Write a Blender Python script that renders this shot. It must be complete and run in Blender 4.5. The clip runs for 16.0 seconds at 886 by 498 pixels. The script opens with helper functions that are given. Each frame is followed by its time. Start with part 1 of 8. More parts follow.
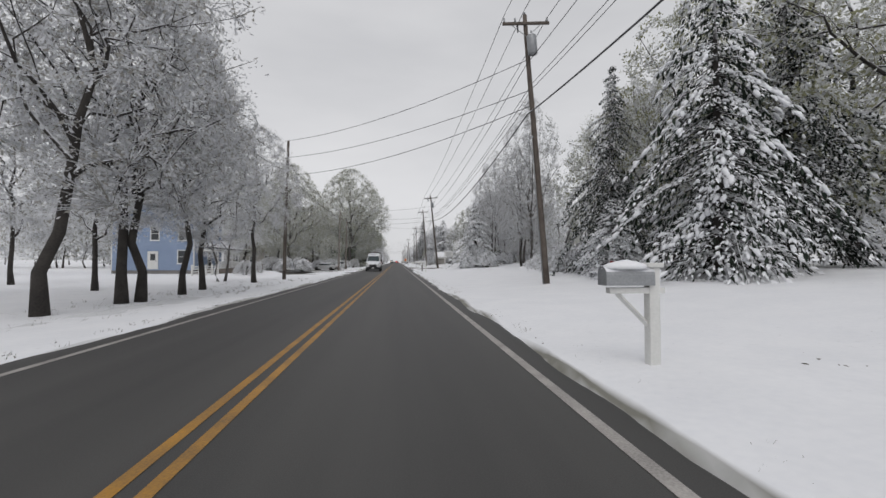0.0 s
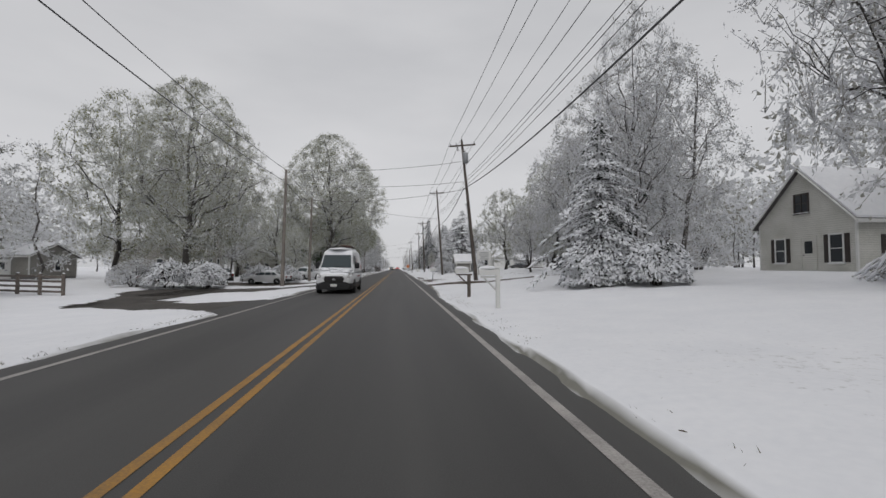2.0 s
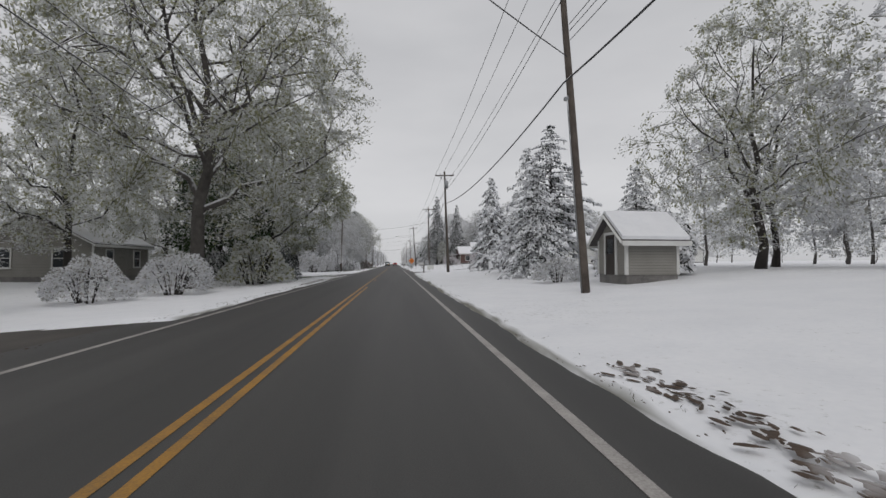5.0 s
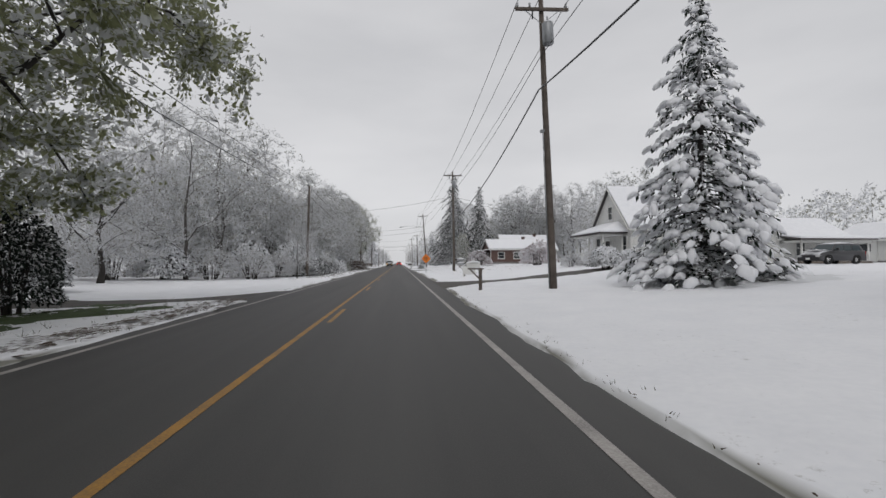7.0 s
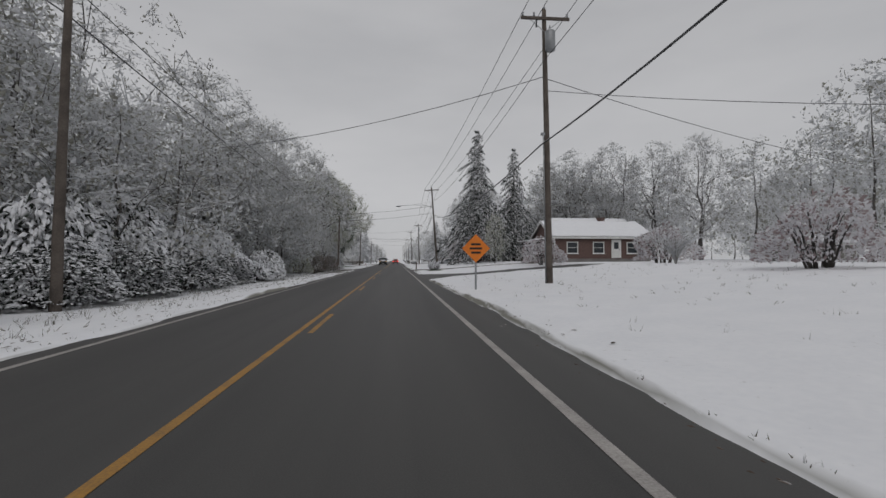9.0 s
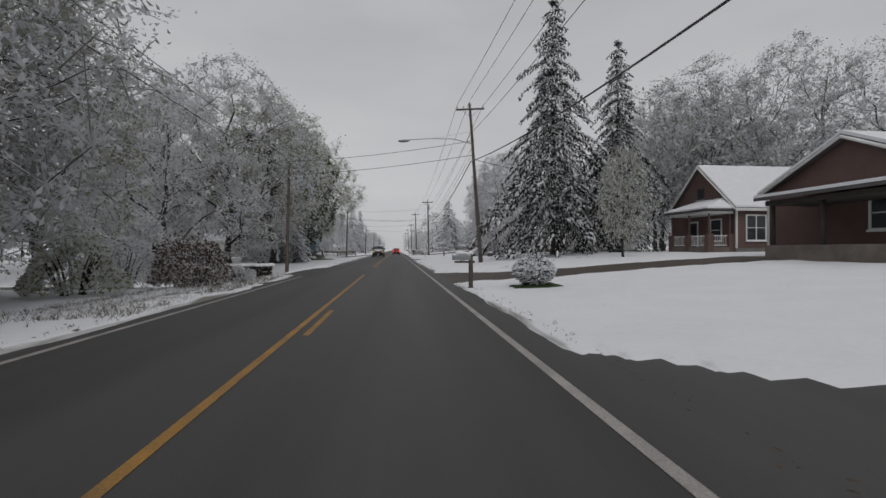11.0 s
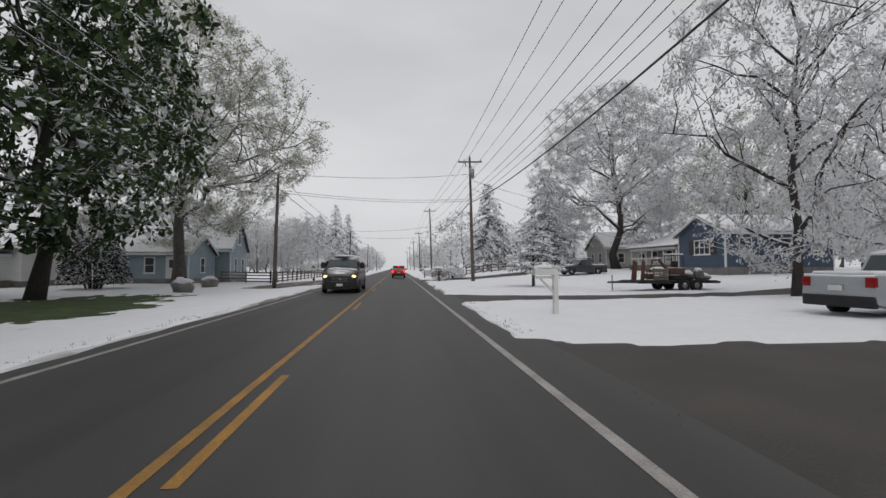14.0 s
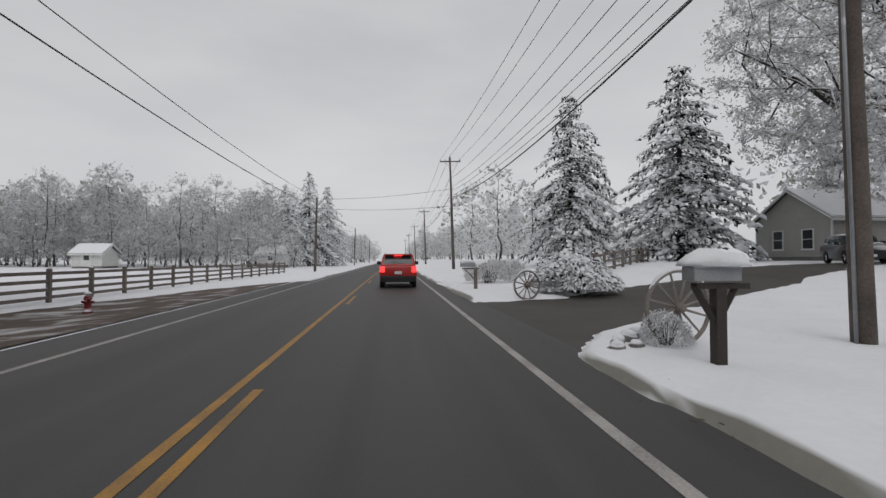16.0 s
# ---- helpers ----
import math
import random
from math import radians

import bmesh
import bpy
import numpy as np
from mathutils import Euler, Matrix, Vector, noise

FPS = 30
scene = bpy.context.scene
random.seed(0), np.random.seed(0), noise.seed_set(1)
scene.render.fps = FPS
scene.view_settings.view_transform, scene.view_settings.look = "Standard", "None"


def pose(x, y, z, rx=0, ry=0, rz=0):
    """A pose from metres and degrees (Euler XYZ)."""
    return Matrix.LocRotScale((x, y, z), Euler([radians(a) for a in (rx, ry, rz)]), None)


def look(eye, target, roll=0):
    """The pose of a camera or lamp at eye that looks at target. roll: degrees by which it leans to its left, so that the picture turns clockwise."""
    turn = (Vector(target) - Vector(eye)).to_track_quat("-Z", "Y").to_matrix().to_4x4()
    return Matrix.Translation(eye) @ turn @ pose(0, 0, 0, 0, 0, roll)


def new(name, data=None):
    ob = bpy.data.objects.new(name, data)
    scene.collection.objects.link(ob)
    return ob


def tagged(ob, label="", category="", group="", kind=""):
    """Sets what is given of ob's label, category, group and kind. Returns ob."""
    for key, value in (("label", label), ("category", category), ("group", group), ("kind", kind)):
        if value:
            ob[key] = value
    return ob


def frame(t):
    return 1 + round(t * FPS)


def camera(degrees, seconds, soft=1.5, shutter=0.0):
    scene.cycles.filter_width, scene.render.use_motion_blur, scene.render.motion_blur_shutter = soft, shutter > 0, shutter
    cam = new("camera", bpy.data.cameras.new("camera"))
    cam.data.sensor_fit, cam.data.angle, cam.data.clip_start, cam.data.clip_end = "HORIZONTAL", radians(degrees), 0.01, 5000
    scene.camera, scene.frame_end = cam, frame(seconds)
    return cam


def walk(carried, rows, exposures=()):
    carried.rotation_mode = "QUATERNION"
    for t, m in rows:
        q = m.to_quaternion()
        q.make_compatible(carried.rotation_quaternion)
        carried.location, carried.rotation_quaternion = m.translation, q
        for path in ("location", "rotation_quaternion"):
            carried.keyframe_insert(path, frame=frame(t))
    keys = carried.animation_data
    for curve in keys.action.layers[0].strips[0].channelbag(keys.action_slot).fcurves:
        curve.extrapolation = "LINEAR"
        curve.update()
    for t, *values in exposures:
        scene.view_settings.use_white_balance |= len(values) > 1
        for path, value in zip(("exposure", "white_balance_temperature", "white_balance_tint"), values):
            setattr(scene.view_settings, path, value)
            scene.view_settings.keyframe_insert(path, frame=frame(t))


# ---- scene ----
# the drive: seconds, x, y, heading, tilt; the lens stands 1.42 m over the road
DRIVE = [
    (0, -0.13, -0.00, -5.92, 1.57),
    (0.5, -0.08, 9.82, -6.00, 1.73),
    (1, -0.06, 19.52, -5.91, 1.80),
    (1.5, -0.03, 29.27, -5.78, 2.33),
    (2, -0.01, 38.65, -5.82, 2.41),
    (2.5, 0.00, 48.00, -5.96, 2.40),
    (3, 0.02, 57.16, -6.10, 2.33),
    (3.5, 0.02, 66.31, -6.06, 2.29),
    (4, 0.02, 75.70, -6.10, 2.05),
    (4.2, 0.02, 79.48, -6.12, 1.88),
    (4.75, 0.02, 89.86, -6.12, 1.83),
    (5.25, 0.02, 99.29, -6.12, 1.78),
    (5.75, 0.02, 108.72, -6.12, 1.72),
    (6.3, 0.02, 119.10, -6.12, 1.67),
    (6.5, 0.02, 122.82, -5.93, 1.64),
    (7, 0.02, 132.00, -5.64, 1.73),
    (7.5, 0.02, 141.40, -5.94, 1.84),
    (8, 0.02, 151.20, -6.35, 1.71),
    (8.5, 0.02, 161.03, -6.35, 1.62),
    (9, 0.02, 170.46, -6.08, 1.39),
    (9.2, 0.00, 174.20, -5.99, 1.26),
    (9.75, -0.04, 184.57, -6.02, 0.91),
    (10.25, -0.08, 193.99, -6.04, 0.58),
    (10.75, -0.12, 203.42, -6.06, 0.26),
    (11.3, -0.17, 213.79, -6.08, -0.10),
    (11.5, -0.17, 217.55, -6.05, 0.00),
    (12, -0.17, 226.97, -5.98, 0.40),
    (12.5, -0.17, 236.20, -5.94, 0.75),
    (13, -0.17, 245.68, -5.93, 1.14),
    (13.5, -0.17, 255.32, -5.95, 1.91),
    (14, -0.17, 265.10, -5.88, 2.38),
    (14.5, -0.17, 274.61, -5.97, 2.32),
    (15, -0.17, 283.89, -6.23, 1.59),
    (15.5, -0.17, 293.36, -6.24, 1.33),
    (16, -0.17, 302.74, -6.30, 1.26),
]
cam = camera(89.6, 16.0)
walk(cam, [(t, pose(x, y, 1.42, 90 + tilt, 0, heading)) for t, x, y, heading, tilt in DRIVE],
     [(0, 0.12), (1, 0.18), (2, 0.0), (3.5, -0.1), (4.2, -0.08), (6.5, 0.05), (7, 0.08), (8, -0.18), (9, -0.36), (9.2, -0.36), (11.3, -0.28), (12, -0.1), (12.5, 0.08), (14.5, 0.06), (16, -0.04)])

# ---- overcast winter daylight ----
world = bpy.data.worlds.new("overcast_sky")
scene.world = world
world.use_nodes = True
wt = world.node_tree
wt.nodes.clear()
w_out = wt.nodes.new("ShaderNodeOutputWorld")
w_bg = wt.nodes.new("ShaderNodeBackground")
w_sky = wt.nodes.new("ShaderNodeTexSky")
w_sky.sky_type = "NISHITA"
w_sky.sun_disc = False
w_sky.sun_elevation, w_sky.sun_rotation = radians(50), radians(185)
w_grey = wt.nodes.new("ShaderNodeHueSaturation")
w_grey.inputs["Saturation"].default_value = 0.12
w_grey.inputs["Value"].default_value = 0.08
w_co = wt.nodes.new("ShaderNodeTexCoord")
w_map = wt.nodes.new("ShaderNodeMapping")
w_map.inputs["Scale"].default_value = (1.0, 1.0, 3.2)
w_noise = wt.nodes.new("ShaderNodeTexNoise")
w_noise.inputs["Scale"].default_value = 1.7
w_noise.inputs["Detail"].default_value = 5.0
w_noise.inputs["Roughness"].default_value = 0.5
w_ramp = wt.nodes.new("ShaderNodeValToRGB")
w_ramp.color_ramp.elements[0].position = 0.28
w_ramp.color_ramp.elements[0].color = (0.555, 0.56, 0.585, 1)
w_ramp.color_ramp.elements[1].position = 0.72
w_ramp.color_ramp.elements[1].color = (0.715, 0.715, 0.735, 1)
w_mix = wt.nodes.new("ShaderNodeMixRGB")
w_mix.inputs[0].default_value = 0.8
wt.links.new(w_sky.outputs[0], w_grey.inputs["Color"])
wt.links.new(w_co.outputs["Generated"], w_map.inputs[0])
wt.links.new(w_map.outputs[0], w_noise.inputs["Vector"])
wt.links.new(w_noise.outputs["Fac"], w_ramp.inputs[0])
wt.links.new(w_grey.outputs[0], w_mix.inputs[1])
wt.links.new(w_ramp.outputs[0], w_mix.inputs[2])
wt.links.new(w_mix.outputs[0], w_bg.inputs["Color"])
w_bg.inputs["Strength"].default_value = 1.0
wt.links.new(w_bg.outputs[0], w_out.inputs["Surface"])

sun = bpy.data.lights.new("sun", "SUN")
sun.energy, sun.angle, sun.color = 0.6, radians(40), (1.0, 0.97, 0.94)
sun_ob = new("sun", sun)
sun_ob.matrix_world = look((0, 0, 60), (3, 33, 20))

# ---- materials ----
def material(name, colour, rough=0.8, dark=None, scale=6.0, fine=60.0, bump=0.2, metal=0.0, spec=0.3,
             snow=0.0, snow_edge=0.45, island=0.0, glow=0.0, stripes=None, pieces=0.0, share=0.0, through_light=0.0):
    """A procedural surface: two scales of stains and grain, relief, and snow lying on what faces up."""
    m = bpy.data.materials.new(name)
    m.use_nodes = True
    nt = m.node_tree
    b = nt.nodes["Principled BSDF"]
    link = nt.links.new
    co = nt.nodes.new("ShaderNodeTexCoord")
    n1 = nt.nodes.new("ShaderNodeTexNoise")
    n1.inputs["Scale"].default_value, n1.inputs["Detail"].default_value = scale, 4.0
    n2 = nt.nodes.new("ShaderNodeTexNoise")
    n2.inputs["Scale"].default_value, n2.inputs["Detail"].default_value = fine, 3.0
    link(co.outputs["Object"], n1.inputs["Vector"])
    link(co.outputs["Object"], n2.inputs["Vector"])
    dark = dark or tuple(c * 0.6 for c in colour)
    mix = nt.nodes.new("ShaderNodeMixRGB")
    mix.inputs[1].default_value, mix.inputs[2].default_value = (*dark, 1), (*colour, 1)
    ramp = nt.nodes.new("ShaderNodeMapRange")
    ramp.inputs["From Min"].default_value, ramp.inputs["From Max"].default_value = 0.3, 0.68
    add = nt.nodes.new("ShaderNodeMath")
    add.operation = "MULTIPLY_ADD"
    add.inputs[1].default_value = 0.45
    link(n2.outputs["Fac"], add.inputs[0])
    half = nt.nodes.new("ShaderNodeMath")
    half.operation = "MULTIPLY"
    half.inputs[1].default_value = 0.55
    link(n1.outputs["Fac"], half.inputs[0])
    link(half.outputs[0], add.inputs[2])
    link(add.outputs[0], ramp.inputs["Value"])
    link(ramp.outputs[0], mix.inputs[0])
    last = mix.outputs[0]
    geo = nt.nodes.new("ShaderNodeNewGeometry")
    if island or pieces:
        info = nt.nodes.new("ShaderNodeObjectInfo")
        hsv = nt.nodes.new("ShaderNodeHueSaturation")
        mr = nt.nodes.new("ShaderNodeMapRange")
        amount = island or pieces
        mr.inputs["To Min"].default_value, mr.inputs["To Max"].default_value = 1 - amount, 1 + amount
        link(geo.outputs["Random Per Island"] if island else info.outputs["Random"], mr.inputs["Value"])
        link(mr.outputs[0], hsv.inputs["Value"])
        link(last, hsv.inputs["Color"])
        last = hsv.outputs[0]
    height = add.outputs[0]
    if stripes:
        # boards: a saw along z or a wave along another axis
        axis, width = stripes
        sep = nt.nodes.new("ShaderNodeSeparateXYZ")
        link(co.outputs["Object"], sep.inputs[0])
        div = nt.nodes.new("ShaderNodeMath")
        div.operation = "DIVIDE"
        div.inputs[1].default_value = width
        link(sep.outputs[axis], div.inputs[0])
        fr = nt.nodes.new("ShaderNodeMath")
        fr.operation = "FRACT"
        link(div.outputs[0], fr.inputs[0])
        sc = nt.nodes.new("ShaderNodeMath")
        sc.operation = "MULTIPLY_ADD"
        sc.inputs[1].default_value = -1.6
        link(fr.outputs[0], sc.inputs[0])
        link(add.outputs[0], sc.inputs[2])
        height = sc.outputs[0]
        gap = nt.nodes.new("ShaderNodeMath")
        gap.operation = "GREATER_THAN"
        gap.inputs[1].default_value = 0.9
        link(fr.outputs[0], gap.inputs[0])
        joint = nt.nodes.new("ShaderNodeMixRGB")
        joint.blend_type = "MULTIPLY"
        joint.inputs[2].default_value = (0.55, 0.55, 0.55, 1)
        link(gap.outputs[0], joint.inputs[0])
        link(last, joint.inputs[1])
        last = joint.outputs[0]
    if snow:
        sep = nt.nodes.new("ShaderNodeSeparateXYZ")
        link(geo.outputs["Normal"], sep.inputs[0])
        wob = nt.nodes.new("ShaderNodeMath")
        wob.operation = "MULTIPLY_ADD"
        wob.inputs[1].default_value = 0.9
        link(n1.outputs["Fac"], wob.inputs[0])
        link(sep.outputs["Z"], wob.inputs[2])
        cut = nt.nodes.new("ShaderNodeMapRange")
        cut.inputs["From Min"].default_value, cut.inputs["From Max"].default_value = snow_edge + 0.45 - 0.12, snow_edge + 0.45 + 0.12
        cut.inputs["To Max"].default_value = snow
        link(wob.outputs[0], cut.inputs["Value"])
        cover = cut.outputs[0]
        if share:
            # some twigs are wrapped in snow all round
            pick = nt.nodes.new("ShaderNodeMath")
            pick.operation = "LESS_THAN"
            pick.inputs[1].default_value = share
            link(geo.outputs["Random Per Island"], pick.inputs[0])
            whole = nt.nodes.new("ShaderNodeMath")
            whole.operation = "MULTIPLY"
            whole.inputs[1].default_value = snow
            link(pick.outputs[0], whole.inputs[0])
            most = nt.nodes.new("ShaderNodeMath")
            most.operation = "MAXIMUM"
            link(whole.outputs[0], most.inputs[0])
            link(cut.outputs[0], most.inputs[1])
            cover = most.outputs[0]
        lay = nt.nodes.new("ShaderNodeMixRGB")
        lay.inputs[2].default_value = (0.82, 0.83, 0.86, 1)
        link(cover, lay.inputs[0])
        link(last, lay.inputs[1])
        last = lay.outputs[0]
    link(last, b.inputs["Base Color"])
    b.inputs["Roughness"].default_value, b.inputs["Metallic"].default_value = rough, metal
    b.inputs["Specular IOR Level"].default_value = spec
    if bump:
        bp = nt.nodes.new("ShaderNodeBump")
        bp.inputs["Strength"].default_value, bp.inputs["Distance"].default_value = bump, 0.02
        link(height, bp.inputs["Height"])
        link(bp.outputs[0], b.inputs["Normal"])
    if through_light:
        # thin leaves and rime let light through
        tr = nt.nodes.new("ShaderNodeBsdfTranslucent")
        both = nt.nodes.new("ShaderNodeMixShader")
        both.inputs[0].default_value = through_light
        link(last, tr.inputs["Color"])
        link(b.outputs[0], both.inputs[1])
        link(tr.outputs[0], both.inputs[2])
        link(both.outputs[0], nt.nodes["Material Output"].inputs["Surface"])
    if glow:
        b.inputs["Emission Color"].default_value = (*colour, 1)
        b.inputs["Emission Strength"].default_value = glow
    return m


def glass(name, colour, rough=0.06):
    m = bpy.data.materials.new(name)
    m.use_nodes = True
    b = m.node_tree.nodes["Principled BSDF"]
    b.inputs["Base Color"].default_value = (*colour, 1)
    b.inputs["Roughness"].default_value = rough
    b.inputs["Specular IOR Level"].default_value = 0.6
    return m


SNOW = material("snow", (0.84, 0.845, 0.865), 0.75, (0.72, 0.73, 0.76), 0.9, 7.0, 0.5, spec=0.2)
SNOW_PAD = material("snow_pad", (0.84, 0.845, 0.865), 0.8, (0.74, 0.75, 0.78), 2.5, 30.0, 0.3, spec=0.2)
ASPHALT = material("asphalt", (0.078, 0.076, 0.073), 0.62, (0.036, 0.035, 0.035), 0.35, 90.0, 0.12, spec=0.35)
# wheel tracks and seams run along the road
for stretch in (n for n in list(ASPHALT.node_tree.nodes) if n.type == "TEX_NOISE" and n.inputs["Scale"].default_value < 1):
    lay = ASPHALT.node_tree.nodes.new("ShaderNodeMapping")
    lay.inputs["Scale"].default_value = (3.2, 0.10, 1.0)
    ASPHALT.node_tree.links.new(stretch.inputs["Vector"].links[0].from_socket, lay.inputs[0])
    ASPHALT.node_tree.links.new(lay.outputs[0], stretch.inputs["Vector"])
GRAVEL = material("wet_driveway", (0.085, 0.075, 0.066), 0.7, (0.04, 0.037, 0.034), 0.6, 40.0, 0.4, spec=0.35)
BROWN_DRIVE = material("brown_wet_drive", (0.095, 0.074, 0.058), 0.65, (0.05, 0.042, 0.036), 0.5, 50.0, 0.3, spec=0.35)
BROWN_LEAF = material("dead_brown_leaves", (0.17, 0.12, 0.085), 0.9, (0.08, 0.055, 0.04), 1.0, 8.0, 0.0, snow=0.8, snow_edge=0.5, island=0.35, share=0.12, through_light=0.3)
WEEDS = material("dry_weeds", (0.12, 0.105, 0.065), 0.9, (0.05, 0.045, 0.03), 2.0, 12.0, 0.0, island=0.5, snow=0.9, snow_edge=0.5, share=0.12)
MUD = material("brown_mud", (0.115, 0.078, 0.055), 0.75, (0.045, 0.036, 0.03), 0.9, 18.0, 0.6, snow=0.75, snow_edge=1.13)
GRASS = material("wet_grass", (0.075, 0.105, 0.04), 0.9, (0.03, 0.045, 0.02), 1.4, 45.0, 0.6)
YELLOW = material("yellow_paint", (0.46, 0.235, 0.04), 0.6, (0.17, 0.11, 0.055), 2.2, 45.0, 0.1)
WHITE_LINE = material("white_paint_line", (0.47, 0.445, 0.42), 0.6, (0.19, 0.18, 0.172), 1.8, 45.0, 0.1)
BARK = material("dark_wet_bark", (0.065, 0.058, 0.052), 0.9, (0.028, 0.026, 0.025), 3.0, 25.0, 0.8, snow=0.9, snow_edge=0.45)
BARK_GREY = material("grey_bark", (0.13, 0.12, 0.11), 0.9, (0.055, 0.05, 0.048), 3.0, 25.0, 0.8, snow=0.9, snow_edge=0.4)
TWIGS = material("snowy_twigs", (0.46, 0.45, 0.415), 0.9, (0.28, 0.27, 0.245), 1.1, 8.0, 0.0, snow=0.82, snow_edge=0.05, island=0.16, share=0.6, through_light=0.5)
LEAVES = material("snowy_spring_leaves", (0.39, 0.39, 0.25), 0.9, (0.23, 0.235, 0.145), 1.0, 8.0, 0.0, snow=0.75, snow_edge=0.1, island=0.2, share=0.4, through_light=0.5)
LEAVES_GREEN = material("green_leaves", (0.062, 0.10, 0.036), 0.85, (0.028, 0.048, 0.018), 1.0, 8.0, 0.0, snow=0.8, snow_edge=0.6, island=0.35, share=0.03)
LEAVES_OLIVE = material("olive_leaves", (0.34, 0.355, 0.21), 0.85, (0.19, 0.2, 0.11), 1.0, 8.0, 0.0, snow=0.75, snow_edge=0.3, island=0.25, share=0.3, through_light=0.52)
BLOSSOM = material("pink_blossom_twigs", (0.44, 0.36, 0.36), 0.9, (0.28, 0.22, 0.215), 1.2, 8.0, 0.0, snow=0.8, snow_edge=-0.05, island=0.22, share=0.4, through_light=0.42)
NEEDLES = material("dark_needles", (0.036, 0.050, 0.036), 0.85, (0.014, 0.020, 0.015), 2.0, 20.0, 0.0, snow=0.97, snow_edge=0.42, island=0.5, share=0.05)
NEEDLES_SNOW = material("needles_under_snow", (0.06, 0.07, 0.055), 0.85, (0.025, 0.032, 0.025), 2.0, 20.0, 0.0, snow=0.97, snow_edge=0.1, island=0.45, share=0.15)
NEEDLES_DARK = material("black_green_needles", (0.024, 0.033, 0.025), 0.85, (0.010, 0.014, 0.011), 2.0, 20.0, 0.0, snow=0.9, snow_edge=0.74, island=0.5, share=0.025)
POLE_WOOD = material("weathered_pole_wood", (0.16, 0.135, 0.115), 0.9, (0.06, 0.05, 0.045), 2.0, 30.0, 0.5, snow=0.0)
PALE_WOOD = material("pale_pole_wood", (0.30, 0.27, 0.24), 0.9, (0.15, 0.13, 0.12), 2.0, 30.0, 0.5)
GREY_METAL = material("grey_metal", (0.36, 0.37, 0.38), 0.5, (0.22, 0.23, 0.24), 3.0, 40.0, 0.1, metal=0.5, snow=0.9, snow_edge=0.6)
CABLE = material("cable", (0.05, 0.05, 0.052), 0.6, None, 3.0, 40.0, 0.0)
CABLE_SNOW = material("snow_lined_cable", (0.09, 0.09, 0.092), 0.7, None, 3.0, 40.0, 0.0, snow=0.9, snow_edge=0.35)
FENCE_WOOD = material("grey_fence_wood", (0.22, 0.19, 0.165), 0.9, (0.10, 0.085, 0.075), 2.0, 30.0, 0.5, snow=0.95, snow_edge=0.55)
WHITE_PAINT = material("white_paint", (0.72, 0.72, 0.70), 0.55, (0.60, 0.60, 0.58), 2.0, 30.0, 0.1, snow=0.8, snow_edge=0.7)
WHITE_SIDING = material("white_clapboard", (0.70, 0.70, 0.68), 0.6, (0.60, 0.60, 0.58), 1.0, 20.0, 0.35, stripes=("Z", 0.12))
PALE_SIDING = material("pale_grey_clapboard", (0.46, 0.45, 0.42), 0.7, (0.36, 0.35, 0.33), 1.0, 20.0, 0.35, stripes=("Z", 0.12))
GREY_SIDING = material("grey_clapboard", (0.30, 0.29, 0.265), 0.7, (0.23, 0.22, 0.20), 1.0, 20.0, 0.35, stripes=("Z", 0.12))
OLD_SIDING = material("weathered_white_clapboard", (0.66, 0.65, 0.61), 0.75, (0.46, 0.46, 0.41), 0.9, 14.0, 0.35, stripes=("Z", 0.14))
BLUE_SIDING = material("pale_blue_clapboard", (0.27, 0.34, 0.47), 0.6, (0.21, 0.27, 0.39), 1.0, 20.0, 0.35, stripes=("Z", 0.12))
TEAL_SIDING = material("grey_blue_clapboard", (0.28, 0.36, 0.40), 0.6, (0.22, 0.285, 0.325), 1.0, 20.0, 0.35, stripes=("Z", 0.12))
NAVY_SIDING = material("dark_blue_clapboard", (0.07, 0.10, 0.15), 0.6, (0.05, 0.072, 0.11), 1.0, 20.0, 0.35, stripes=("Z", 0.14))
BRICK = material("red_brown_brick", (0.15, 0.098, 0.085), 0.85, (0.115, 0.074, 0.066), 2.0, 30.0, 0.4, stripes=("Z", 0.075))
DARK_WOOD = material("dark_wood", (0.06, 0.05, 0.045), 0.7, None, 2.0, 30.0, 0.3)
RUST_WOOD = material("rust_brown_planks", (0.20, 0.10, 0.075), 0.8, (0.11, 0.06, 0.045), 2.0, 30.0, 0.3, snow=0.7, snow_edge=0.8)
ROOF = material("roof_shingles", (0.12, 0.11, 0.11), 0.9, None, 2.0, 30.0, 0.3)
STONE = material("grey_stone", (0.25, 0.24, 0.23), 0.85, (0.12, 0.115, 0.11), 2.0, 18.0, 0.6, snow=0.95, snow_edge=0.45)
PANE = glass("window_pane", (0.035, 0.04, 0.045), 0.05)
CAR_GLASS = glass("car_glass", (0.03, 0.045, 0.05), 0.04)
RUBBER = material("tyre_rubber", (0.03, 0.03, 0.03), 0.85, None, 4.0, 60.0, 0.2)
BLACK_PLASTIC = material("black_plastic", (0.03, 0.03, 0.032), 0.6, None, 4.0, 60.0, 0.1)
CHROME = material("dull_chrome", (0.5, 0.5, 0.5), 0.25, None, 4.0, 60.0, 0.0, metal=1.0)


def car_paint(name, colour, snow=0.95, edge=0.72):
    m = material(name, colour, 0.28, tuple(c * 0.8 for c in colour), 1.2, 20.0, 0.0, spec=0.5, snow=snow, snow_edge=edge)
    m.node_tree.nodes["Principled BSDF"].inputs["Coat Weight"].default_value = 0.3
    return m


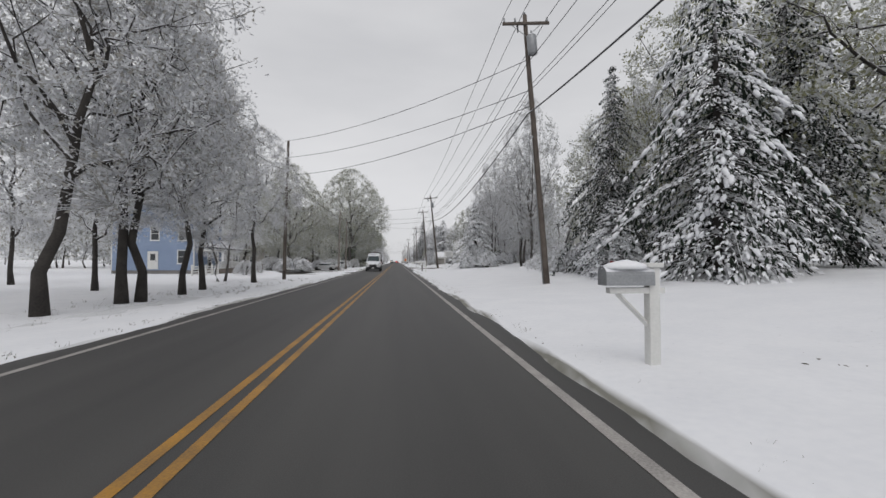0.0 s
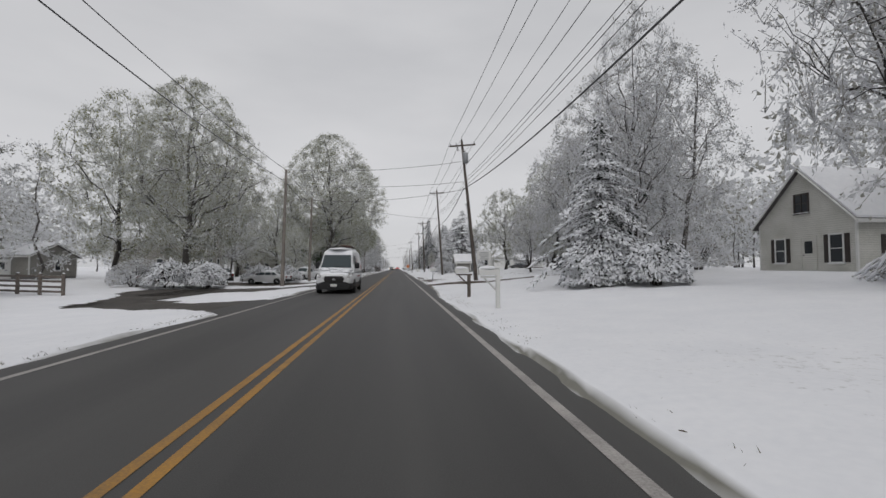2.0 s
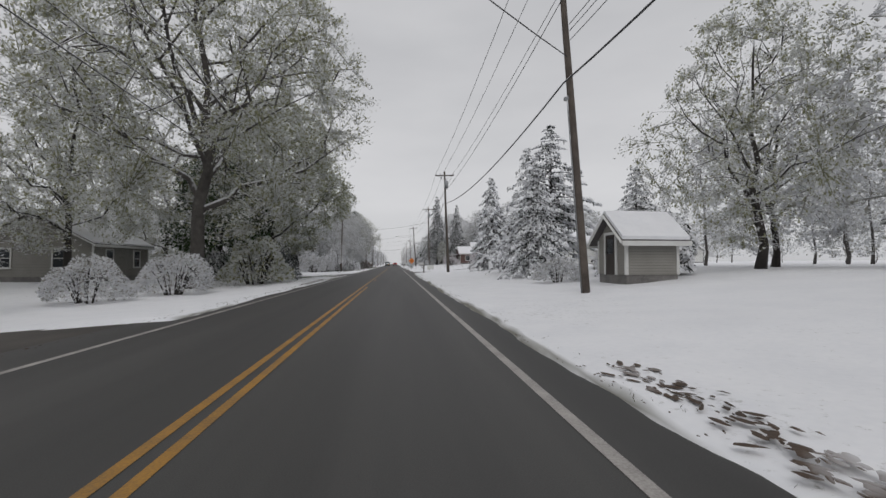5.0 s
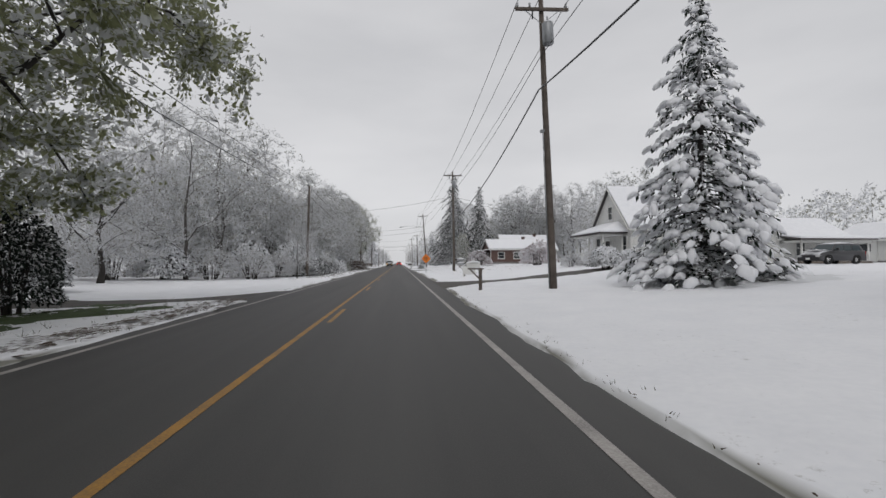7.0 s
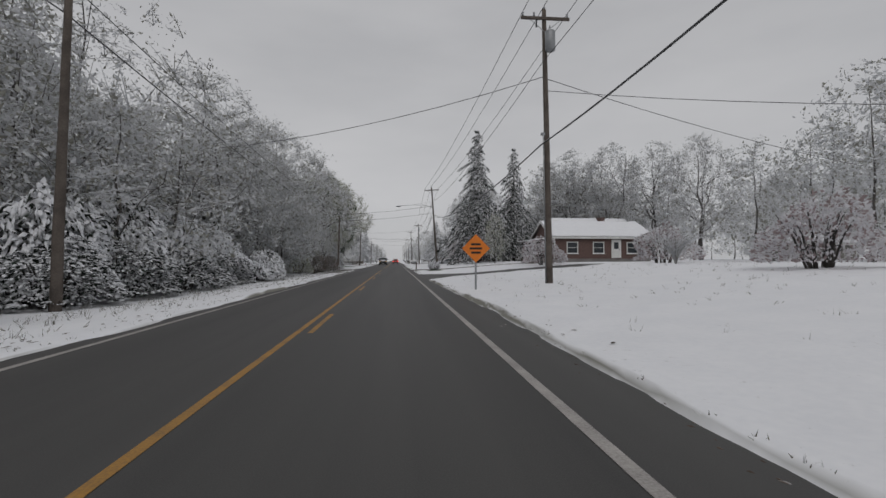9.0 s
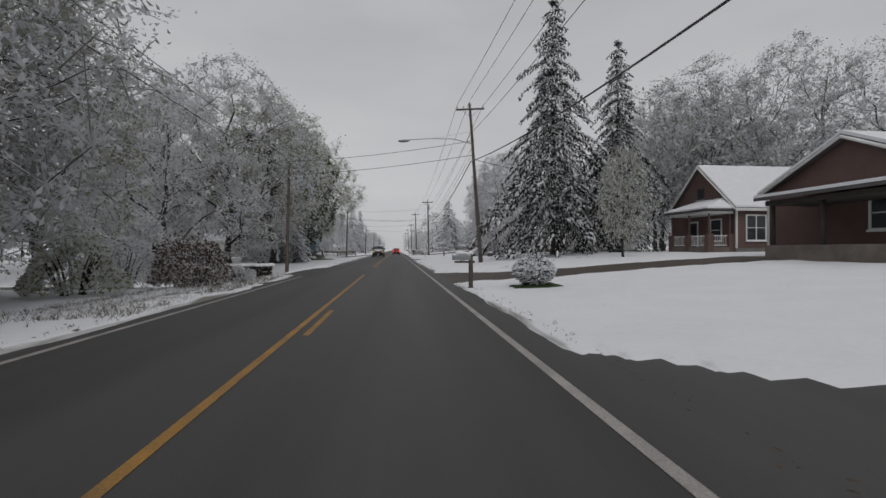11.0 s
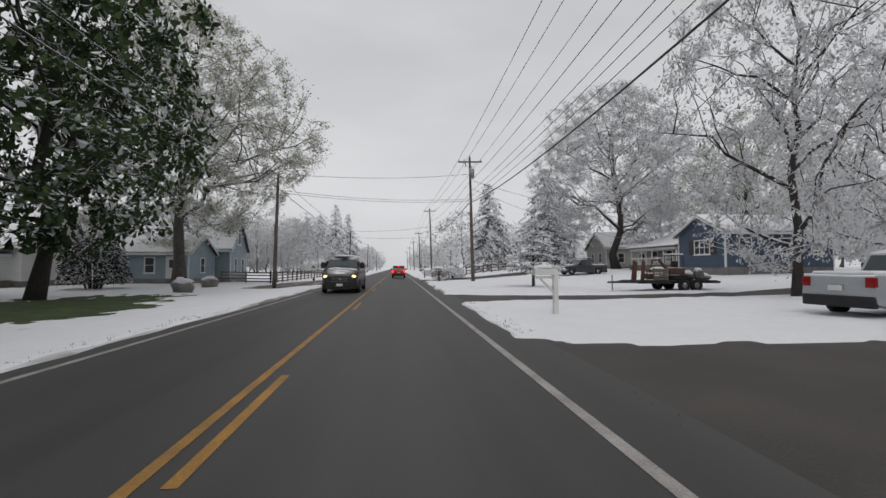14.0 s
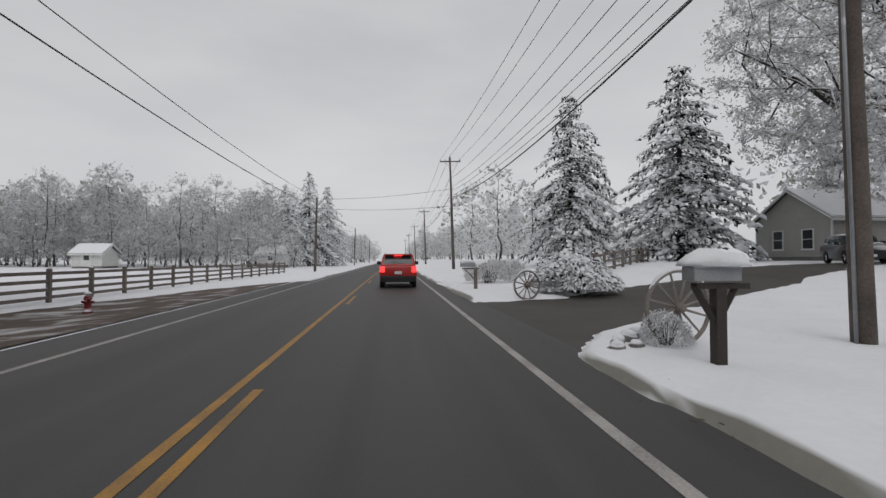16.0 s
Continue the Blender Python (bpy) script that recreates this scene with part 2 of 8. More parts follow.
RED_PAINT = car_paint("red_car_paint", (0.42, 0.02, 0.018), 0.0)
WHITE_CAR = car_paint("white_car_paint", (0.70, 0.71, 0.72))
SILVER_CAR = car_paint("silver_car_paint", (0.40, 0.42, 0.44))
DARK_CAR = car_paint("dark_car_paint", (0.03, 0.03, 0.034), 0.95, 0.9)
BROWN_CAR = car_paint("dark_brown_van_paint", (0.032, 0.027, 0.022), 0.95, 0.9)
TAIL_LIGHT = material("lit_tail_light", (1.0, 0.03, 0.03), 0.3, glow=3.0)
TAIL_OFF = material("red_lens", (0.30, 0.01, 0.01), 0.2, bump=0.0)
HEAD_LIGHT = material("lit_head_light", (1.0, 0.62, 0.22), 0.3, glow=2.6)
LENS = material("clear_lens", (0.55, 0.55, 0.55), 0.15, bump=0.0)
ORANGE_SIGN = material("orange_sign_face", (0.85, 0.24, 0.03), 0.5, (0.7, 0.2, 0.03), 2.0, 20.0, 0.05)
GREY_SIGN = material("bare_sign_back", (0.34, 0.34, 0.35), 0.5, None, 2.0, 20.0, 0.05, metal=0.4)
HYDRANT_RED = material("hydrant_red", (0.26, 0.03, 0.028), 0.5, None, 3.0, 30.0, 0.1, snow=0.9, snow_edge=0.6)
TEAL_WALL = material("dark_teal_boards", (0.05, 0.07, 0.075), 0.7, (0.03, 0.045, 0.05), 2.0, 20.0, 0.3, stripes=("X", 0.2))
HEDGE_DARK = material("dark_brown_hedge", (0.05, 0.042, 0.034), 0.9, (0.02, 0.018, 0.016), 2.0, 20.0, 0.0, island=0.5)
GREEN_BOX = material("dark_green_paint", (0.02, 0.07, 0.06), 0.5, None, 3.0, 30.0, 0.1, snow=0.9, snow_edge=0.6)
FAR_WOOD = material("far_snowy_wood", (0.42, 0.415, 0.37), 0.95, (0.25, 0.25, 0.22), 0.5, 5.0, 0.0, snow=0.82, snow_edge=0.05, island=0.18, share=0.52, through_light=0.5)

# ---- mesh helpers ----
class Build:
    """Collects points and faces of one mesh."""

    def __init__(self):
        self.v, self.f = [], []

    def add(self, pts, faces):
        n = len(self.v)
        self.v.extend(tuple(p) for p in pts)
        self.f.extend(tuple(i + n for i in face) for face in faces)
        return self

    def box(self, x0, y0, z0, x1, y1, z1):
        p = [(x0, y0, z0), (x1, y0, z0), (x1, y1, z0), (x0, y1, z0), (x0, y0, z1), (x1, y0, z1), (x1, y1, z1), (x0, y1, z1)]
        return self.add(p, [(3, 2, 1, 0), (4, 5, 6, 7), (0, 1, 5, 4), (1, 2, 6, 5), (2, 3, 7, 6), (3, 0, 4, 7)])

    def tube(self, pts, radii, sides=6, cap=True):
        """A round tapered bar along a line of points."""
        pts = [Vector(p) for p in pts]
        rings = []
        n0 = len(self.v)
        for i, p in enumerate(pts):
            d = (pts[min(i + 1, len(pts) - 1)] - pts[max(i - 1, 0)])
            d = d.normalized() if d.length > 1e-6 else Vector((0, 0, 1))
            a = d.cross(Vector((0, 0, 1)) if abs(d.z) < 0.95 else Vector((0, 1, 0))).normalized()
            b = d.cross(a)
            r = radii[i] if not isinstance(radii, (int, float)) else radii
            for k in range(sides):
                w = 2 * math.pi * k / sides
                self.v.append(tuple(p + (a * math.cos(w) + b * math.sin(w)) * r))
        for i in range(len(pts) - 1):
            for k in range(sides):
                a0, a1 = n0 + i * sides + k, n0 + i * sides + (k + 1) % sides
                self.f.append((a0, a0 + sides, a1 + sides, a1))
        if cap:
            self.f.append(tuple(n0 + k for k in range(sides)))
            e = n0 + (len(pts) - 1) * sides
            self.f.append(tuple(e + k for k in reversed(range(sides))))
        return self

    def prism(self, outline, x0, x1, top_in=0.0):
        """A side outline of (y, z) swept from x0 to x1."""
        n = len(outline)
        p = [(x0, y, z) for y, z in outline] + [(x1, y, z) for y, z in outline]
        f = [tuple(range(n)), tuple(reversed(range(n, 2 * n)))]
        f += [(i, i + n, (i + 1) % n + n, (i + 1) % n) for i in range(n)]
        return self.add(p, f)

    def blob(self, c, r, seed, rough=0.25, rings=5, seg=8, flat=None):
        """A lumpy rounded clump."""
        c = Vector(c)
        n0 = len(self.v)
        rx, ry, rz = r if not isinstance(r, (int, float)) else (r, r, r)
        for i in range(rings + 1):
            th = math.pi * i / rings
            for k in range(seg):
                ph = 2 * math.pi * k / seg
                d = Vector((math.sin(th) * math.cos(ph), math.sin(th) * math.sin(ph), math.cos(th)))
                s = 1 + rough * noise.noise(d * 1.7 + Vector((seed * 3.1, seed * 1.7, seed)))
                z = d.z * rz * s
                if flat is not None:
                    z = max(z, flat)
                self.v.append((c.x + d.x * rx * s, c.y + d.y * ry * s, c.z + z))
        for i in range(rings):
            for k in range(seg):
                a, b = n0 + i * seg + k, n0 + i * seg + (k + 1) % seg
                self.f.append((a, a + seg, b + seg, b))
        return self

    def mesh(self, name, mat, smooth=False):
        me = bpy.data.meshes.new(name)
        me.from_pydata(self.v, [], self.f)
        me.validate()
        me.materials.append(mat)
        if smooth:
            me.polygons.foreach_set("use_smooth", [True] * len(me.polygons))
        me.update()
        return me


def soft(me, width=0.03, seg=2):
    """Rounds the edges of a small mesh."""
    bm = bmesh.new()
    bm.from_mesh(me)
    bmesh.ops.remove_doubles(bm, verts=bm.verts, dist=1e-4)
    bmesh.ops.recalc_face_normals(bm, faces=bm.faces)
    sharp = [e for e in bm.edges if len(e.link_faces) == 2 and e.calc_face_angle(0) > 0.35]
    bmesh.ops.bevel(bm, geom=sharp, offset=width, segments=seg, profile=0.6, affect="EDGES", clamp_overlap=True)
    bm.to_mesh(me)
    bm.free()
    me.polygons.foreach_set("use_smooth", [True] * len(me.polygons))
    return me


def part(name, b, mat, parent, label="", smooth=False, round_off=0.0):
    """Links a Build (or a mesh) as one mesh object under a thing or part."""
    me = b.mesh(name, mat, smooth) if isinstance(b, Build) else b
    if round_off:
        soft(me, round_off)
    ob = new(name, me)
    ob.parent = parent
    if label:
        ob["label"] = label
    return ob


def thing(name, label, category, at=(0, 0, 0), turn=0.0, group="", kind=""):
    e = new(name)
    e.empty_display_size = 0.3
    e.matrix_basis = pose(*at, 0, 0, turn)
    return tagged(e, label, category, group, kind)


def step_to(v, a, b):
    k = np.clip((np.asarray(v, dtype=float) - a) / (b - a), 0, 1)
    return k * k * (3 - 2 * k)


def lift_all(x, y):
    """Height of the bare ground: gently rising lawns on the right, a shallow dip by the side street on the left."""
    xs = (-60, -30, -20, -14, -10, -6.6, -5.4, 2.2, 3.0, 6.8, 11, 18, 27, 60)
    zs = (0.1, -0.15, -0.25, -0.35, -0.28, -0.03, 0.0, 0.0, 0.05, 0.2, 0.55, 1.05, 1.15, 1.45)
    dip = step_to(-np.asarray(x, dtype=float), 6.0, 12.0) * step_to(y, 226, 240) * (1 - step_to(y, 251.5, 261))
    flat = step_to(y, 263, 274) * (1 - step_to(y, 310, 326))
    level = np.interp(x, (-6.6, -5.4, 2.2, 3.0, 11, 18, 27, 60), (0.0, 0.0, 0.0, 0.03, 0.02, 0.15, 0.75, 1.3))
    z = np.interp(x, xs, zs)
    return np.where(np.asarray(x) > 0, z * (1 - flat) + level * flat, z) - 0.85 * dip


def lift(x, y=0.0):
    return float(lift_all(x, y))


SNOW_DEEP = 0.06


# ---- ground, road, drives ----
R_EDGE_KEYS = ((-100, 1.95), (60, 1.95), (70, 2.3), (120, 2.25), (150, 2.25), (158, 2.5), (182, 2.7), (200, 2.2), (240, 2.1), (262, 1.95), (280, 2.2), (310, 2.35), (330, 2.2), (2600, 2.2))
L_EDGE_KEYS = ((-100, -5.45), (200, -5.3), (330, -5.35), (2600, -5.35))
# drives and side streets: centre line points, half width, wider mouth
DRIVES = (
    (((-4, 55), (-13, 61.5)), 1.8, 1.0), (((-13, 61.5), (-16.5, 74)), 2.2, 0), (((-16.5, 73.5), (-4, 76.5)), 3.6, 1.2),
    (((-4, 86.5), (-24, 88.5)), 5.0, 2.4), (((-4, 102), (-15, 105.5)), 2.6, 1.0), (((-4, 152), (-34, 153.5)), 1.9, 1.6),
    (((-4, 238.4), (-10, 237.8), (-70, 237)), 2.7, 3.8),
    (((1.6, 73.5), (14, 78)), 1.3, 1.2), (((1.6, 160.2), (9, 161.5), (32, 175)), 1.9, 2.4), (((1.6, 208), (45, 213)), 3.0, 3.0),
    (((1.6, 231), (18, 228.5)), 2.5, 1.6), (((1.6, 270), (19, 271)), 2.3, 1.4), (((1.6, 285.6), (24, 285.4)), 1.6, 1.2),
    (((1.6, 312.5), (9, 317.5), (34, 330)), 1.9, 1.5), (((14, 97), (45, 99)), 1.3, 0), (((4.2, 236.0), (17, 243.5)), 0.3, 0),
)
MUD_LOT = (((-6.3, 328), (-8.4, 318), (-9.2, 306)), 4.4, 0.0)


def value_noise(x, y, size, seed):
    rs = np.random.RandomState(seed)
    g = rs.rand(256, 256)
    u, v = np.asarray(x) / size, np.asarray(y) / size
    i, j = np.floor(u).astype(int), np.floor(v).astype(int)
    a, b = u - i, v - j
    a, b = a * a * (3 - 2 * a), b * b * (3 - 2 * b)
    q = lambda p, r: g[p % 256, r % 256]
    return (q(i, j) * (1 - a) + q(i + 1, j) * a) * (1 - b) + (q(i, j + 1) * (1 - a) + q(i + 1, j + 1) * a) * b


def edge_right(y):
    return np.interp(y, *zip(*R_EDGE_KEYS)) + (value_noise(y * 0 + 3.3, y, 2.2, 5) - 0.5) * 0.22 + (value_noise(y * 0 + 1.3, y, 0.6, 6) - 0.5) * 0.12


def edge_left(y):
    return np.interp(y, *zip(*L_EDGE_KEYS)) + (value_noise(y * 0 + 3.3, y, 2.5, 7) - 0.5) * 0.25 + (value_noise(y * 0 + 1.3, y, 0.6, 8) - 0.5) * 0.12


def strip_gap(x, y, strip):
    """How far a place lies outside a drive (below zero: on it)."""
    line, half, flare = strip
    best = np.full(np.shape(x), 1e9)
    for k, ((ax, ay), (bx, by)) in enumerate(zip(line[:-1], line[1:])):
        dx, dy = bx - ax, by - ay
        s = np.clip(((x - ax) * dx + (y - ay) * dy) / (dx * dx + dy * dy), 0, 1)
        d = np.hypot(x - ax - s * dx, y - ay - s * dy)
        run = np.abs(x - line[0][0])
        best = np.minimum(best, d - half - flare * np.exp(-np.maximum(run - 1.0, 0) / 1.6))
    return best


def paved_gap(x, y):
    g = np.maximum(x - edge_right(y), edge_left(y) - x)
    near = (y > -10) & (y < 350)
    wob = (value_noise(x, y, 1.1, 11) - 0.5) * 0.5 + (value_noise(x, y, 0.35, 12) - 0.5) * 0.2
    for s in DRIVES + (MUD_LOT,):
        g = np.minimum(g, np.where(near, strip_gap(x, y, s) + wob, 1e9))
    return g


def sheet(name, xs, ys, height, mat):
    x, y = np.meshgrid(xs, ys)
    z = height(x, y)
    pts = np.stack([x, y, z], -1).reshape(-1, 3)
    nx, ny = len(xs), len(ys)
    i = (np.arange(ny - 1)[:, None] * nx + np.arange(nx - 1)[None]).ravel()
    faces = np.stack([i, i + 1, i + nx + 1, i + nx], 1)
    me = bpy.data.meshes.new(name)
    me.vertices.add(len(pts))
    me.vertices.foreach_set("co", pts.ravel())
    me.loops.add(faces.size)
    me.loops.foreach_set("vertex_index", faces.ravel())
    me.polygons.add(len(faces))
    me.polygons.foreach_set("loop_start", np.arange(0, faces.size, 4))
    me.polygons.foreach_set("loop_total", np.full(len(faces), 4))
    me.polygons.foreach_set("use_smooth", np.ones(len(faces), bool))
    me.materials.append(mat)
    me.update(calc_edges=True)
    return new(name, me)


def ground_height(x, y):
    g = paved_gap(x, y)
    near = np.exp(-((np.maximum(np.abs(x) - 10, 0)) / 40) ** 2) * 1.0
    bumps = (value_noise(x, y, 3.0, 21) - 0.5) * 0.10 + (value_noise(x, y, 0.9, 22) - 0.5) * 0.055
    base = lift_all(x, y)
    snow = base + SNOW_DEEP + bumps * near
    k = np.clip(g / 0.22, 0, 1)
    k = k * k * (3 - 2 * k)
    far = np.clip((np.abs(x) - 120) / 600, 0, 1)
    return np.where(g < 0, base - 0.05, (base - 0.05) * (1 - k) + snow * k) + far * 6.0 * value_noise(x, y, 150.0, 31)


def ground_material():
    m = material("snow_covered_ground", (0.84, 0.845, 0.865), 0.75, (0.76, 0.77, 0.80), 0.9, 9.0, 0.3, spec=0.2)
    nt = m.node_tree
    link = nt.links.new
    b = nt.nodes["Principled BSDF"]
    snow_out = b.inputs["Base Color"].links[0].from_socket
    geo = nt.nodes.new("ShaderNodeNewGeometry")
    sep = nt.nodes.new("ShaderNodeSeparateXYZ")
    link(geo.outputs["Normal"], sep.inputs[0])
    co = nt.nodes.new("ShaderNodeTexCoord")
    fine = nt.nodes.new("ShaderNodeTexNoise")
    fine.inputs["Scale"].default_value, fine.inputs["Detail"].default_value = 7.0, 6.0
    fine.inputs["Roughness"].default_value = 0.75
    wide = nt.nodes.new("ShaderNodeTexNoise")
    wide.inputs["Scale"].default_value, wide.inputs["Detail"].default_value = 0.13, 3.0
    link(co.outputs["Object"], fine.inputs["Vector"])
    link(co.outputs["Object"], wide.inputs["Vector"])
    # grass tips show through thin snow: high fine grain where the wide patches say so
    tips = nt.nodes.new("ShaderNodeMath")
    tips.operation = "MULTIPLY_ADD"
    tips.inputs[1].default_value = 0.55
    link(wide.outputs["Fac"], tips.inputs[0])
    link(fine.outputs["Fac"], tips.inputs[2])
    cut = nt.nodes.new("ShaderNodeMapRange")
    cut.inputs["From Min"].default_value, cut.inputs["From Max"].default_value = 0.92, 1.06
    cut.inputs["To Max"].default_value = 0.55
    link(tips.outputs[0], cut.inputs["Value"])
    steep = nt.nodes.new("ShaderNodeMapRange")
    steep.inputs["From Min"].default_value, steep.inputs["From Max"].default_value = 0.97, 0.88
    steep.inputs["To Max"].default_value = 0.85
    link(sep.outputs["Z"], steep.inputs["Value"])
    most = nt.nodes.new("ShaderNodeMath")
    most.operation = "MAXIMUM"
    link(cut.outputs[0], most.inputs[0])
    link(steep.outputs[0], most.inputs[1])
    earth = nt.nodes.new("ShaderNodeMixRGB")
    earth.inputs[1].default_value, earth.inputs[2].default_value = (0.07, 0.062, 0.045, 1), (0.15, 0.145, 0.09, 1)
    link(fine.outputs["Fac"], earth.inputs[0])
    lay = nt.nodes.new("ShaderNodeMixRGB")
    link(most.outputs[0], lay.inputs[0])
    link(snow_out, lay.inputs[1])
    link(earth.outputs[0], lay.inputs[2])
    link(lay.outputs[0], b.inputs["Base Color"])
    return m


gx = np.concatenate([(-2500, -1500, -900, -500, -300, -200, -140, -100, -75, -58, -46, -38, -32, -27.5, -24), np.arange(-21, -6.6, 0.42), np.arange(-6.5, -4.6, 0.11),
                     (-3.5, 0, 1.2), np.arange(1.5, 3.7, 0.11), np.arange(4, 21, 0.42), (23, 26, 30, 35, 41, 48, 58, 75, 100, 140, 200, 300, 500, 900, 1500, 2500)])
gy = np.concatenate([(-400, -200, -100, -60, -30, -15), np.arange(-6, 345, 0.36), (348, 352, 358, 366, 376, 390, 410, 440, 480, 540, 620, 740, 900, 1200, 1700, 2600)])
ground = tagged(sheet("ground", gx, gy, ground_height, ground_material()), "snow-covered lawns and verges with grass showing through", "ground", kind="structure")

ry = np.concatenate([(-300, -100, -30), np.arange(-10, 400, 4.0), (500, 700, 1000, 1600, 2500)])
road = sheet("road", np.linspace(-6.3, 3.4, 14), ry, lambda x, y: 0.0 * x - np.where((x < -5.6) | (x > 2.9), 0.03, 0.0), ASPHALT)
tagged(road, "dark wet asphalt two-lane road, ploughed clear of snow", "road", kind="structure")


def paint(name, x, y0, y1, width, mat, label, step=3.0):
    n = max(2, int((y1 - y0) / step) + 1)
    b = Build()
    ys = np.linspace(y0, y1, n)
    for k in range(n - 1):
        b.add([(x - width / 2, ys[k], 0.005), (x + width / 2, ys[k], 0.005), (x + width / 2, ys[k + 1], 0.005), (x - width / 2, ys[k + 1], 0.005)], [(0, 1, 2, 3)])
    return tagged(new(name, b.mesh(name, mat)), label, "road marking", kind="structure")


paint("edge_line", 1.62, -30, 1500, 0.13, WHITE_LINE, "worn white edge line along the road")
paint("edge_line", -5.02, -30, 232.3, 0.12, WHITE_LINE, "worn white edge line along the road")
paint("edge_line", -5.02, 249, 1500, 0.12, WHITE_LINE, "worn white edge line along the road")
paint("centre_line", -1.88, -30, 233.6, 0.11, YELLOW, "worn solid yellow centre line")
paint("centre_line", -1.88, 243.6, 1500, 0.11, YELLOW, "worn solid yellow centre line")
paint("centre_line", -1.64, -30, 118, 0.11, YELLOW, "worn solid yellow centre line")
for k in range(26):
    y = 118.4 + 12.19 * k + (3.5 if k > 9 else 0)
    if not 224 < y < 236:
        paint("lane_dash", -1.62, y, y + 3.05, 0.11, YELLOW, "short yellow dash beside the centre line")


def drape_strip(name, strip, mat, label, category="driveway", extra=0.9, raise_by=0.0):
    """A paved strip that follows the ground."""
    line, half, flare = strip
    (ax, ay), (bx, by) = line[0], line[-1]
    x0, x1 = sorted((ax, bx))
    ys = [p[1] for p in line]
    x0, x1 = x0 - (half + 1 if bx < ax else 0), x1 + (half + 1 if bx > ax else 0)
    pad = half + flare + 1.0
    xs = np.arange(x0, x1, 0.5)
    yy = np.arange(min(ys) - pad, max(ys) + pad, 0.5)
    keep = Build()
    gap = strip_gap(*np.meshgrid(xs, yy), strip)
    index = {}
    for j in range(len(yy) - 1):
        for i in range(len(xs) - 1):
            if gap[j:j + 2, i:i + 2].min() < extra * 0.5:
                f = []
                for a, b in ((i, j), (i + 1, j), (i + 1, j + 1), (i, j + 1)):
                    if (a, b) not in index:
                        index[a, b] = len(keep.v)
                        x, y = xs[a], yy[b]
                        z = lift(x, y) - 0.02 + raise_by
                        if -5.8 < x < 2.6:
                            z = -0.012
                        keep.v.append((x, y, z))
                    f.append(index[a, b])
                keep.f.append(tuple(f))
    return tagged(new(name, keep.mesh(name, mat, True)), label, category, kind="structure")


for k, s in enumerate(DRIVES):
    if k == 6 or k == 9:
        drape_strip("side_street", s, ASPHALT, "wet asphalt side street joining the road", "street")
    elif k == 7:
        drape_strip("driveway", s, MUD, "muddy brown driveway with patches of slush")
    elif k in (3, 10):
        drape_strip("driveway", s, BROWN_DRIVE, "wet brown driveway cut through the snow")
    elif k == 15:
        drape_strip("foot_path", s, GRAVEL, "narrow dark path across the snowy lawn", "path")
    else:
        drape_strip("driveway", s, GRAVEL, "wet dark driveway cut through the snow")
drape_strip("dirt_lot", MUD_LOT, MUD, "muddy brown dirt lot with streaks of snow", "lot")


def patch(name, cx, cy, rx, ry_, mat, label, seed, turn=0.0):
    """An uneven bare patch on the lawn, ragged where the snow closes over it."""
    b = Build()
    n, rings = 110, 16
    c, d = math.cos(turn), math.sin(turn)
    for k in range(rings + 1):
        ring = k / rings * 1.15
        for i in range(n):
            w = 2 * math.pi * i / n
            q = ring * (1 + 0.35 * noise.noise(Vector((math.cos(w) * 1.6, math.sin(w) * 1.6, seed))) + 0.12 * noise.noise(Vector((math.cos(w) * 6, math.sin(w) * 6, seed))))
            u, v = rx * q * math.cos(w), ry_ * q * math.sin(w)
            x, y = cx + u * c - v * d, cy + u * d + v * c
            rough = 0.055 * noise.noise(Vector((x * 1.3, y * 1.3, seed))) + 0.05 * noise.noise(Vector((x * 4.5, y * 4.5, seed)))
            b.v.append((x, y, lift(x, y) + SNOW_DEEP + 0.07 - 0.13 * ring ** 2.2 + rough))
    for k in range(rings):
        for i in range(n):
            p, q = k * n + i, k * n + (i + 1) % n
            b.f.append((p, q, q + n, p + n))
    return tagged(new(name, b.mesh(name, mat, True)), label, "ground patch", kind="stuff")


SLUSH_GRASS = material("grass_through_slush", (0.10, 0.115, 0.06), 0.9, (0.05, 0.055, 0.03), 1.6, 12.0, 0.5, snow=0.8, snow_edge=0.62)
patch("grass_patch", -10.5, 145.5, 3.2, 5.5, GRASS, "bare green grass under the trees", 2.0)
patch("grass_patch", -9.7, 136.5, 3.0, 11.0, SLUSH_GRASS, "grass under thin snow beside a yew", 2.6)
patch("grass_patch", -11.6, 140.0, 2.2, 3.4, GRASS, "bare green grass beside a yew", 2.3)
patch("grass_patch", 12.3, 131.5, 3.5, 2.6, SLUSH_GRASS, "thin snow over grass under a spruce", 3.0)
patch("grass_patch", 13.0, 147.5, 3.2, 3.0, SLUSH_GRASS, "thin snow over grass under a spruce", 4.0)
patch("grass_patch", -15.2, 284.0, 6.2, 12.0, GRASS, "bare green lawn under the trees", 5.0)
patch("grass_patch", 16.8, 248.0, 5.5, 3.2, SLUSH_GRASS, "thin snow over grass under a spruce", 6.0)
patch("grass_patch", 4.7, 223.4, 0.9, 0.7, GRASS, "bare green grass under a round bush", 7.0)


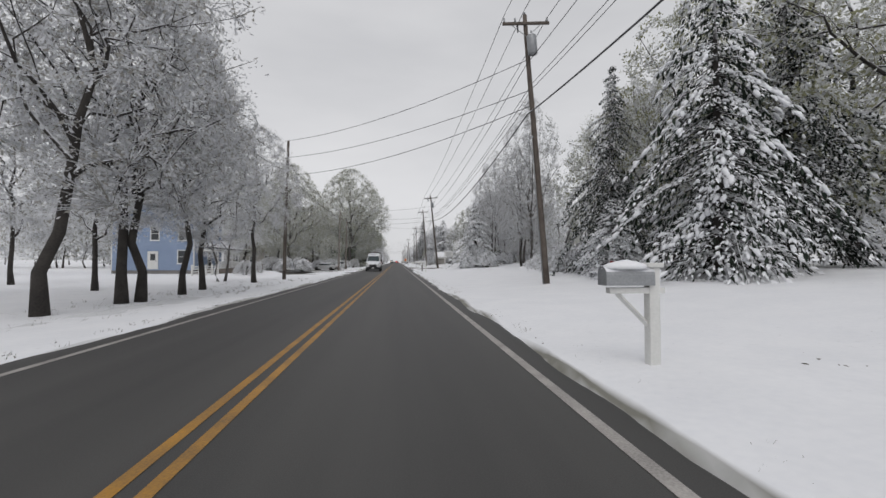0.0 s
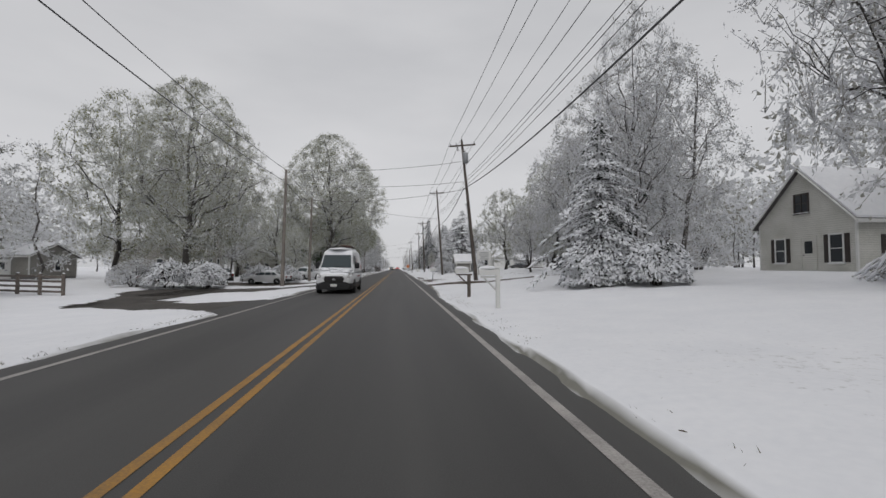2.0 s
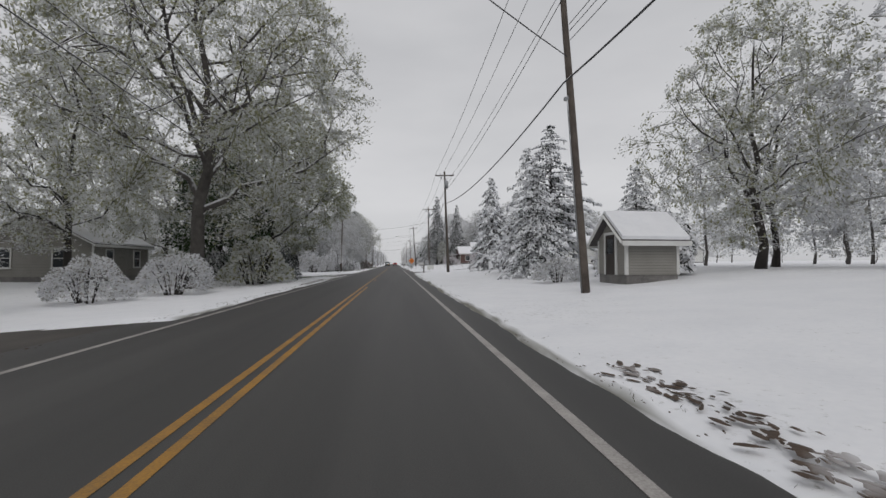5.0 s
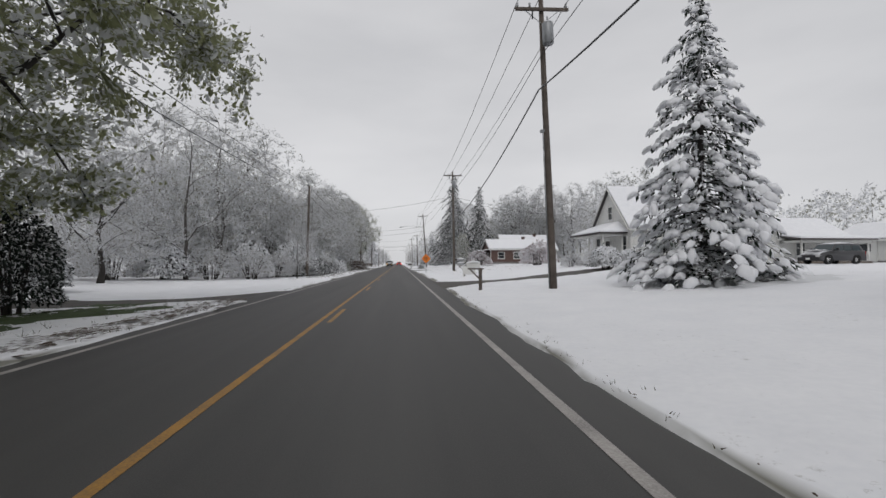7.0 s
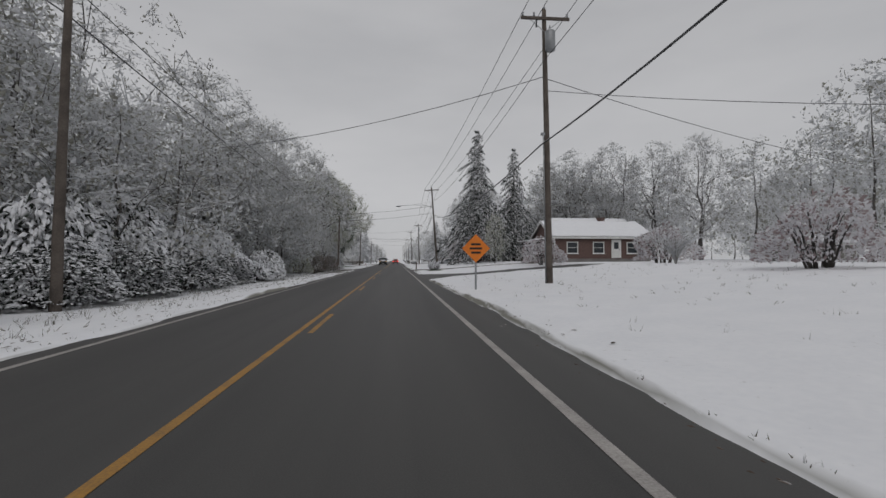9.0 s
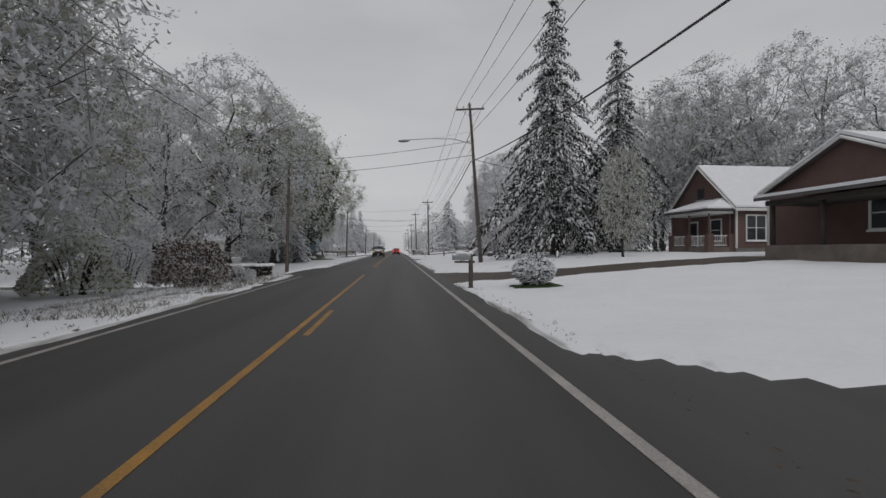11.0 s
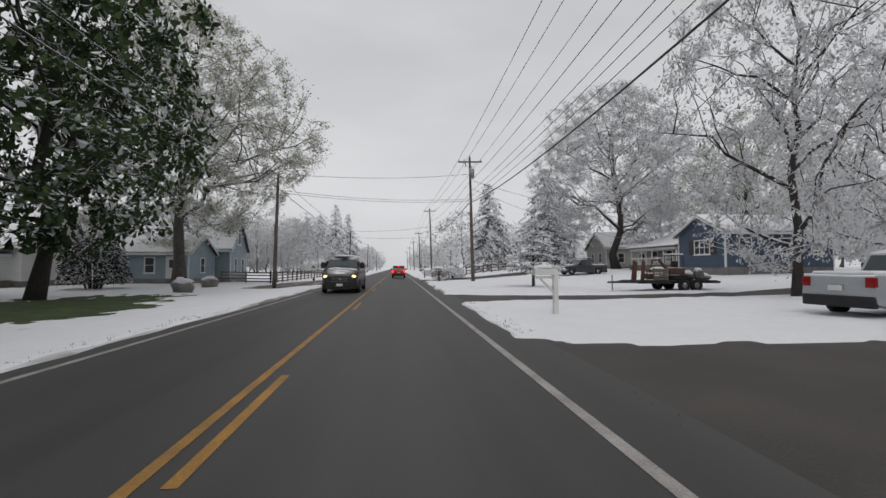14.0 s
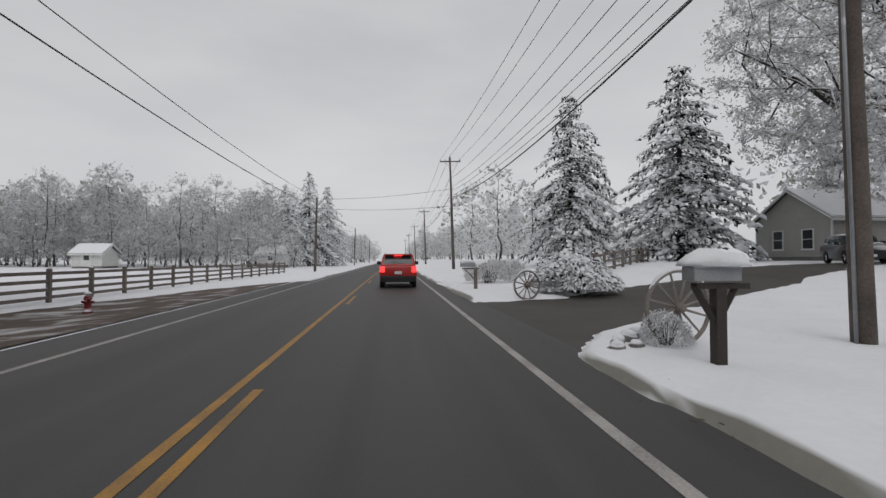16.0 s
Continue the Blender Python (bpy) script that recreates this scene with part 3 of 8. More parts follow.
def flecks(name, lines, count, mat, label, seed, size=(0.08, 0.4)):
    """Many small ragged bare spots strewn along ruts."""
    rnd = random.Random(seed)
    b = Build()
    for _ in range(count):
        (ax, ay, bx, by, wide) = rnd.choice(lines)
        u = rnd.random()
        cx, cy = ax + (bx - ax) * u + rnd.gauss(0, wide), ay + (by - ay) * u + rnd.gauss(0, wide * 1.5)
        w0 = math.atan2(by - ay, bx - ax) + rnd.gauss(0, 0.4)
        ln = rnd.uniform(*size)
        th = ln * rnd.uniform(0.18, 0.5)
        ring = []
        for k in range(9):
            w = 6.2832 * k / 9
            r = rnd.uniform(0.6, 1.2)
            x, y = math.cos(w) * ln * r, math.sin(w) * th * r
            x, y = cx + x * math.cos(w0) - y * math.sin(w0), cy + x * math.sin(w0) + y * math.cos(w0)
            ring.append((x, y, lift(x, y) + SNOW_DEEP + 0.012))
        o = len(b.v)
        b.v += [(cx, cy, lift(cx, cy) + SNOW_DEEP + 0.022)] + ring
        b.f += [(o, o + 1 + k, o + 1 + (k + 1) % 9) for k in range(9)]
    return tagged(new(name, b.mesh(name, mat, True)), label, "ground patch", kind="stuff")


flecks("mud_ruts", ((2.9, 79.8, 3.9, 88.5, 0.28), (3.0, 80.2, 3.3, 86, 0.2), (2.7, 87, 2.9, 100, 0.14), (3.0, 81.5, 4.6, 87.5, 0.4), (2.7, 82, 3.0, 96, 0.25)), 2400, MUD, "muddy ruts and clods breaking through slush along the verge", 3, (0.03, 0.13))
flecks("mud_ruts", ((4.0, 85.6, 9.5, 89.6, 0.1), (9.5, 89.6, 14, 90.5, 0.2), (6, 94.5, 12, 92.5, 0.1), (4.5, 83.2, 16, 86.8, 0.15)), 420, MUD, "dark rut across the snowy lawn", 4, (0.04, 0.18))
flecks("mud_ruts", ((-5.85, 124, -5.75, 149.5, 0.16), (-6.2, 130, -6.4, 149, 0.2)), 900, MUD, "dark muddy bank along the road edge", 14, (0.04, 0.2))
flecks("snow_clods", ((5, 4.6, 5.2, 4.9, 0.15),), 7, MUD, "dark leaves and clods on the snow", 5, (0.03, 0.1))
flecks("snow_clods", [(2.25, y, 2.45, y + 20, 0.07) for y in range(0, 330, 20)] + [(-5.75, y, -5.6, y + 20, 0.08) for y in range(0, 330, 20)], 1500, MUD, "dark clods and dead grass along the road edge", 8, (0.012, 0.045))
flecks("snow_clods", ((2.7, 176, 3.6, 190, 0.5), (2.5, 190, 3.0, 206, 0.25)), 70, MUD, "dark clods on the snowy verge", 6, (0.02, 0.09))
flecks("snow_clods", ((-6.2, 174, -6.0, 232, 0.25),), 160, MUD, "dark clods on the snowy verge", 7, (0.02, 0.12))
patch("mud_patch", 5.2, 75.3, 2.2, 1.0, MUD, "brown muddy ground beside the drive", 9.0, 0.2)
patch("grass_patch", -7.9, 226.0, 2.0, 8.0, SLUSH_GRASS, "frosted grass and weeds beside the road", 10.0)
patch("leaf_litter", -8.6, 16.0, 1.1, 6.5, SLUSH_GRASS, "thin snow over fallen leaves under roadside trees", 11.0)



def tufts(name, spots, mat, label, seed, high=0.12):
    """Grass and weed blades that stand out of the snow."""
    rs = np.random.RandomState(seed)
    c = np.concatenate([np.stack([rs.uniform(x0, x1, n), rs.uniform(y0, y1, n), np.zeros(n)], 1) for x0, x1, y0, y1, n in spots])
    clump = np.repeat(c, 5, 0) + rs.normal(0, 0.05, (len(c) * 5, 3)) * (1, 1, 0)
    clump = clump[paved_gap(clump[:, 0], clump[:, 1]) > 0.08]
    n = len(clump)
    d = rs.normal(0, 0.5, (n, 3))
    d[:, 2] = rs.uniform(0.5, 1.2, n)
    d /= np.linalg.norm(d, axis=1)[:, None]
    ln = high * rs.uniform(0.5, 1.6, n)
    off_road = (clump[:, 0] < -5.3) | (clump[:, 0] > 2.1)
    base = np.array([lift(x, y) for x, y in clump[:, :2]]) + np.where(off_road, SNOW_DEEP * 0.8, 0)
    side = np.cross(d, rs.normal(0, 1, (n, 3)))
    side /= np.linalg.norm(side, axis=1)[:, None] + 1e-9
    root = clump * (1, 1, 0) + np.stack([base * 0, base * 0, base], 1)
    p = np.stack([root - side * 0.006, root + side * 0.006, root + d * ln[:, None]], 1).reshape(-1, 3)
    me = bpy.data.meshes.new(name)
    me.from_pydata(p.tolist(), [], [(3 * i, 3 * i + 1, 3 * i + 2) for i in range(n)])
    me.materials.append(mat)
    return tagged(new(name, me), label, "grass", kind="stuff")


tufts("verge_grass", [(2.2, 2.75, y, y + 10, 26) for y in range(0, 330, 10)] + [(-6.0, -5.45, y, y + 10, 34) for y in range(0, 330, 10)], WEEDS, "dark grass tips through the snow along the road edge", 3, 0.05)
tufts("weeds", [(-10.5, -6.3, 176, 232, 900), (-9.5, -5.6, 218, 234, 2600), (-13, -7, 10, 40, 260), (4, 20, 176, 206, 300), (-14, -7, 128, 150, 500)], WEEDS, "dry weeds poking through the snow", 4, 0.13)
# ---- trees ----
def limbs_mesh(tubes, mat):
    b = Build()
    for pts, rad, lv in tubes:
        b.tube(pts, rad, 8 if lv == 0 else 5 if lv == 1 else 3, cap=lv == 0)
    return b.mesh("trunk", mat, True)


def shards(centres, dirs, lengths, widths, rnd):
    """Thin leaf-like clumps: flattened four-sided darts, one island each."""
    n = len(centres)
    up = np.array([0.0, 0.0, 1.0])
    side = np.cross(dirs, up + rnd.normal(0, 0.35, (n, 3)))
    side /= np.linalg.norm(side, axis=1)[:, None] + 1e-9
    nor = np.cross(side, dirs)
    nor *= np.sign(nor[:, 2:3]) + 1e-9
    c = centres
    p = np.stack([c - dirs * lengths[:, None] * 0.5, c + side * widths[:, None] * 0.5 - nor * widths[:, None] * 0.12,
                  c + dirs * lengths[:, None] * 0.5 - up * lengths[:, None] * 0.12, c - side * widths[:, None] * 0.5 - nor * widths[:, None] * 0.12,
                  c + nor * widths[:, None] * 0.30], 1)
    base = np.arange(n)[:, None, None] * 5
    tri = np.array([(0, 1, 4), (1, 2, 4), (2, 3, 4), (3, 0, 4)])[None] + base
    return p.reshape(-1, 3), tri.reshape(-1, 3)


def blades(centres, dirs, lengths, widths, rnd):
    """Slim twigs and leaves: folded four-cornered blades, one island each."""
    n = len(centres)
    side = np.cross(dirs, np.array([0.0, 0.0, 0.6]) + rnd.normal(0, 1.0, (n, 3)))
    side /= np.linalg.norm(side, axis=1)[:, None] + 1e-9
    ln, wd = lengths[:, None], widths[:, None]
    down = np.array([0.0, 0.0, 1.0]) * wd * 0.35
    p = np.stack([centres - dirs * ln * 0.5, centres + side * wd * 0.5 - down, centres + dirs * ln * 0.5, centres - side * wd * 0.5 - down], 1)
    base = np.arange(n)[:, None, None] * 4
    tri = np.array([(0, 1, 2), (0, 2, 3)])[None] + base
    return p.reshape(-1, 3), tri.reshape(-1, 3)


def mesh_of(name, pts, tris, mat):
    me = bpy.data.meshes.new(name)
    me.vertices.add(len(pts))
    me.vertices.foreach_set("co", np.asarray(pts, dtype=np.float32).ravel())
    me.loops.add(tris.size)
    me.loops.foreach_set("vertex_index", np.asarray(tris, dtype=np.int32).ravel())
    me.polygons.add(len(tris))
    me.polygons.foreach_set("loop_start", np.arange(0, tris.size, 3))
    me.polygons.foreach_set("loop_total", np.full(len(tris), 3))
    me.materials.append(mat)
    me.update(calc_edges=True)
    return me


def framework(seed, height, radius, base, clear, limbs, trunk, peak=0.42, lean=0.0, stems=1, twigs=5):
    """Trunk, limbs and side branches that reach out to a lumpy crown. Returns the tubes and a function for the crown's surface."""
    rnd = random.Random(seed)

    def skin(w, f):
        body = math.sin(math.pi * min(max(f, 0.0), 1.0) ** (math.log(0.5) / math.log(peak))) ** 0.62
        lump = noise.noise(Vector((math.cos(w) * 1.6, math.sin(w) * 1.6, seed * 3.7 + f * 3.5)))
        return radius * body * (1 + 0.42 * lump) + 0.04 * radius

    def spot(w, f, share):
        r = skin(w, f) * share
        return Vector((math.cos(w) * r + lean * height * f, math.sin(w) * r, height * (base + (1 - base) * f)))

    def bow(p, q, lift_by, n):
        mid = p.lerp(q, 0.45) + Vector((0, 0, lift_by)) + Vector((rnd.gauss(0, 0.03), rnd.gauss(0, 0.03), 0)) * height * 0.5
        pts = []
        for i in range(n + 1):
            u = i / n
            c = p * (1 - u) ** 2 + mid * 2 * u * (1 - u) + q * u * u
            if 0 < i < n:
                c = c + Vector((rnd.gauss(0, 1), rnd.gauss(0, 1), rnd.gauss(0, 1))) * 0.012 * height
            pts.append(c)
        return pts

    tubes = []
    for s in range(stems):
        off = Vector((rnd.gauss(0, 0.04), rnd.gauss(0, 0.04), 0)) * height * (stems > 1)
        top = Vector((lean * height * 0.8, 0, height * 0.86)) + off * 3
        stem = bow(Vector((off.x * 0.5, off.y * 0.5, -0.15)), top, 0.0, 8)
        tubes.append((stem, [trunk * (1.35 if i == 0 else 1.0) * (1 - 0.88 * i / 8) for i in range(9)], 0))
        turn = rnd.uniform(0, 6.28)
        for k in range(limbs):
            g = k / max(limbs - 1, 1)
            w = turn + k * 2.4 + rnd.gauss(0, 0.25)
            at = clear + (0.72 - clear) * g * rnd.uniform(0.7, 1.0)
            j = min(int(at * 8 / 0.86), 7)
            p = stem[j].lerp(stem[j + 1], at * 8 / 0.86 - j)
            f = min(0.97, max(0.12, (at - base) / (1 - base) + rnd.uniform(0.05, 0.45)))
            q = spot(w, f, 0.86)
            r = trunk * rnd.uniform(0.34, 0.52) * (1 - 0.5 * g)
            limb = bow(p, q, 0.05 * height * rnd.uniform(-0.3, 1.0), 6)
            tubes.append((limb, [r * (1 - 0.8 * i / 6) for i in range(7)], 1))
            for m in range(twigs):
                u = rnd.uniform(0.25, 0.95)
                i = min(int(u * 6), 5)
                a = limb[i].lerp(limb[i + 1], u * 6 - i)
                z = (a.z / height - base) / (1 - base)
                end = spot(w + rnd.gauss(0, 0.5), min(0.98, max(0.03, z + rnd.uniform(-0.22, 0.3))), rnd.uniform(0.75, 0.97))
                if (end - a).length > radius * 0.85:
                    end = a + (end - a).normalized() * radius * 0.85
                tubes.append((bow(a, end, 0.02 * height, 4), [max(r * 0.42 * (1 - 0.75 * n / 4), 0.006) for n in range(5)], 2))
    return tubes, spot


def crown_arrays(tubes, spot, seed, sprays, per, size, slim, height, droop, puff, reach, thick):
    """Twigs that fill the crown, each with its tuft of snowy leaves or needles of ice."""
    rnd = np.random.RandomState(seed)
    nodes = np.array([tuple(p) for pts, _, lv in tubes for p in (pts[2:] if lv else pts[4:])])
    w, f, sh = rnd.uniform(0, 2 * math.pi, sprays), rnd.beta(1.5, 1.6, sprays), rnd.rand(sprays) ** 0.36
    goal = np.array([tuple(spot(a, b, c)) for a, b, c in zip(w, f, sh)])
    gap = np.linalg.norm(goal[:, None] - nodes[None], axis=2) + 0.5 * np.maximum(0, nodes[None, :, 2] - goal[:, None, 2])
    near = gap.argmin(1)
    keep = gap.min(1) < reach
    goal, root = goal[keep], nodes[near[keep]]
    n = len(goal)
    d = goal - root
    ln = np.linalg.norm(d, axis=1)[:, None] + 1e-6
    d = d / ln
    # thin twigs, three-sided
    a = np.cross(d, np.array([0.3, 0.2, 1.0]))
    a /= np.linalg.norm(a, axis=1)[:, None] + 1e-9
    b = np.cross(d, a)
    rings = []
    for c, r in ((root, thick * 1.4), (goal, thick * 0.5)):
        for q in (0.5, 2.594, 4.689):
            rings.append(c + r * (a * math.cos(q) + b * math.sin(q)))
    tp = np.stack(rings, 1).reshape(-1, 3)
    face = []
    for k in range(3):
        u, v = k, (k + 1) % 3
        face += [(u, u + 3, v), (v, u + 3, v + 3)]
    tt = (np.array(face)[None] + np.arange(n)[:, None, None] * 6).reshape(-1, 3)
    # tufts
    m = n * per
    own = np.repeat(np.arange(n), per)
    u = rnd.uniform(0.25, 1.12, (m, 1))
    c = root[own] * (1 - u) + goal[own] * u + rnd.normal(0, puff, (m, 3)) * (0.5 + 0.6 * u)
    e = d[own] * 0.8 + rnd.normal(0, 0.55, (m, 3))
    e[:, 2] -= droop
    e /= np.linalg.norm(e, axis=1)[:, None]
    le = size * rnd.uniform(0.5, 1.5, m)
    p0, t0 = blades(c, e, le, le * rnd.uniform(slim * 0.7, slim * 1.3, m), rnd)
    if not thick:
        return p0, t0
    return np.concatenate([p0, tp]), np.concatenate([t0, tt + len(p0)])


def ico_ball(level):
    bm = bmesh.new()
    bmesh.ops.create_icosphere(bm, subdivisions=level, radius=1.0)
    v = np.array([tuple(p.co) for p in bm.verts])
    f = np.array([[p.index for p in q.verts] for q in bm.faces])
    bm.free()
    return v, f


ROUND_BALL, ROUGH_BALL = ico_ball(2), ico_ball(1)


def snow_pads(places, outs, sizes, rnd, long=1.0):
    """Rounded lumps of snow that sag over the ends of boughs."""
    pts, tris = [], []
    ball, faces = ROUND_BALL if np.mean(sizes) > 0.13 else ROUGH_BALL
    for k, (c, o, z) in enumerate(zip(places, outs, sizes)):
        side = np.array([-o[1], o[0], 0.0])
        side /= np.linalg.norm(side) + 1e-9
        up = np.cross(o, side) * -1
        if up[2] < 0:
            up = -up
        v = ball * (1 + 0.17 * np.sin(ball @ rnd.normal(0, 2.6, (3, 3)) + k).sum(1, keepdims=True))
        low = np.where(v[:, 2:3] < 0, 0.5, 1.0)
        p = c + v[:, :1] * o * z * rnd.uniform(0.95, 1.35) * long + v[:, 1:2] * side * z * rnd.uniform(0.7, 1.05) / long ** 0.7 + v[:, 2:3] * low * up * z * 0.62
        p[:, 2] -= 0.32 * z * (v[:, 0] ** 2 + v[:, 1] ** 2)
        pts.append(p)
        tris.append(faces + k * len(ball))
    return np.concatenate(pts), np.concatenate(tris)


def conifer_meshes(seed, height, radius, bare, mat, dense=1.0, gap=0.0, droop=0.55, bark=None, spray=0.24, across=(-1, 0, 1), load=0.5, pad=1.0, step=1.0, hang=0.5, ragged=0.15, long=1.0):
    """A spruce: trunk with layers of drooping boughs, each of many flat and hanging sprays under lumps of snow."""
    rnd = np.random.RandomState(seed)
    tr = Build().tube([(0, 0, -0.2), (0.03, 0, height * 0.4), (0, 0.02, height * 0.97)], [height * 0.014 + 0.06, height * 0.009 + 0.03, 0.02], 8)
    centres, dirs, lens, wids = [], [], [], []
    pad_at, pad_out, pad_size = [], [], []
    z = bare
    grow_by = spray / 0.24
    while z < height * 0.985:
        f = (z - bare) / (height - bare)
        layer = (radius * (1 - f) ** 0.78 * (0.82 + 0.18 * min(1, f * 8)) + 0.10) * rnd.uniform(1 - ragged, 1 + ragged * 0.7)
        n = int((5 + 4 * (1 - f)) * dense) + 1
        turn = rnd.uniform(0, 6.28)
        for k in range(n):
            if rnd.rand() < gap:
                continue
            w = turn + 6.2832 * (k + rnd.uniform(-0.38, 0.38)) / n
            r = layer * rnd.uniform(0.68, 1.0 + ragged)
            zz = z + rnd.normal(0, 0.13)
            fall = droop * rnd.uniform(0.7, 1.3)
            out = np.array([math.cos(w), math.sin(w), 0])
            across_by = np.array([-out[1], out[0], 0])
            at = lambda q: out * r * q + np.array([0, 0, zz - fall * r * (q ** 1.6) * (0.55 + 0.5 * (1 - f)) + 0.18 * r * q * (1 - q)])
            m = max(3, int(r / spray))
            for i in range(m):
                q = (i + 0.7) / m
                p = at(q)
                fan = 0.10 + 0.11 * r * (1 - abs(q - 0.55))
                for side in across:
                    d = out + across_by * side * 0.7 + rnd.normal(0, 0.2, 3)
                    d[2] += -0.15 - fall * q * 0.9
                    centres.append(p + across_by * side * fan * rnd.uniform(0.5, 1.1) + rnd.normal(0, 0.04, 3))
                    dirs.append(d / np.linalg.norm(d))
                    ln = (0.21 + 0.015 * r) * grow_by * rnd.uniform(0.75, 1.35)
                    lens.append(ln)
                    wids.append(ln * rnd.uniform(0.36, 0.55))
                if q > 0.3 and rnd.rand() < hang:
                    for _ in range(2):
                        d = out * 0.25 + rnd.normal(0, 0.25, 3)
                        d[2] -= 1.0
                        ln = (0.24 + 0.02 * r) * grow_by * rnd.uniform(0.8, 1.4)
                        centres.append(p + across_by * fan * rnd.uniform(-1.1, 1.1) - np.array([0, 0, 0.4 * ln]))
                        dirs.append(d / np.linalg.norm(d))
                        lens.append(ln)
                        wids.append(ln * rnd.uniform(0.3, 0.45))
            if rnd.rand() < load:
                lumps = min(14, int(r / (0.36 * max(pad, 0.4))) + 1)
                for j in range(lumps):
                    q = min(1.03, 1.0 - 0.6 * j / lumps + rnd.normal(0, 0.05))
                    o = out + np.array([0, 0, -fall * 1.25 * q]) + across_by * rnd.normal(0, 0.3)
                    pad_at.append(at(q) + across_by * rnd.normal(0, 0.075 * r + 0.04) + np.array([0, 0, 0.05]))
                    pad_out.append(o / np.linalg.norm(o))
                    pad_size.append(pad * rnd.uniform(0.6, 1.2) * (0.12 + 0.05 * min(r, 3.2)) * (1.0 if q > 0.72 else 0.75))
            if f < 0.6:
                tr.tube([(0, 0, zz), tuple(at(0.5)), tuple(at(0.95))], [0.04, 0.025, 0.01], 3, False)
        z += (0.36 + 0.14 * (1 - f)) * max(0.75, min(height / 11, 1.3)) * step
    snow_me = mesh_of("snow_load", *snow_pads(pad_at, pad_out, pad_size, rnd, long), SNOW_PAD)
    snow_me.polygons.foreach_set("use_smooth", [True] * len(snow_me.polygons))
    return tr.mesh("trunk", bark or BARK, True), mesh_of("crown", *shards(np.array(centres), np.array(dirs), np.array(lens), np.array(wids), rnd), mat), snow_me


def tree_thing(name, meshes, label, at, turn=0.0, size=1.0, wide=1.0, lean=0.0, category="tree", group=""):
    t = new(name)
    t.empty_display_size = 0.3
    t.matrix_basis = pose(*at, 0, lean, turn)
    t.scale = (size * wide, size * wide, size)
    tagged(t, label, category, group)
    for n, me in zip(("trunk", "crown", "snow_load"), meshes):
        ob = part(n, me, None, t)
        if n == "snow_load":
            ob["kind"] = "stuff"
    return t


def broad(seed, height, radius, leaf, bark=BARK, base=0.14, clear=0.26, limbs=11, trunk=0.17, sprays=820, per=24, size=0.12, slim=0.46, droop=0.2, puff=0.11, reach=1.7, thick=0.012, **kw):
    tubes, spot = framework(seed, height, radius, base, clear, limbs, trunk, **kw)
    return limbs_mesh(tubes, bark), mesh_of("crown", *crown_arrays(tubes, spot, seed + 1, sprays, per, size, slim, height, droop, puff, reach, thick), leaf)


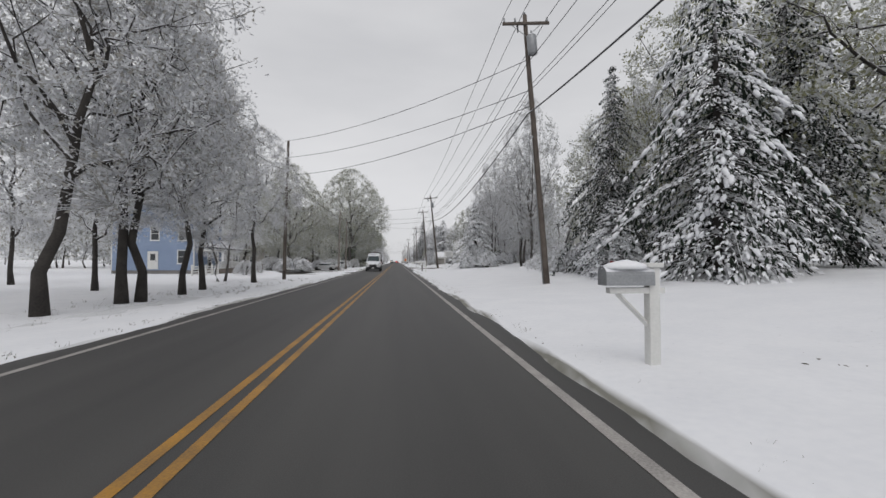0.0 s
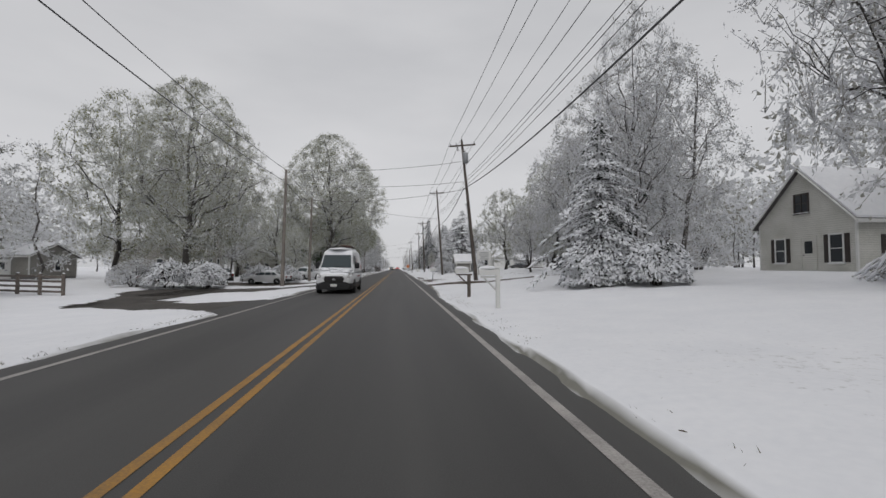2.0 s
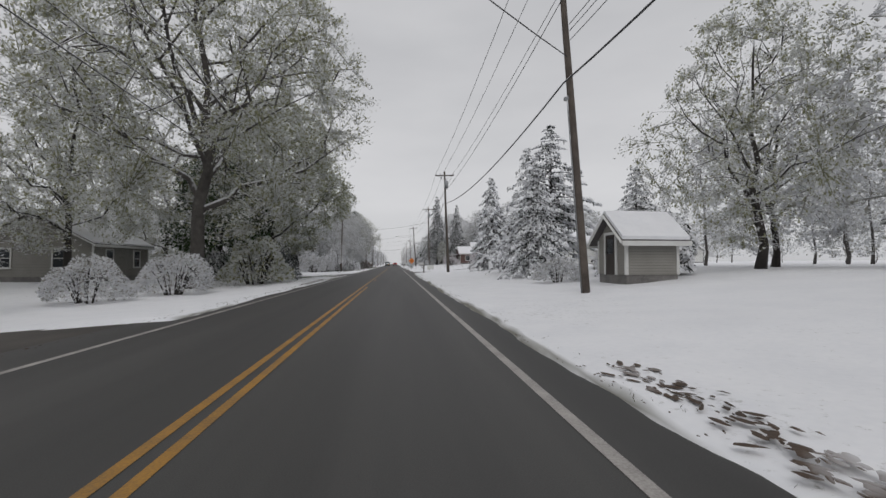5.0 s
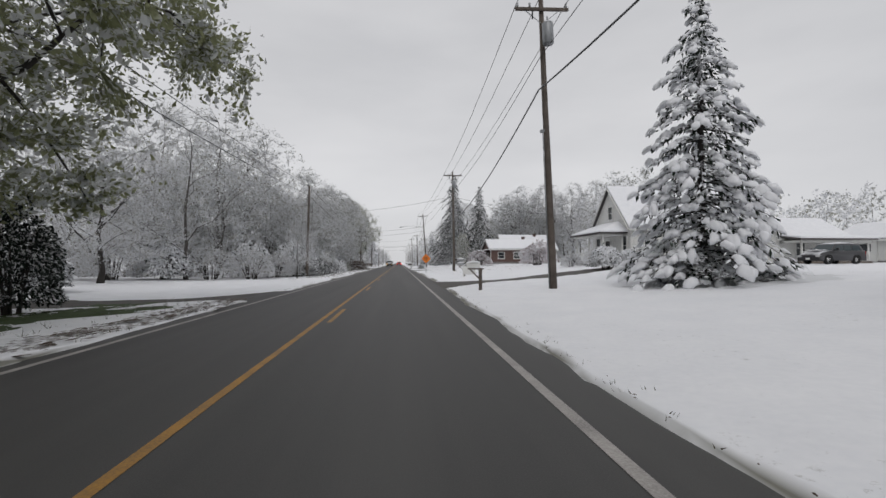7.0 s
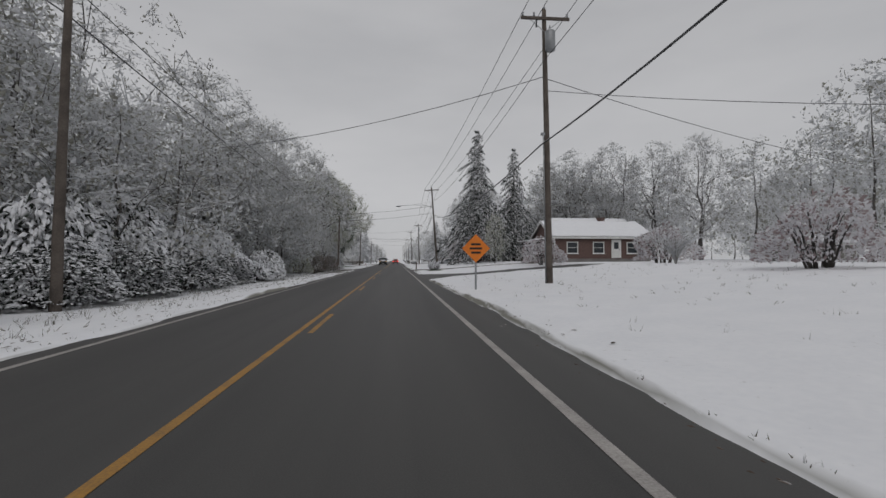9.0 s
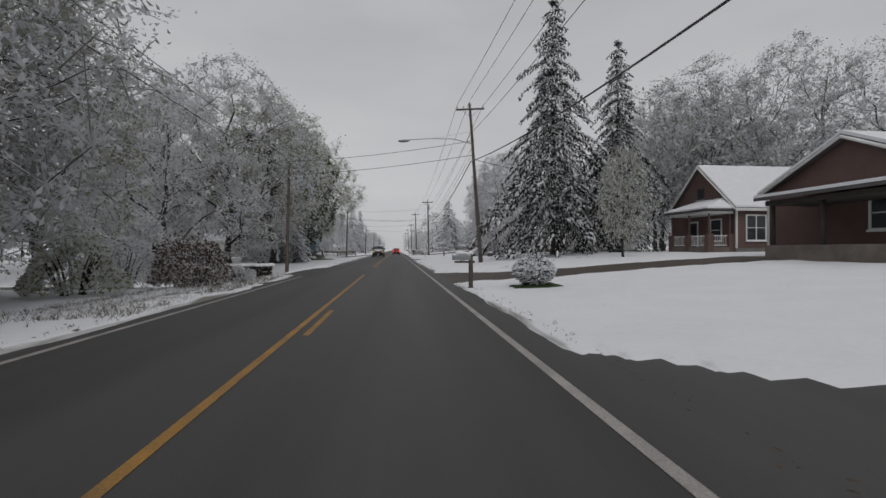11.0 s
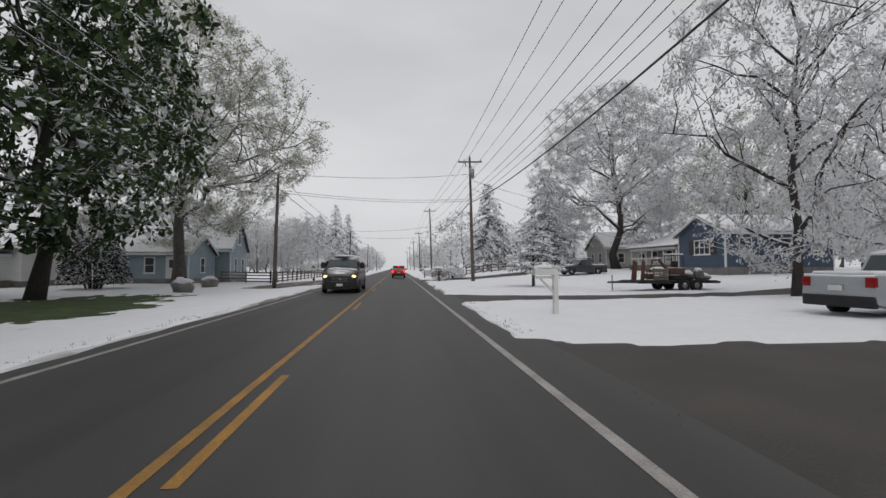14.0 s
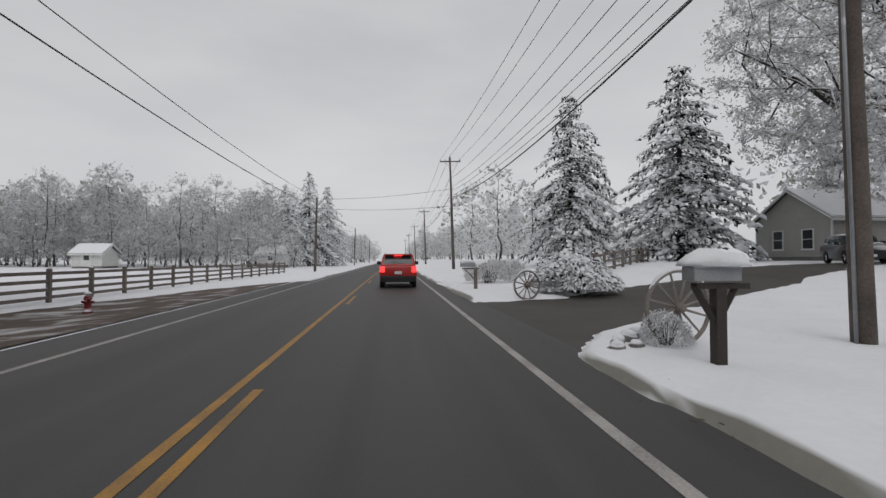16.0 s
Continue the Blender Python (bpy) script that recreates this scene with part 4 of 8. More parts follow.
# shared kinds, each about 10 m high
KINDS = {
    "roadside": [broad(11, 10, 3.0, TWIGS, base=0.2, clear=0.3, lean=0.05, sprays=1000, per=20, size=0.10, slim=0.4, trunk=0.14), broad(14, 10, 3.0, TWIGS, base=0.24, clear=0.32, lean=-0.04, sprays=1000, per=20, size=0.10, slim=0.4, trunk=0.14)],
    "airy": [broad(21, 10, 3.0, TWIGS, BARK_GREY, base=0.16, sprays=760, per=17, size=0.115, slim=0.36, stems=2, limbs=8, trunk=0.12, droop=0.05), broad(23, 10, 3.1, TWIGS, base=0.16, sprays=760, per=17, size=0.115, slim=0.36, trunk=0.13, droop=0.05)],
    "leafy": [broad(31, 10, 3.5, LEAVES, base=0.12, clear=0.2), broad(32, 10, 3.6, LEAVES, base=0.1, clear=0.18)],
    "full": [broad(41, 10, 4.2, TWIGS, base=0.05, clear=0.16, limbs=13, sprays=900, droop=0.5, reach=1.9), broad(42, 10, 4.0, LEAVES, base=0.06, clear=0.16, limbs=13, sprays=900, droop=0.45, reach=1.9)],
    "giant": [broad(43 + k, 25, 9.6, leaf, BARK_GREY if k == 1 else BARK, base=0.12, clear=0.2, limbs=16, twigs=8, trunk=0.46, sprays=3100, per=26, size=0.26 if leaf is LEAVES_OLIVE else 0.19, slim=0.55 if leaf is LEAVES_OLIVE else 0.46, puff=0.2, reach=3.0, thick=0.02) for k, leaf in enumerate((TWIGS, LEAVES, LEAVES_OLIVE))],
    "green": [broad(51, 10, 4.0, LEAVES_GREEN, base=0.09, clear=0.2, droop=0.35, limbs=13, sprays=1350, per=18, size=0.18, slim=0.6, trunk=0.18)],
    "pink": [broad(61, 5, 2.1, BLOSSOM, base=0.12, clear=0.14, trunk=0.07, stems=3, limbs=8, sprays=900, per=16, size=0.10, slim=0.4, puff=0.08, reach=1.0, thick=0.009)],
    "spruce": [conifer_meshes(71, 10, 3.0, 0.7, NEEDLES, 1.0, 0.04, load=0.85, pad=0.9, spray=0.2, across=(-1.1, -0.4, 0.4, 1.1)), conifer_meshes(72, 10, 3.2, 0.8, NEEDLES_SNOW, 1.0, 0.08, load=0.75, pad=0.5, long=1.4, ragged=0.28, spray=0.2, across=(-1.1, -0.4, 0.4, 1.1))],
    "dark_spruce": [conifer_meshes(73, 22, 5.4, 3.6, NEEDLES_DARK, 1.5, 0.05, 0.8, None, 0.23, (-1.7, -0.9, 0.0, 0.9, 1.7), 0.5, 0.54, 1.45, 1.3, 0.42, 1.7)],
    "heavy_spruce": [conifer_meshes(77, 14, 5.0, 1.0, NEEDLES, 1.0, 0.08, 0.85, None, 0.22, (-1.3, -0.5, 0.5, 1.3), 0.62, 0.55, 1.2, 1.3, 0.34, 1.6)],
    "fir": [conifer_meshes(74, 10, 3.5, 0.9, NEEDLES, 1.1, 0.05, 0.5, load=0.8, pad=0.6, spray=0.2, across=(-1.1, -0.4, 0.4, 1.1))],
    "snow_pine": [conifer_meshes(76, 12, 4.0, 1.9, NEEDLES, 0.95, 0.12, 0.22, load=0.95, pad=0.8, spray=0.22, across=(-1.1, -0.4, 0.4, 1.1), ragged=0.3, long=1.2)],
    "pine": [conifer_meshes(75, 5, 2.4, 1.2, NEEDLES_SNOW, 0.9, 0.1, 0.05, BARK_GREY, spray=0.15, across=(-1.1, -0.4, 0.4, 1.1), load=0.6, pad=0.7)],
}
BASE_HEIGHT = {"pink": 5, "dark_spruce": 22, "pine": 5, "giant": 25, "snow_pine": 12, "heavy_spruce": 14}


def plant(kind, x, y, height, label, turn=None, wide=1.0, lean=0.0, v=0, name="tree", group=""):
    variants = KINDS[kind]
    if turn is None:
        turn = (x * 37.7 + y * 53.3) % 360
    cat = "spruce tree" if "spruce" in kind or kind == "fir" else "tree"
    return tree_thing(name, variants[v % len(variants)], label, (x, y, lift(x, y) + 0.02), turn, height / BASE_HEIGHT.get(kind, 10), wide, lean, cat, group)


def bush_meshes(seed, r, h, count, mat, size=0.16, droop=0.5):
    rnd = np.random.RandomState(seed)
    w = rnd.uniform(0, 2 * math.pi, count)
    u = rnd.uniform(0.05, 1.0, count)
    lump = np.array([noise.noise(Vector((math.cos(a) * 1.5, math.sin(a) * 1.5, seed + q * 2))) for a, q in zip(w, u)])
    el = np.arcsin(u)
    rad = (0.75 + 0.25 * rnd.rand(count) ** 0.4) * (1 + 0.4 * lump)
    c = np.stack([np.cos(w) * np.cos(el) * r * rad, np.sin(w) * np.cos(el) * r * rad, np.sin(el) * h * rad + 0.08], 1)
    d = np.stack([np.cos(w), np.sin(w), np.full(count, 0.25)], 1) + rnd.normal(0, 0.4, (count, 3))
    d[:, 2] -= droop * rnd.rand(count)
    d /= np.linalg.norm(d, axis=1)[:, None]
    ln = size * rnd.uniform(0.7, 1.5, count)
    stems = Build()
    for k in range(14):
        a = rnd.uniform(0, 2 * math.pi)
        q = rnd.uniform(0.3, 0.8)
        stems.tube([(0.15 * math.cos(a) * r, 0.15 * math.sin(a) * r, -0.1), (math.cos(a) * r * q * 0.6, math.sin(a) * r * q * 0.6, h * 0.5), (math.cos(a) * r * q, math.sin(a) * r * q, h * 0.85)], [0.03, 0.02, 0.008], 4, False)
    return stems.mesh("stem", BARK, True), mesh_of("foliage", *(blades if mat in (TWIGS, LEAVES, BLOSSOM, BROWN_LEAF) else shards)(c, d, ln, ln * rnd.uniform(0.35, 0.65, count), rnd), mat)


BUSHES = {
    "twiggy": bush_meshes(81, 1.0, 1.0, 4200, TWIGS, 0.075), "droopy": bush_meshes(82, 1.0, 1.0, 3800, NEEDLES_SNOW, 0.115, 1.2),
    "yew": bush_meshes(86, 1.0, 1.0, 3400, NEEDLES_DARK, 0.09, 0.5), "dark": bush_meshes(83, 1.0, 1.0, 3000, NEEDLES, 0.11, 0.5), "leafy": bush_meshes(84, 1.0, 1.0, 3200, LEAVES, 0.1), "brown": bush_meshes(87, 1.0, 1.0, 3000, BROWN_LEAF, 0.085), "pink": bush_meshes(85, 1.0, 1.0, 3200, BLOSSOM, 0.08),
}


def fountain_meshes(seed, count, mat):
    """Long arching shoots from one crown of roots."""
    rnd = random.Random(seed)
    b, fine = Build(), Build()
    for k in range(count):
        w, far, high = rnd.uniform(0, 6.28), rnd.uniform(0.35, 1.15), rnd.uniform(0.6, 1.05)
        c, s = math.cos(w), math.sin(w)
        at = lambda u: Vector((c * far * u * (0.35 + 0.65 * u), s * far * u * (0.35 + 0.65 * u), high * u * (1.9 - u) - 0.05))
        b.tube([at(i / 6) for i in range(7)], [0.016 * (1 - 0.7 * i / 6) for i in range(7)], 4, False)
        for m in range(7):
            u = rnd.uniform(0.35, 1.0)
            p = at(u)
            fine.tube([p, p + Vector((rnd.gauss(c * 0.12, 0.08), rnd.gauss(s * 0.12, 0.08), rnd.gauss(0.02, 0.07)))], [0.008, 0.003], 3, False)
    return b.mesh("stem", mat, True), fine.mesh("foliage", mat)


BUSHES["fountain"] = fountain_meshes(88, 60, TWIGS)


def heap_meshes(seed, count):
    """A tangle of canes bent over in arcs, each with a roll of snow along its back."""
    rnd = random.Random(seed)
    stems, snow = Build(), Build()
    c, d = [], []
    for k in range(count):
        w, q = rnd.uniform(0, 6.28), 0.75 * rnd.random() ** 0.6
        root = Vector((math.cos(w) * q, math.sin(w) * q, -0.05))
        w += rnd.gauss(0, 0.9)
        far, high = rnd.uniform(0.35, 1.0), rnd.uniform(0.15, 0.95) * (1.1 - 0.6 * q)
        bend = rnd.gauss(0, 0.18)
        run, side = Vector((math.cos(w), math.sin(w), 0)), Vector((-math.sin(w), math.cos(w), 0))
        at = lambda u: root + run * far * u + side * bend * u * u + Vector((0, 0, high * (1 - (1.6 * u - 0.8) ** 2 / 0.64) if u < 0.5 else high * (1 - 1.5 * (u - 0.5) ** 2 / 0.25 * 0.5)))
        line = [at(i / 8) for i in range(9)]
        stems.tube(line, [0.012 - 0.001 * i for i in range(9)], 4, False)
        fat = rnd.uniform(0.010, 0.022)
        snow.tube([p + Vector((rnd.gauss(0, 0.012), rnd.gauss(0, 0.012), 0.018)) for p in line[2:]], [fat * rnd.uniform(0.25, 1.5) for _ in line[2:]], 5, True)
        for m in range(30):
            p = at(rnd.uniform(0.25, 1.0))
            c.append(p + Vector((rnd.gauss(0, 0.05), rnd.gauss(0, 0.05), -abs(rnd.gauss(0, 0.05)))))
            d.append((rnd.gauss(0, 0.6), rnd.gauss(0, 0.6), -0.5 - rnd.random()))
    c, d = np.array(c), np.array(d)
    d /= np.linalg.norm(d, axis=1)[:, None]
    r2 = np.random.RandomState(seed)
    ln = 0.06 * r2.uniform(0.6, 1.5, len(c))
    return stems.mesh("stem", BARK, True), mesh_of("foliage", *blades(c, d, ln, ln * r2.uniform(0.3, 0.6, len(c)), r2), TWIGS), snow.mesh("snow_load", SNOW_PAD, True)


BUSHES["heap"] = heap_meshes(91, 190)


def bush(kind, x, y, r, h, label, turn=None, name="bush"):
    t = thing(name, label, "bush", (x, y, lift(x, y) + 0.02), (x * 91.7 + y * 31.1) % 360 if turn is None else turn)
    t.scale = (r, r, h)
    for n, me in zip(("stem", "foliage", "snow_load"), BUSHES[kind]):
        part(n, me, None, t)["kind"] = "stuff"
    return t


STOCK = []
for k in range(5):
    tb, sp = framework(900 + k, 10, 3.1 + 0.25 * k, 0.06, 0.16, 9, 0.12, twigs=3)
    STOCK.append((tb, [crown_arrays(tb, sp, 950 + k, 210, 4, 0.44, 0.5, 10, 0.2, 0.22, 2.4, 0.0), crown_arrays(tb, sp, 970 + k, 290, 10, 0.2, 0.48, 10, 0.3, 0.17, 2.4, 0.016), crown_arrays(tb, sp, 990 + k, 460, 13, 0.12, 0.45, 10, 0.25, 0.12, 2.4, 0.012)]))


def thicket(name, label, places, seed, lean_stock=False):
    """Many trees that nobody could count, as one mesh."""
    rnd = random.Random(seed)
    pts, tris, n = [], [], 0
    wood = Build()
    for x, y, h in places:
        tubes, arrays = rnd.choice(STOCK)
        w = rnd.uniform(0, 6.28)
        cs, sn, k = math.cos(w), math.sin(w), h / 10
        wide = rnd.uniform(0.85, 1.25)
        move = lambda p: (x + (p[0] * cs - p[1] * sn) * k * wide, y + (p[0] * sn + p[1] * cs) * k * wide, lift(x, y) + p[2] * k)
        for q, rad, lv in tubes:
            if lv <= (0 if lean_stock else 1):
                wood.tube([move(p) for p in q], [max(r * k, 0.02) for r in rad], 4 if lv == 0 else 3, False)
        p, t = arrays[0 if lean_stock and not (abs(x) < 46 and y < 272) else 2 if h > 14 and not lean_stock and y < 300 else 1]
        p = np.stack([x + (p[:, 0] * cs - p[:, 1] * sn) * k * wide, y + (p[:, 0] * sn + p[:, 1] * cs) * k * wide, lift(x, y) + p[:, 2] * k], 1)
        pts.append(p)
        tris.append(t + n)
        n += len(p)
    e = thing(name, label, "woods", kind="stuff")
    part("stems", wood.mesh("stems", BARK_GREY, True), None, e)
    part("foliage", mesh_of("foliage", np.concatenate(pts), np.concatenate(tris), FAR_WOOD), None, e)
    return e

# ---- utility poles and wires ----
def utility_pole(x, y, height, label, arm=True, can=True, pale=False, lean=(0.0, 0.0), turn=0.0, lamp=False, riser=True):
    z = lift(x, y)
    t = thing("utility_pole", label, "utility pole", (x, y, z), turn, "utility poles")
    t.rotation_euler = (radians(lean[1]), radians(lean[0]), radians(turn))
    wood = PALE_WOOD if pale else POLE_WOOD
    n = 9
    pts = [(0.02 * noise.noise(Vector((k * 0.7, x, y))), 0.02 * noise.noise(Vector((k * 0.7, y, x))), -0.4 + (height + 0.4) * k / (n - 1)) for k in range(n)]
    part("pole", Build().tube(pts, [0.175 - 0.07 * k / (n - 1) for k in range(n)], 12), wood, t, "", True)
    if riser:
        part("riser_conduit", Build().tube([(-0.19, -0.05, 0.0), (-0.17, -0.05, height * 0.55)], 0.03, 6), GREY_METAL, t, "", True)
    if arm:
        arm_ob = part("crossarm", Build().box(-1.2, -0.19, height - 0.55, 1.2, -0.08, height - 0.42), wood, t, "", False, 0.01)
        for s in (-1, 1):
            part("arm_brace", Build().tube([(s * 0.75, -0.13, height - 0.55), (0, -0.11, height - 1.15)], 0.016, 5), GREY_METAL, t)
        for px in (-1.1, -0.55, 1.1):
            part("insulator", Build().tube([(px, -0.13, height - 0.42), (px, -0.13, height - 0.36), (px, -0.13, height - 0.30), (px, -0.13, height - 0.22)], [0.02, 0.06, 0.035, 0.055], 8), GREY_METAL, t, "", True)
        part("insulator", Build().tube([(0, 0, height), (0, 0, height + 0.1), (0, 0, height + 0.18)], [0.03, 0.07, 0.03], 8), GREY_METAL, t, "", True)
    if can:
        part("transformer", Build().tube([(0.12, -0.42, height - 2.2), (0.12, -0.42, height - 2.15), (0.12, -0.42, height - 1.28), (0.12, -0.42, height - 1.2)], [0.2, 0.24, 0.24, 0.16], 14), GREY_METAL, t, "grey metal transformer can", True)
        part("bushing", Build().tube([(0.12, -0.42, height - 1.2), (0.12, -0.42, height - 0.95)], [0.05, 0.03], 8), GREY_METAL, t, "", True)
        part("fuse_cutout", Build().tube([(-0.45, -0.2, height - 0.6), (-0.5, -0.28, height - 1.0)], 0.035, 6), BLACK_PLASTIC, t)
    part("cable_bracket", Build().box(-0.26, -0.08, height * 0.54, 0.0, 0.08, height * 0.54 + 0.12), GREY_METAL, t)
    if lamp:
        z0 = height - 3.1
        part("lamp_arm", Build().tube([(0, -0.1, z0 - 0.3), (-1.6, -0.1, z0 + 0.2), (-3.6, -0.1, z0 + 0.32), (-5.3, -0.1, z0 + 0.3)], [0.04, 0.038, 0.032, 0.028], 8), GREY_METAL, t, "", True)
        part("lamp_arm_stay", Build().tube([(0, -0.1, z0 + 0.75), (-3.2, -0.1, z0 + 0.34)], 0.012, 5), GREY_METAL, t)
        part("lamp_head", Build().blob((-5.75, -0.1, z0 + 0.24), (0.5, 0.19, 0.13), 3, 0.05, 6, 12), GREY_METAL, t, "grey cobra-head street lamp", True)
    return t


# x, y, height, lean, telephone cable's height
RIGHT_POLES = ((7.2, -26, 13.2, -3.0, 8.4), (7.3, 21.6, 13.6, -4.5, 8.5), (7.1, 78.7, 12.9, -5.8, 8.4), (7.3, 111, 13.9, -4.0, 8.1), (6.75, 151, 12.9, -2.2, 8.8), (7.35, 191.2, 13.3, -0.8, 6.7),
               (7.05, 245.6, 13.5, -4.2, 8.6), (7.4, 309.2, 12.5, -1.5, 7.8), (6.75, 354, 13.0, -2.0, 8.3), (6.8, 400, 12.0, -2.0, 8.2), (6.8, 446, 12.0, -2.0, 8.2), (6.8, 500, 12.0, -2.0, 8.2), (6.8, 560, 12.0, -2.0, 8.2))
for k, (x, y, high, tip, _) in enumerate(RIGHT_POLES):
    utility_pole(x, y, high, "weathered wooden utility pole with crossarm and transformer beside the road" if k in (1, 2, 4, 5, 7) else "weathered wooden utility pole with crossarm beside the road",
                 can=k in (1, 2, 4, 5, 7), lean=(tip, 0), lamp=k == 6)
LEFT_POLES = ((-10.2, -8, 12.5), (-10.2, 41.4, 12.6), (-10.3, 80, 10.6), (-10.7, 94.4, 10.3), (-10.8, 186.0, 10.8), (-10.0, 250.3, 10.0), (-10.4, 303.8, 9.6), (-10.3, 362, 9.6), (-10.3, 420, 9.6), (-10.3, 490, 9.6))
for k, (x, y, h) in enumerate(LEFT_POLES):
    utility_pole(x, y, h, "slim grey wooden utility pole beside the road", arm=False, can=False, pale=k in (2, 3), riser=False, lean=(1.2, 0))


def wire(name, ends, sag, radius, mat, label, sides=5):
    """A hanging line through its supports."""
    b = Build()
    pts = []
    for (a, c) in zip(ends[:-1], ends[1:]):
        a, c = Vector(a), Vector(c)
        n = max(6, min(24, int((c - a).length / 2.5)))
        for k in range(n):
            s = k / n
            p = a.lerp(c, s)
            p.z -= 4 * sag * (c - a).length / 50 * s * (1 - s)
            pts.append(p)
    pts.append(Vector(ends[-1]))
    b.tube(pts, radius, sides, False)
    return tagged(new(name, b.mesh(name, mat, True)), label, "cable", "overhead lines")


def pole_run(dx, below, sag, radius, mat, label, poles=RIGHT_POLES):
    """One line from pole to pole, hung a given way below each top (None: at the telephone cable's bracket)."""
    ends = []
    for x, y, high, tip, tele in poles:
        q = tele if below is None else high - below
        ends.append((x + dx + q * math.sin(radians(tip)), y - 0.13, lift(x, y) + q))
    return wire("overhead_wire", ends, sag, radius, mat, label)


for dx, below in ((-1.1, 0.2), (1.1, 0.2), (0.0, -0.2)):
    pole_run(dx, below, 0.6, 0.016, CABLE, "thin black power line between utility poles")
pole_run(-0.15, 2.6, 0.8, 0.016, CABLE, "thin black neutral line between utility poles")
for below, first, last in ((3.5, 0, 4), (3.75, 0, 4), (4.1, 1, 4), (3.4, 6, 11), (3.9, 6, 11), (4.4, 6, 9)):
    pole_run(0.1, below, 0.8, 0.014, CABLE, "thin black service line between utility poles", RIGHT_POLES[first:last])
pole_run(-0.3, None, 1.25, 0.036, CABLE_SNOW, "thick snow-lined telephone cable between utility poles")
for dz, r in ((-0.25, 0.022), (-1.35, 0.03)):
    wire("overhead_wire", [(x + 0.12, y, h + dz - (1.8 if h > 12 else 0)) for x, y, h in LEFT_POLES], 0.7, r, CABLE_SNOW, "snow-lined cable between poles")
# lines that cross the road to the other row of poles or to houses
for a, c, sag in (((6.2, 78.7, 11.2), (-10.3, 80, 10.3), 1.3), ((6.2, 78.7, 9.3), (-10.3, 80, 9.0), 1.2), ((6.2, 78.7, 8.6), (-10.6, 94.4, 9.7), 1.2),
                  ((6.5, 21.6, 11.6), (-10.2, 41.4, 12.3), 1.3), ((6.5, 21.6, 10.0), (-10.2, 41.4, 10.8), 1.2), ((6.5, 21.6, 9.2), (-10.2, 41.4, 9.2), 1.5),
                  ((7.2, 191.2, 10.3), (-12, 202, 9.0), 1.2), ((7.2, 191.2, 9.6), (33, 178, 6.0), 1.2), ((7.2, 191.2, 10.2), (60, 204, 8.0), 1.4),
                  ((6.4, 245.6, 10.6), (-9.9, 250.3, 9.4), 0.8), ((6.4, 245.6, 9.4), (-9.9, 250.3, 8.2), 0.8), ((6.4, 245.6, 9.0), (24, 240, 5.2), 1.0),
                  ((7.2, 308.4, 10.7), (-10.4, 303.8, 9.4), 1.2), ((7.2, 308.4, 8.2), (-10.4, 303.8, 8.0), 1.2), ((7.2, 308.4, 8.0), (-10.4, 303.8, 7.8), 1.2),
                  ((7.2, 308.4, 10.0), (30, 306, 5.0), 1.2), ((7.2, 308.4, 9.2), (36, 326, 5.0), 1.2), ((6.7, 111, 9.4), (-10.6, 94.4, 9.9), 1.0),
                  ((6.7, 354, 9.6), (-10.3, 362, 9.2), 1.0), ((6.7, 354, 7.6), (-10.3, 362, 8.0), 1.0), ((-10.2, 41.4, 8.4), (-24, 56, 5.4), 1.0),
                  ((-10.4, 303.8, 6.0), (-60, 330, 5.0), 1.2)):
    wire("service_drop", [a, c], sag, 0.02, CABLE_SNOW if sag > 1.1 else CABLE, "thin cable hanging across the road")

# ---- what grows along the road ----
SNOWY = "deciduous tree with dark trunk and snow-laden twigs"
LEAFY = "tree with olive spring leaves under fresh snow"
PINES = "dark green spruce with snow-laden boughs"
for k, (x, y, h, ln) in enumerate(((-10.6, 14.4, 15, 3), (-10.8, 18.6, 15, 7), (-10.4, 19.2, 14, -3), (-10.9, 23.8, 12.5, 2), (-11.3, 27.2, 12, -3), (-11.2, 36.2, 12.5, 3))):
    plant("roadside", x, y, h, "leaning roadside tree with dark trunk and snowy twigs", v=k, lean=ln, group="roadside trees")
for x, y, h, k in ((-15, 40, 9, 0), (-17, 27, 12, 1), (-21, 20, 13, 0), (-26, 33, 13, 1), (-19, 9, 13, 0)):
    plant("airy", x, y, h, SNOWY, v=k)
plant("giant", -19.1, 81.3, 19, LEAFY, v=1, wide=0.9, turn=90)
plant("leafy", -28.5, 87, 20, LEAFY, v=1, wide=0.8)
plant("leafy", -23.5, 92, 17, LEAFY, v=1, wide=0.9)
plant("giant", -13.2, 126, 27.5, "huge spreading oak with grey bark and snowy twigs", v=1, wide=1.0, turn=40)
plant("airy", -31, 119, 17, SNOWY, v=0)
plant("airy", -26, 112, 13, SNOWY, v=1)
plant("leafy", -27, 117, 17, LEAFY, v=1)
plant("leafy", -35, 113, 18, LEAFY, v=0)
plant("leafy", -24, 130, 17, LEAFY, v=0)
plant("leafy", -15.5, 108, 8, LEAFY, v=0)
plant("giant", -13.2, 145.0, 20, "large maple with green-tinged leaves and light snow", v=2, wide=1.08, turn=200)
plant("leafy", -25, 146, 15, LEAFY, v=1)
plant("leafy", -31, 140, 16, LEAFY, v=0)
plant("full", -23, 169, 13, SNOWY, v=0)
plant("green", -17, 140.5, 13, "maple with fresh green leaves and little snow", v=0)
plant("airy", -10.9, 181.5, 6.0, "young sapling with snow-lined twigs", v=1, wide=0.8)
for x, y, h, k, w in ((-17, 256, 22, 0, 1.0), (-14.5, 262, 20, 1, 1.05), (-20.5, 250, 18, 0, 1.0), (-27, 262, 19, 1, 1.0), (-15, 228.5, 13, 1, 0.9), (-13.6, 217, 12, 0, 0.9)):
    plant("full", x, y, h, "tall tree with drooping snow-laden branches", v=k, wide=w)
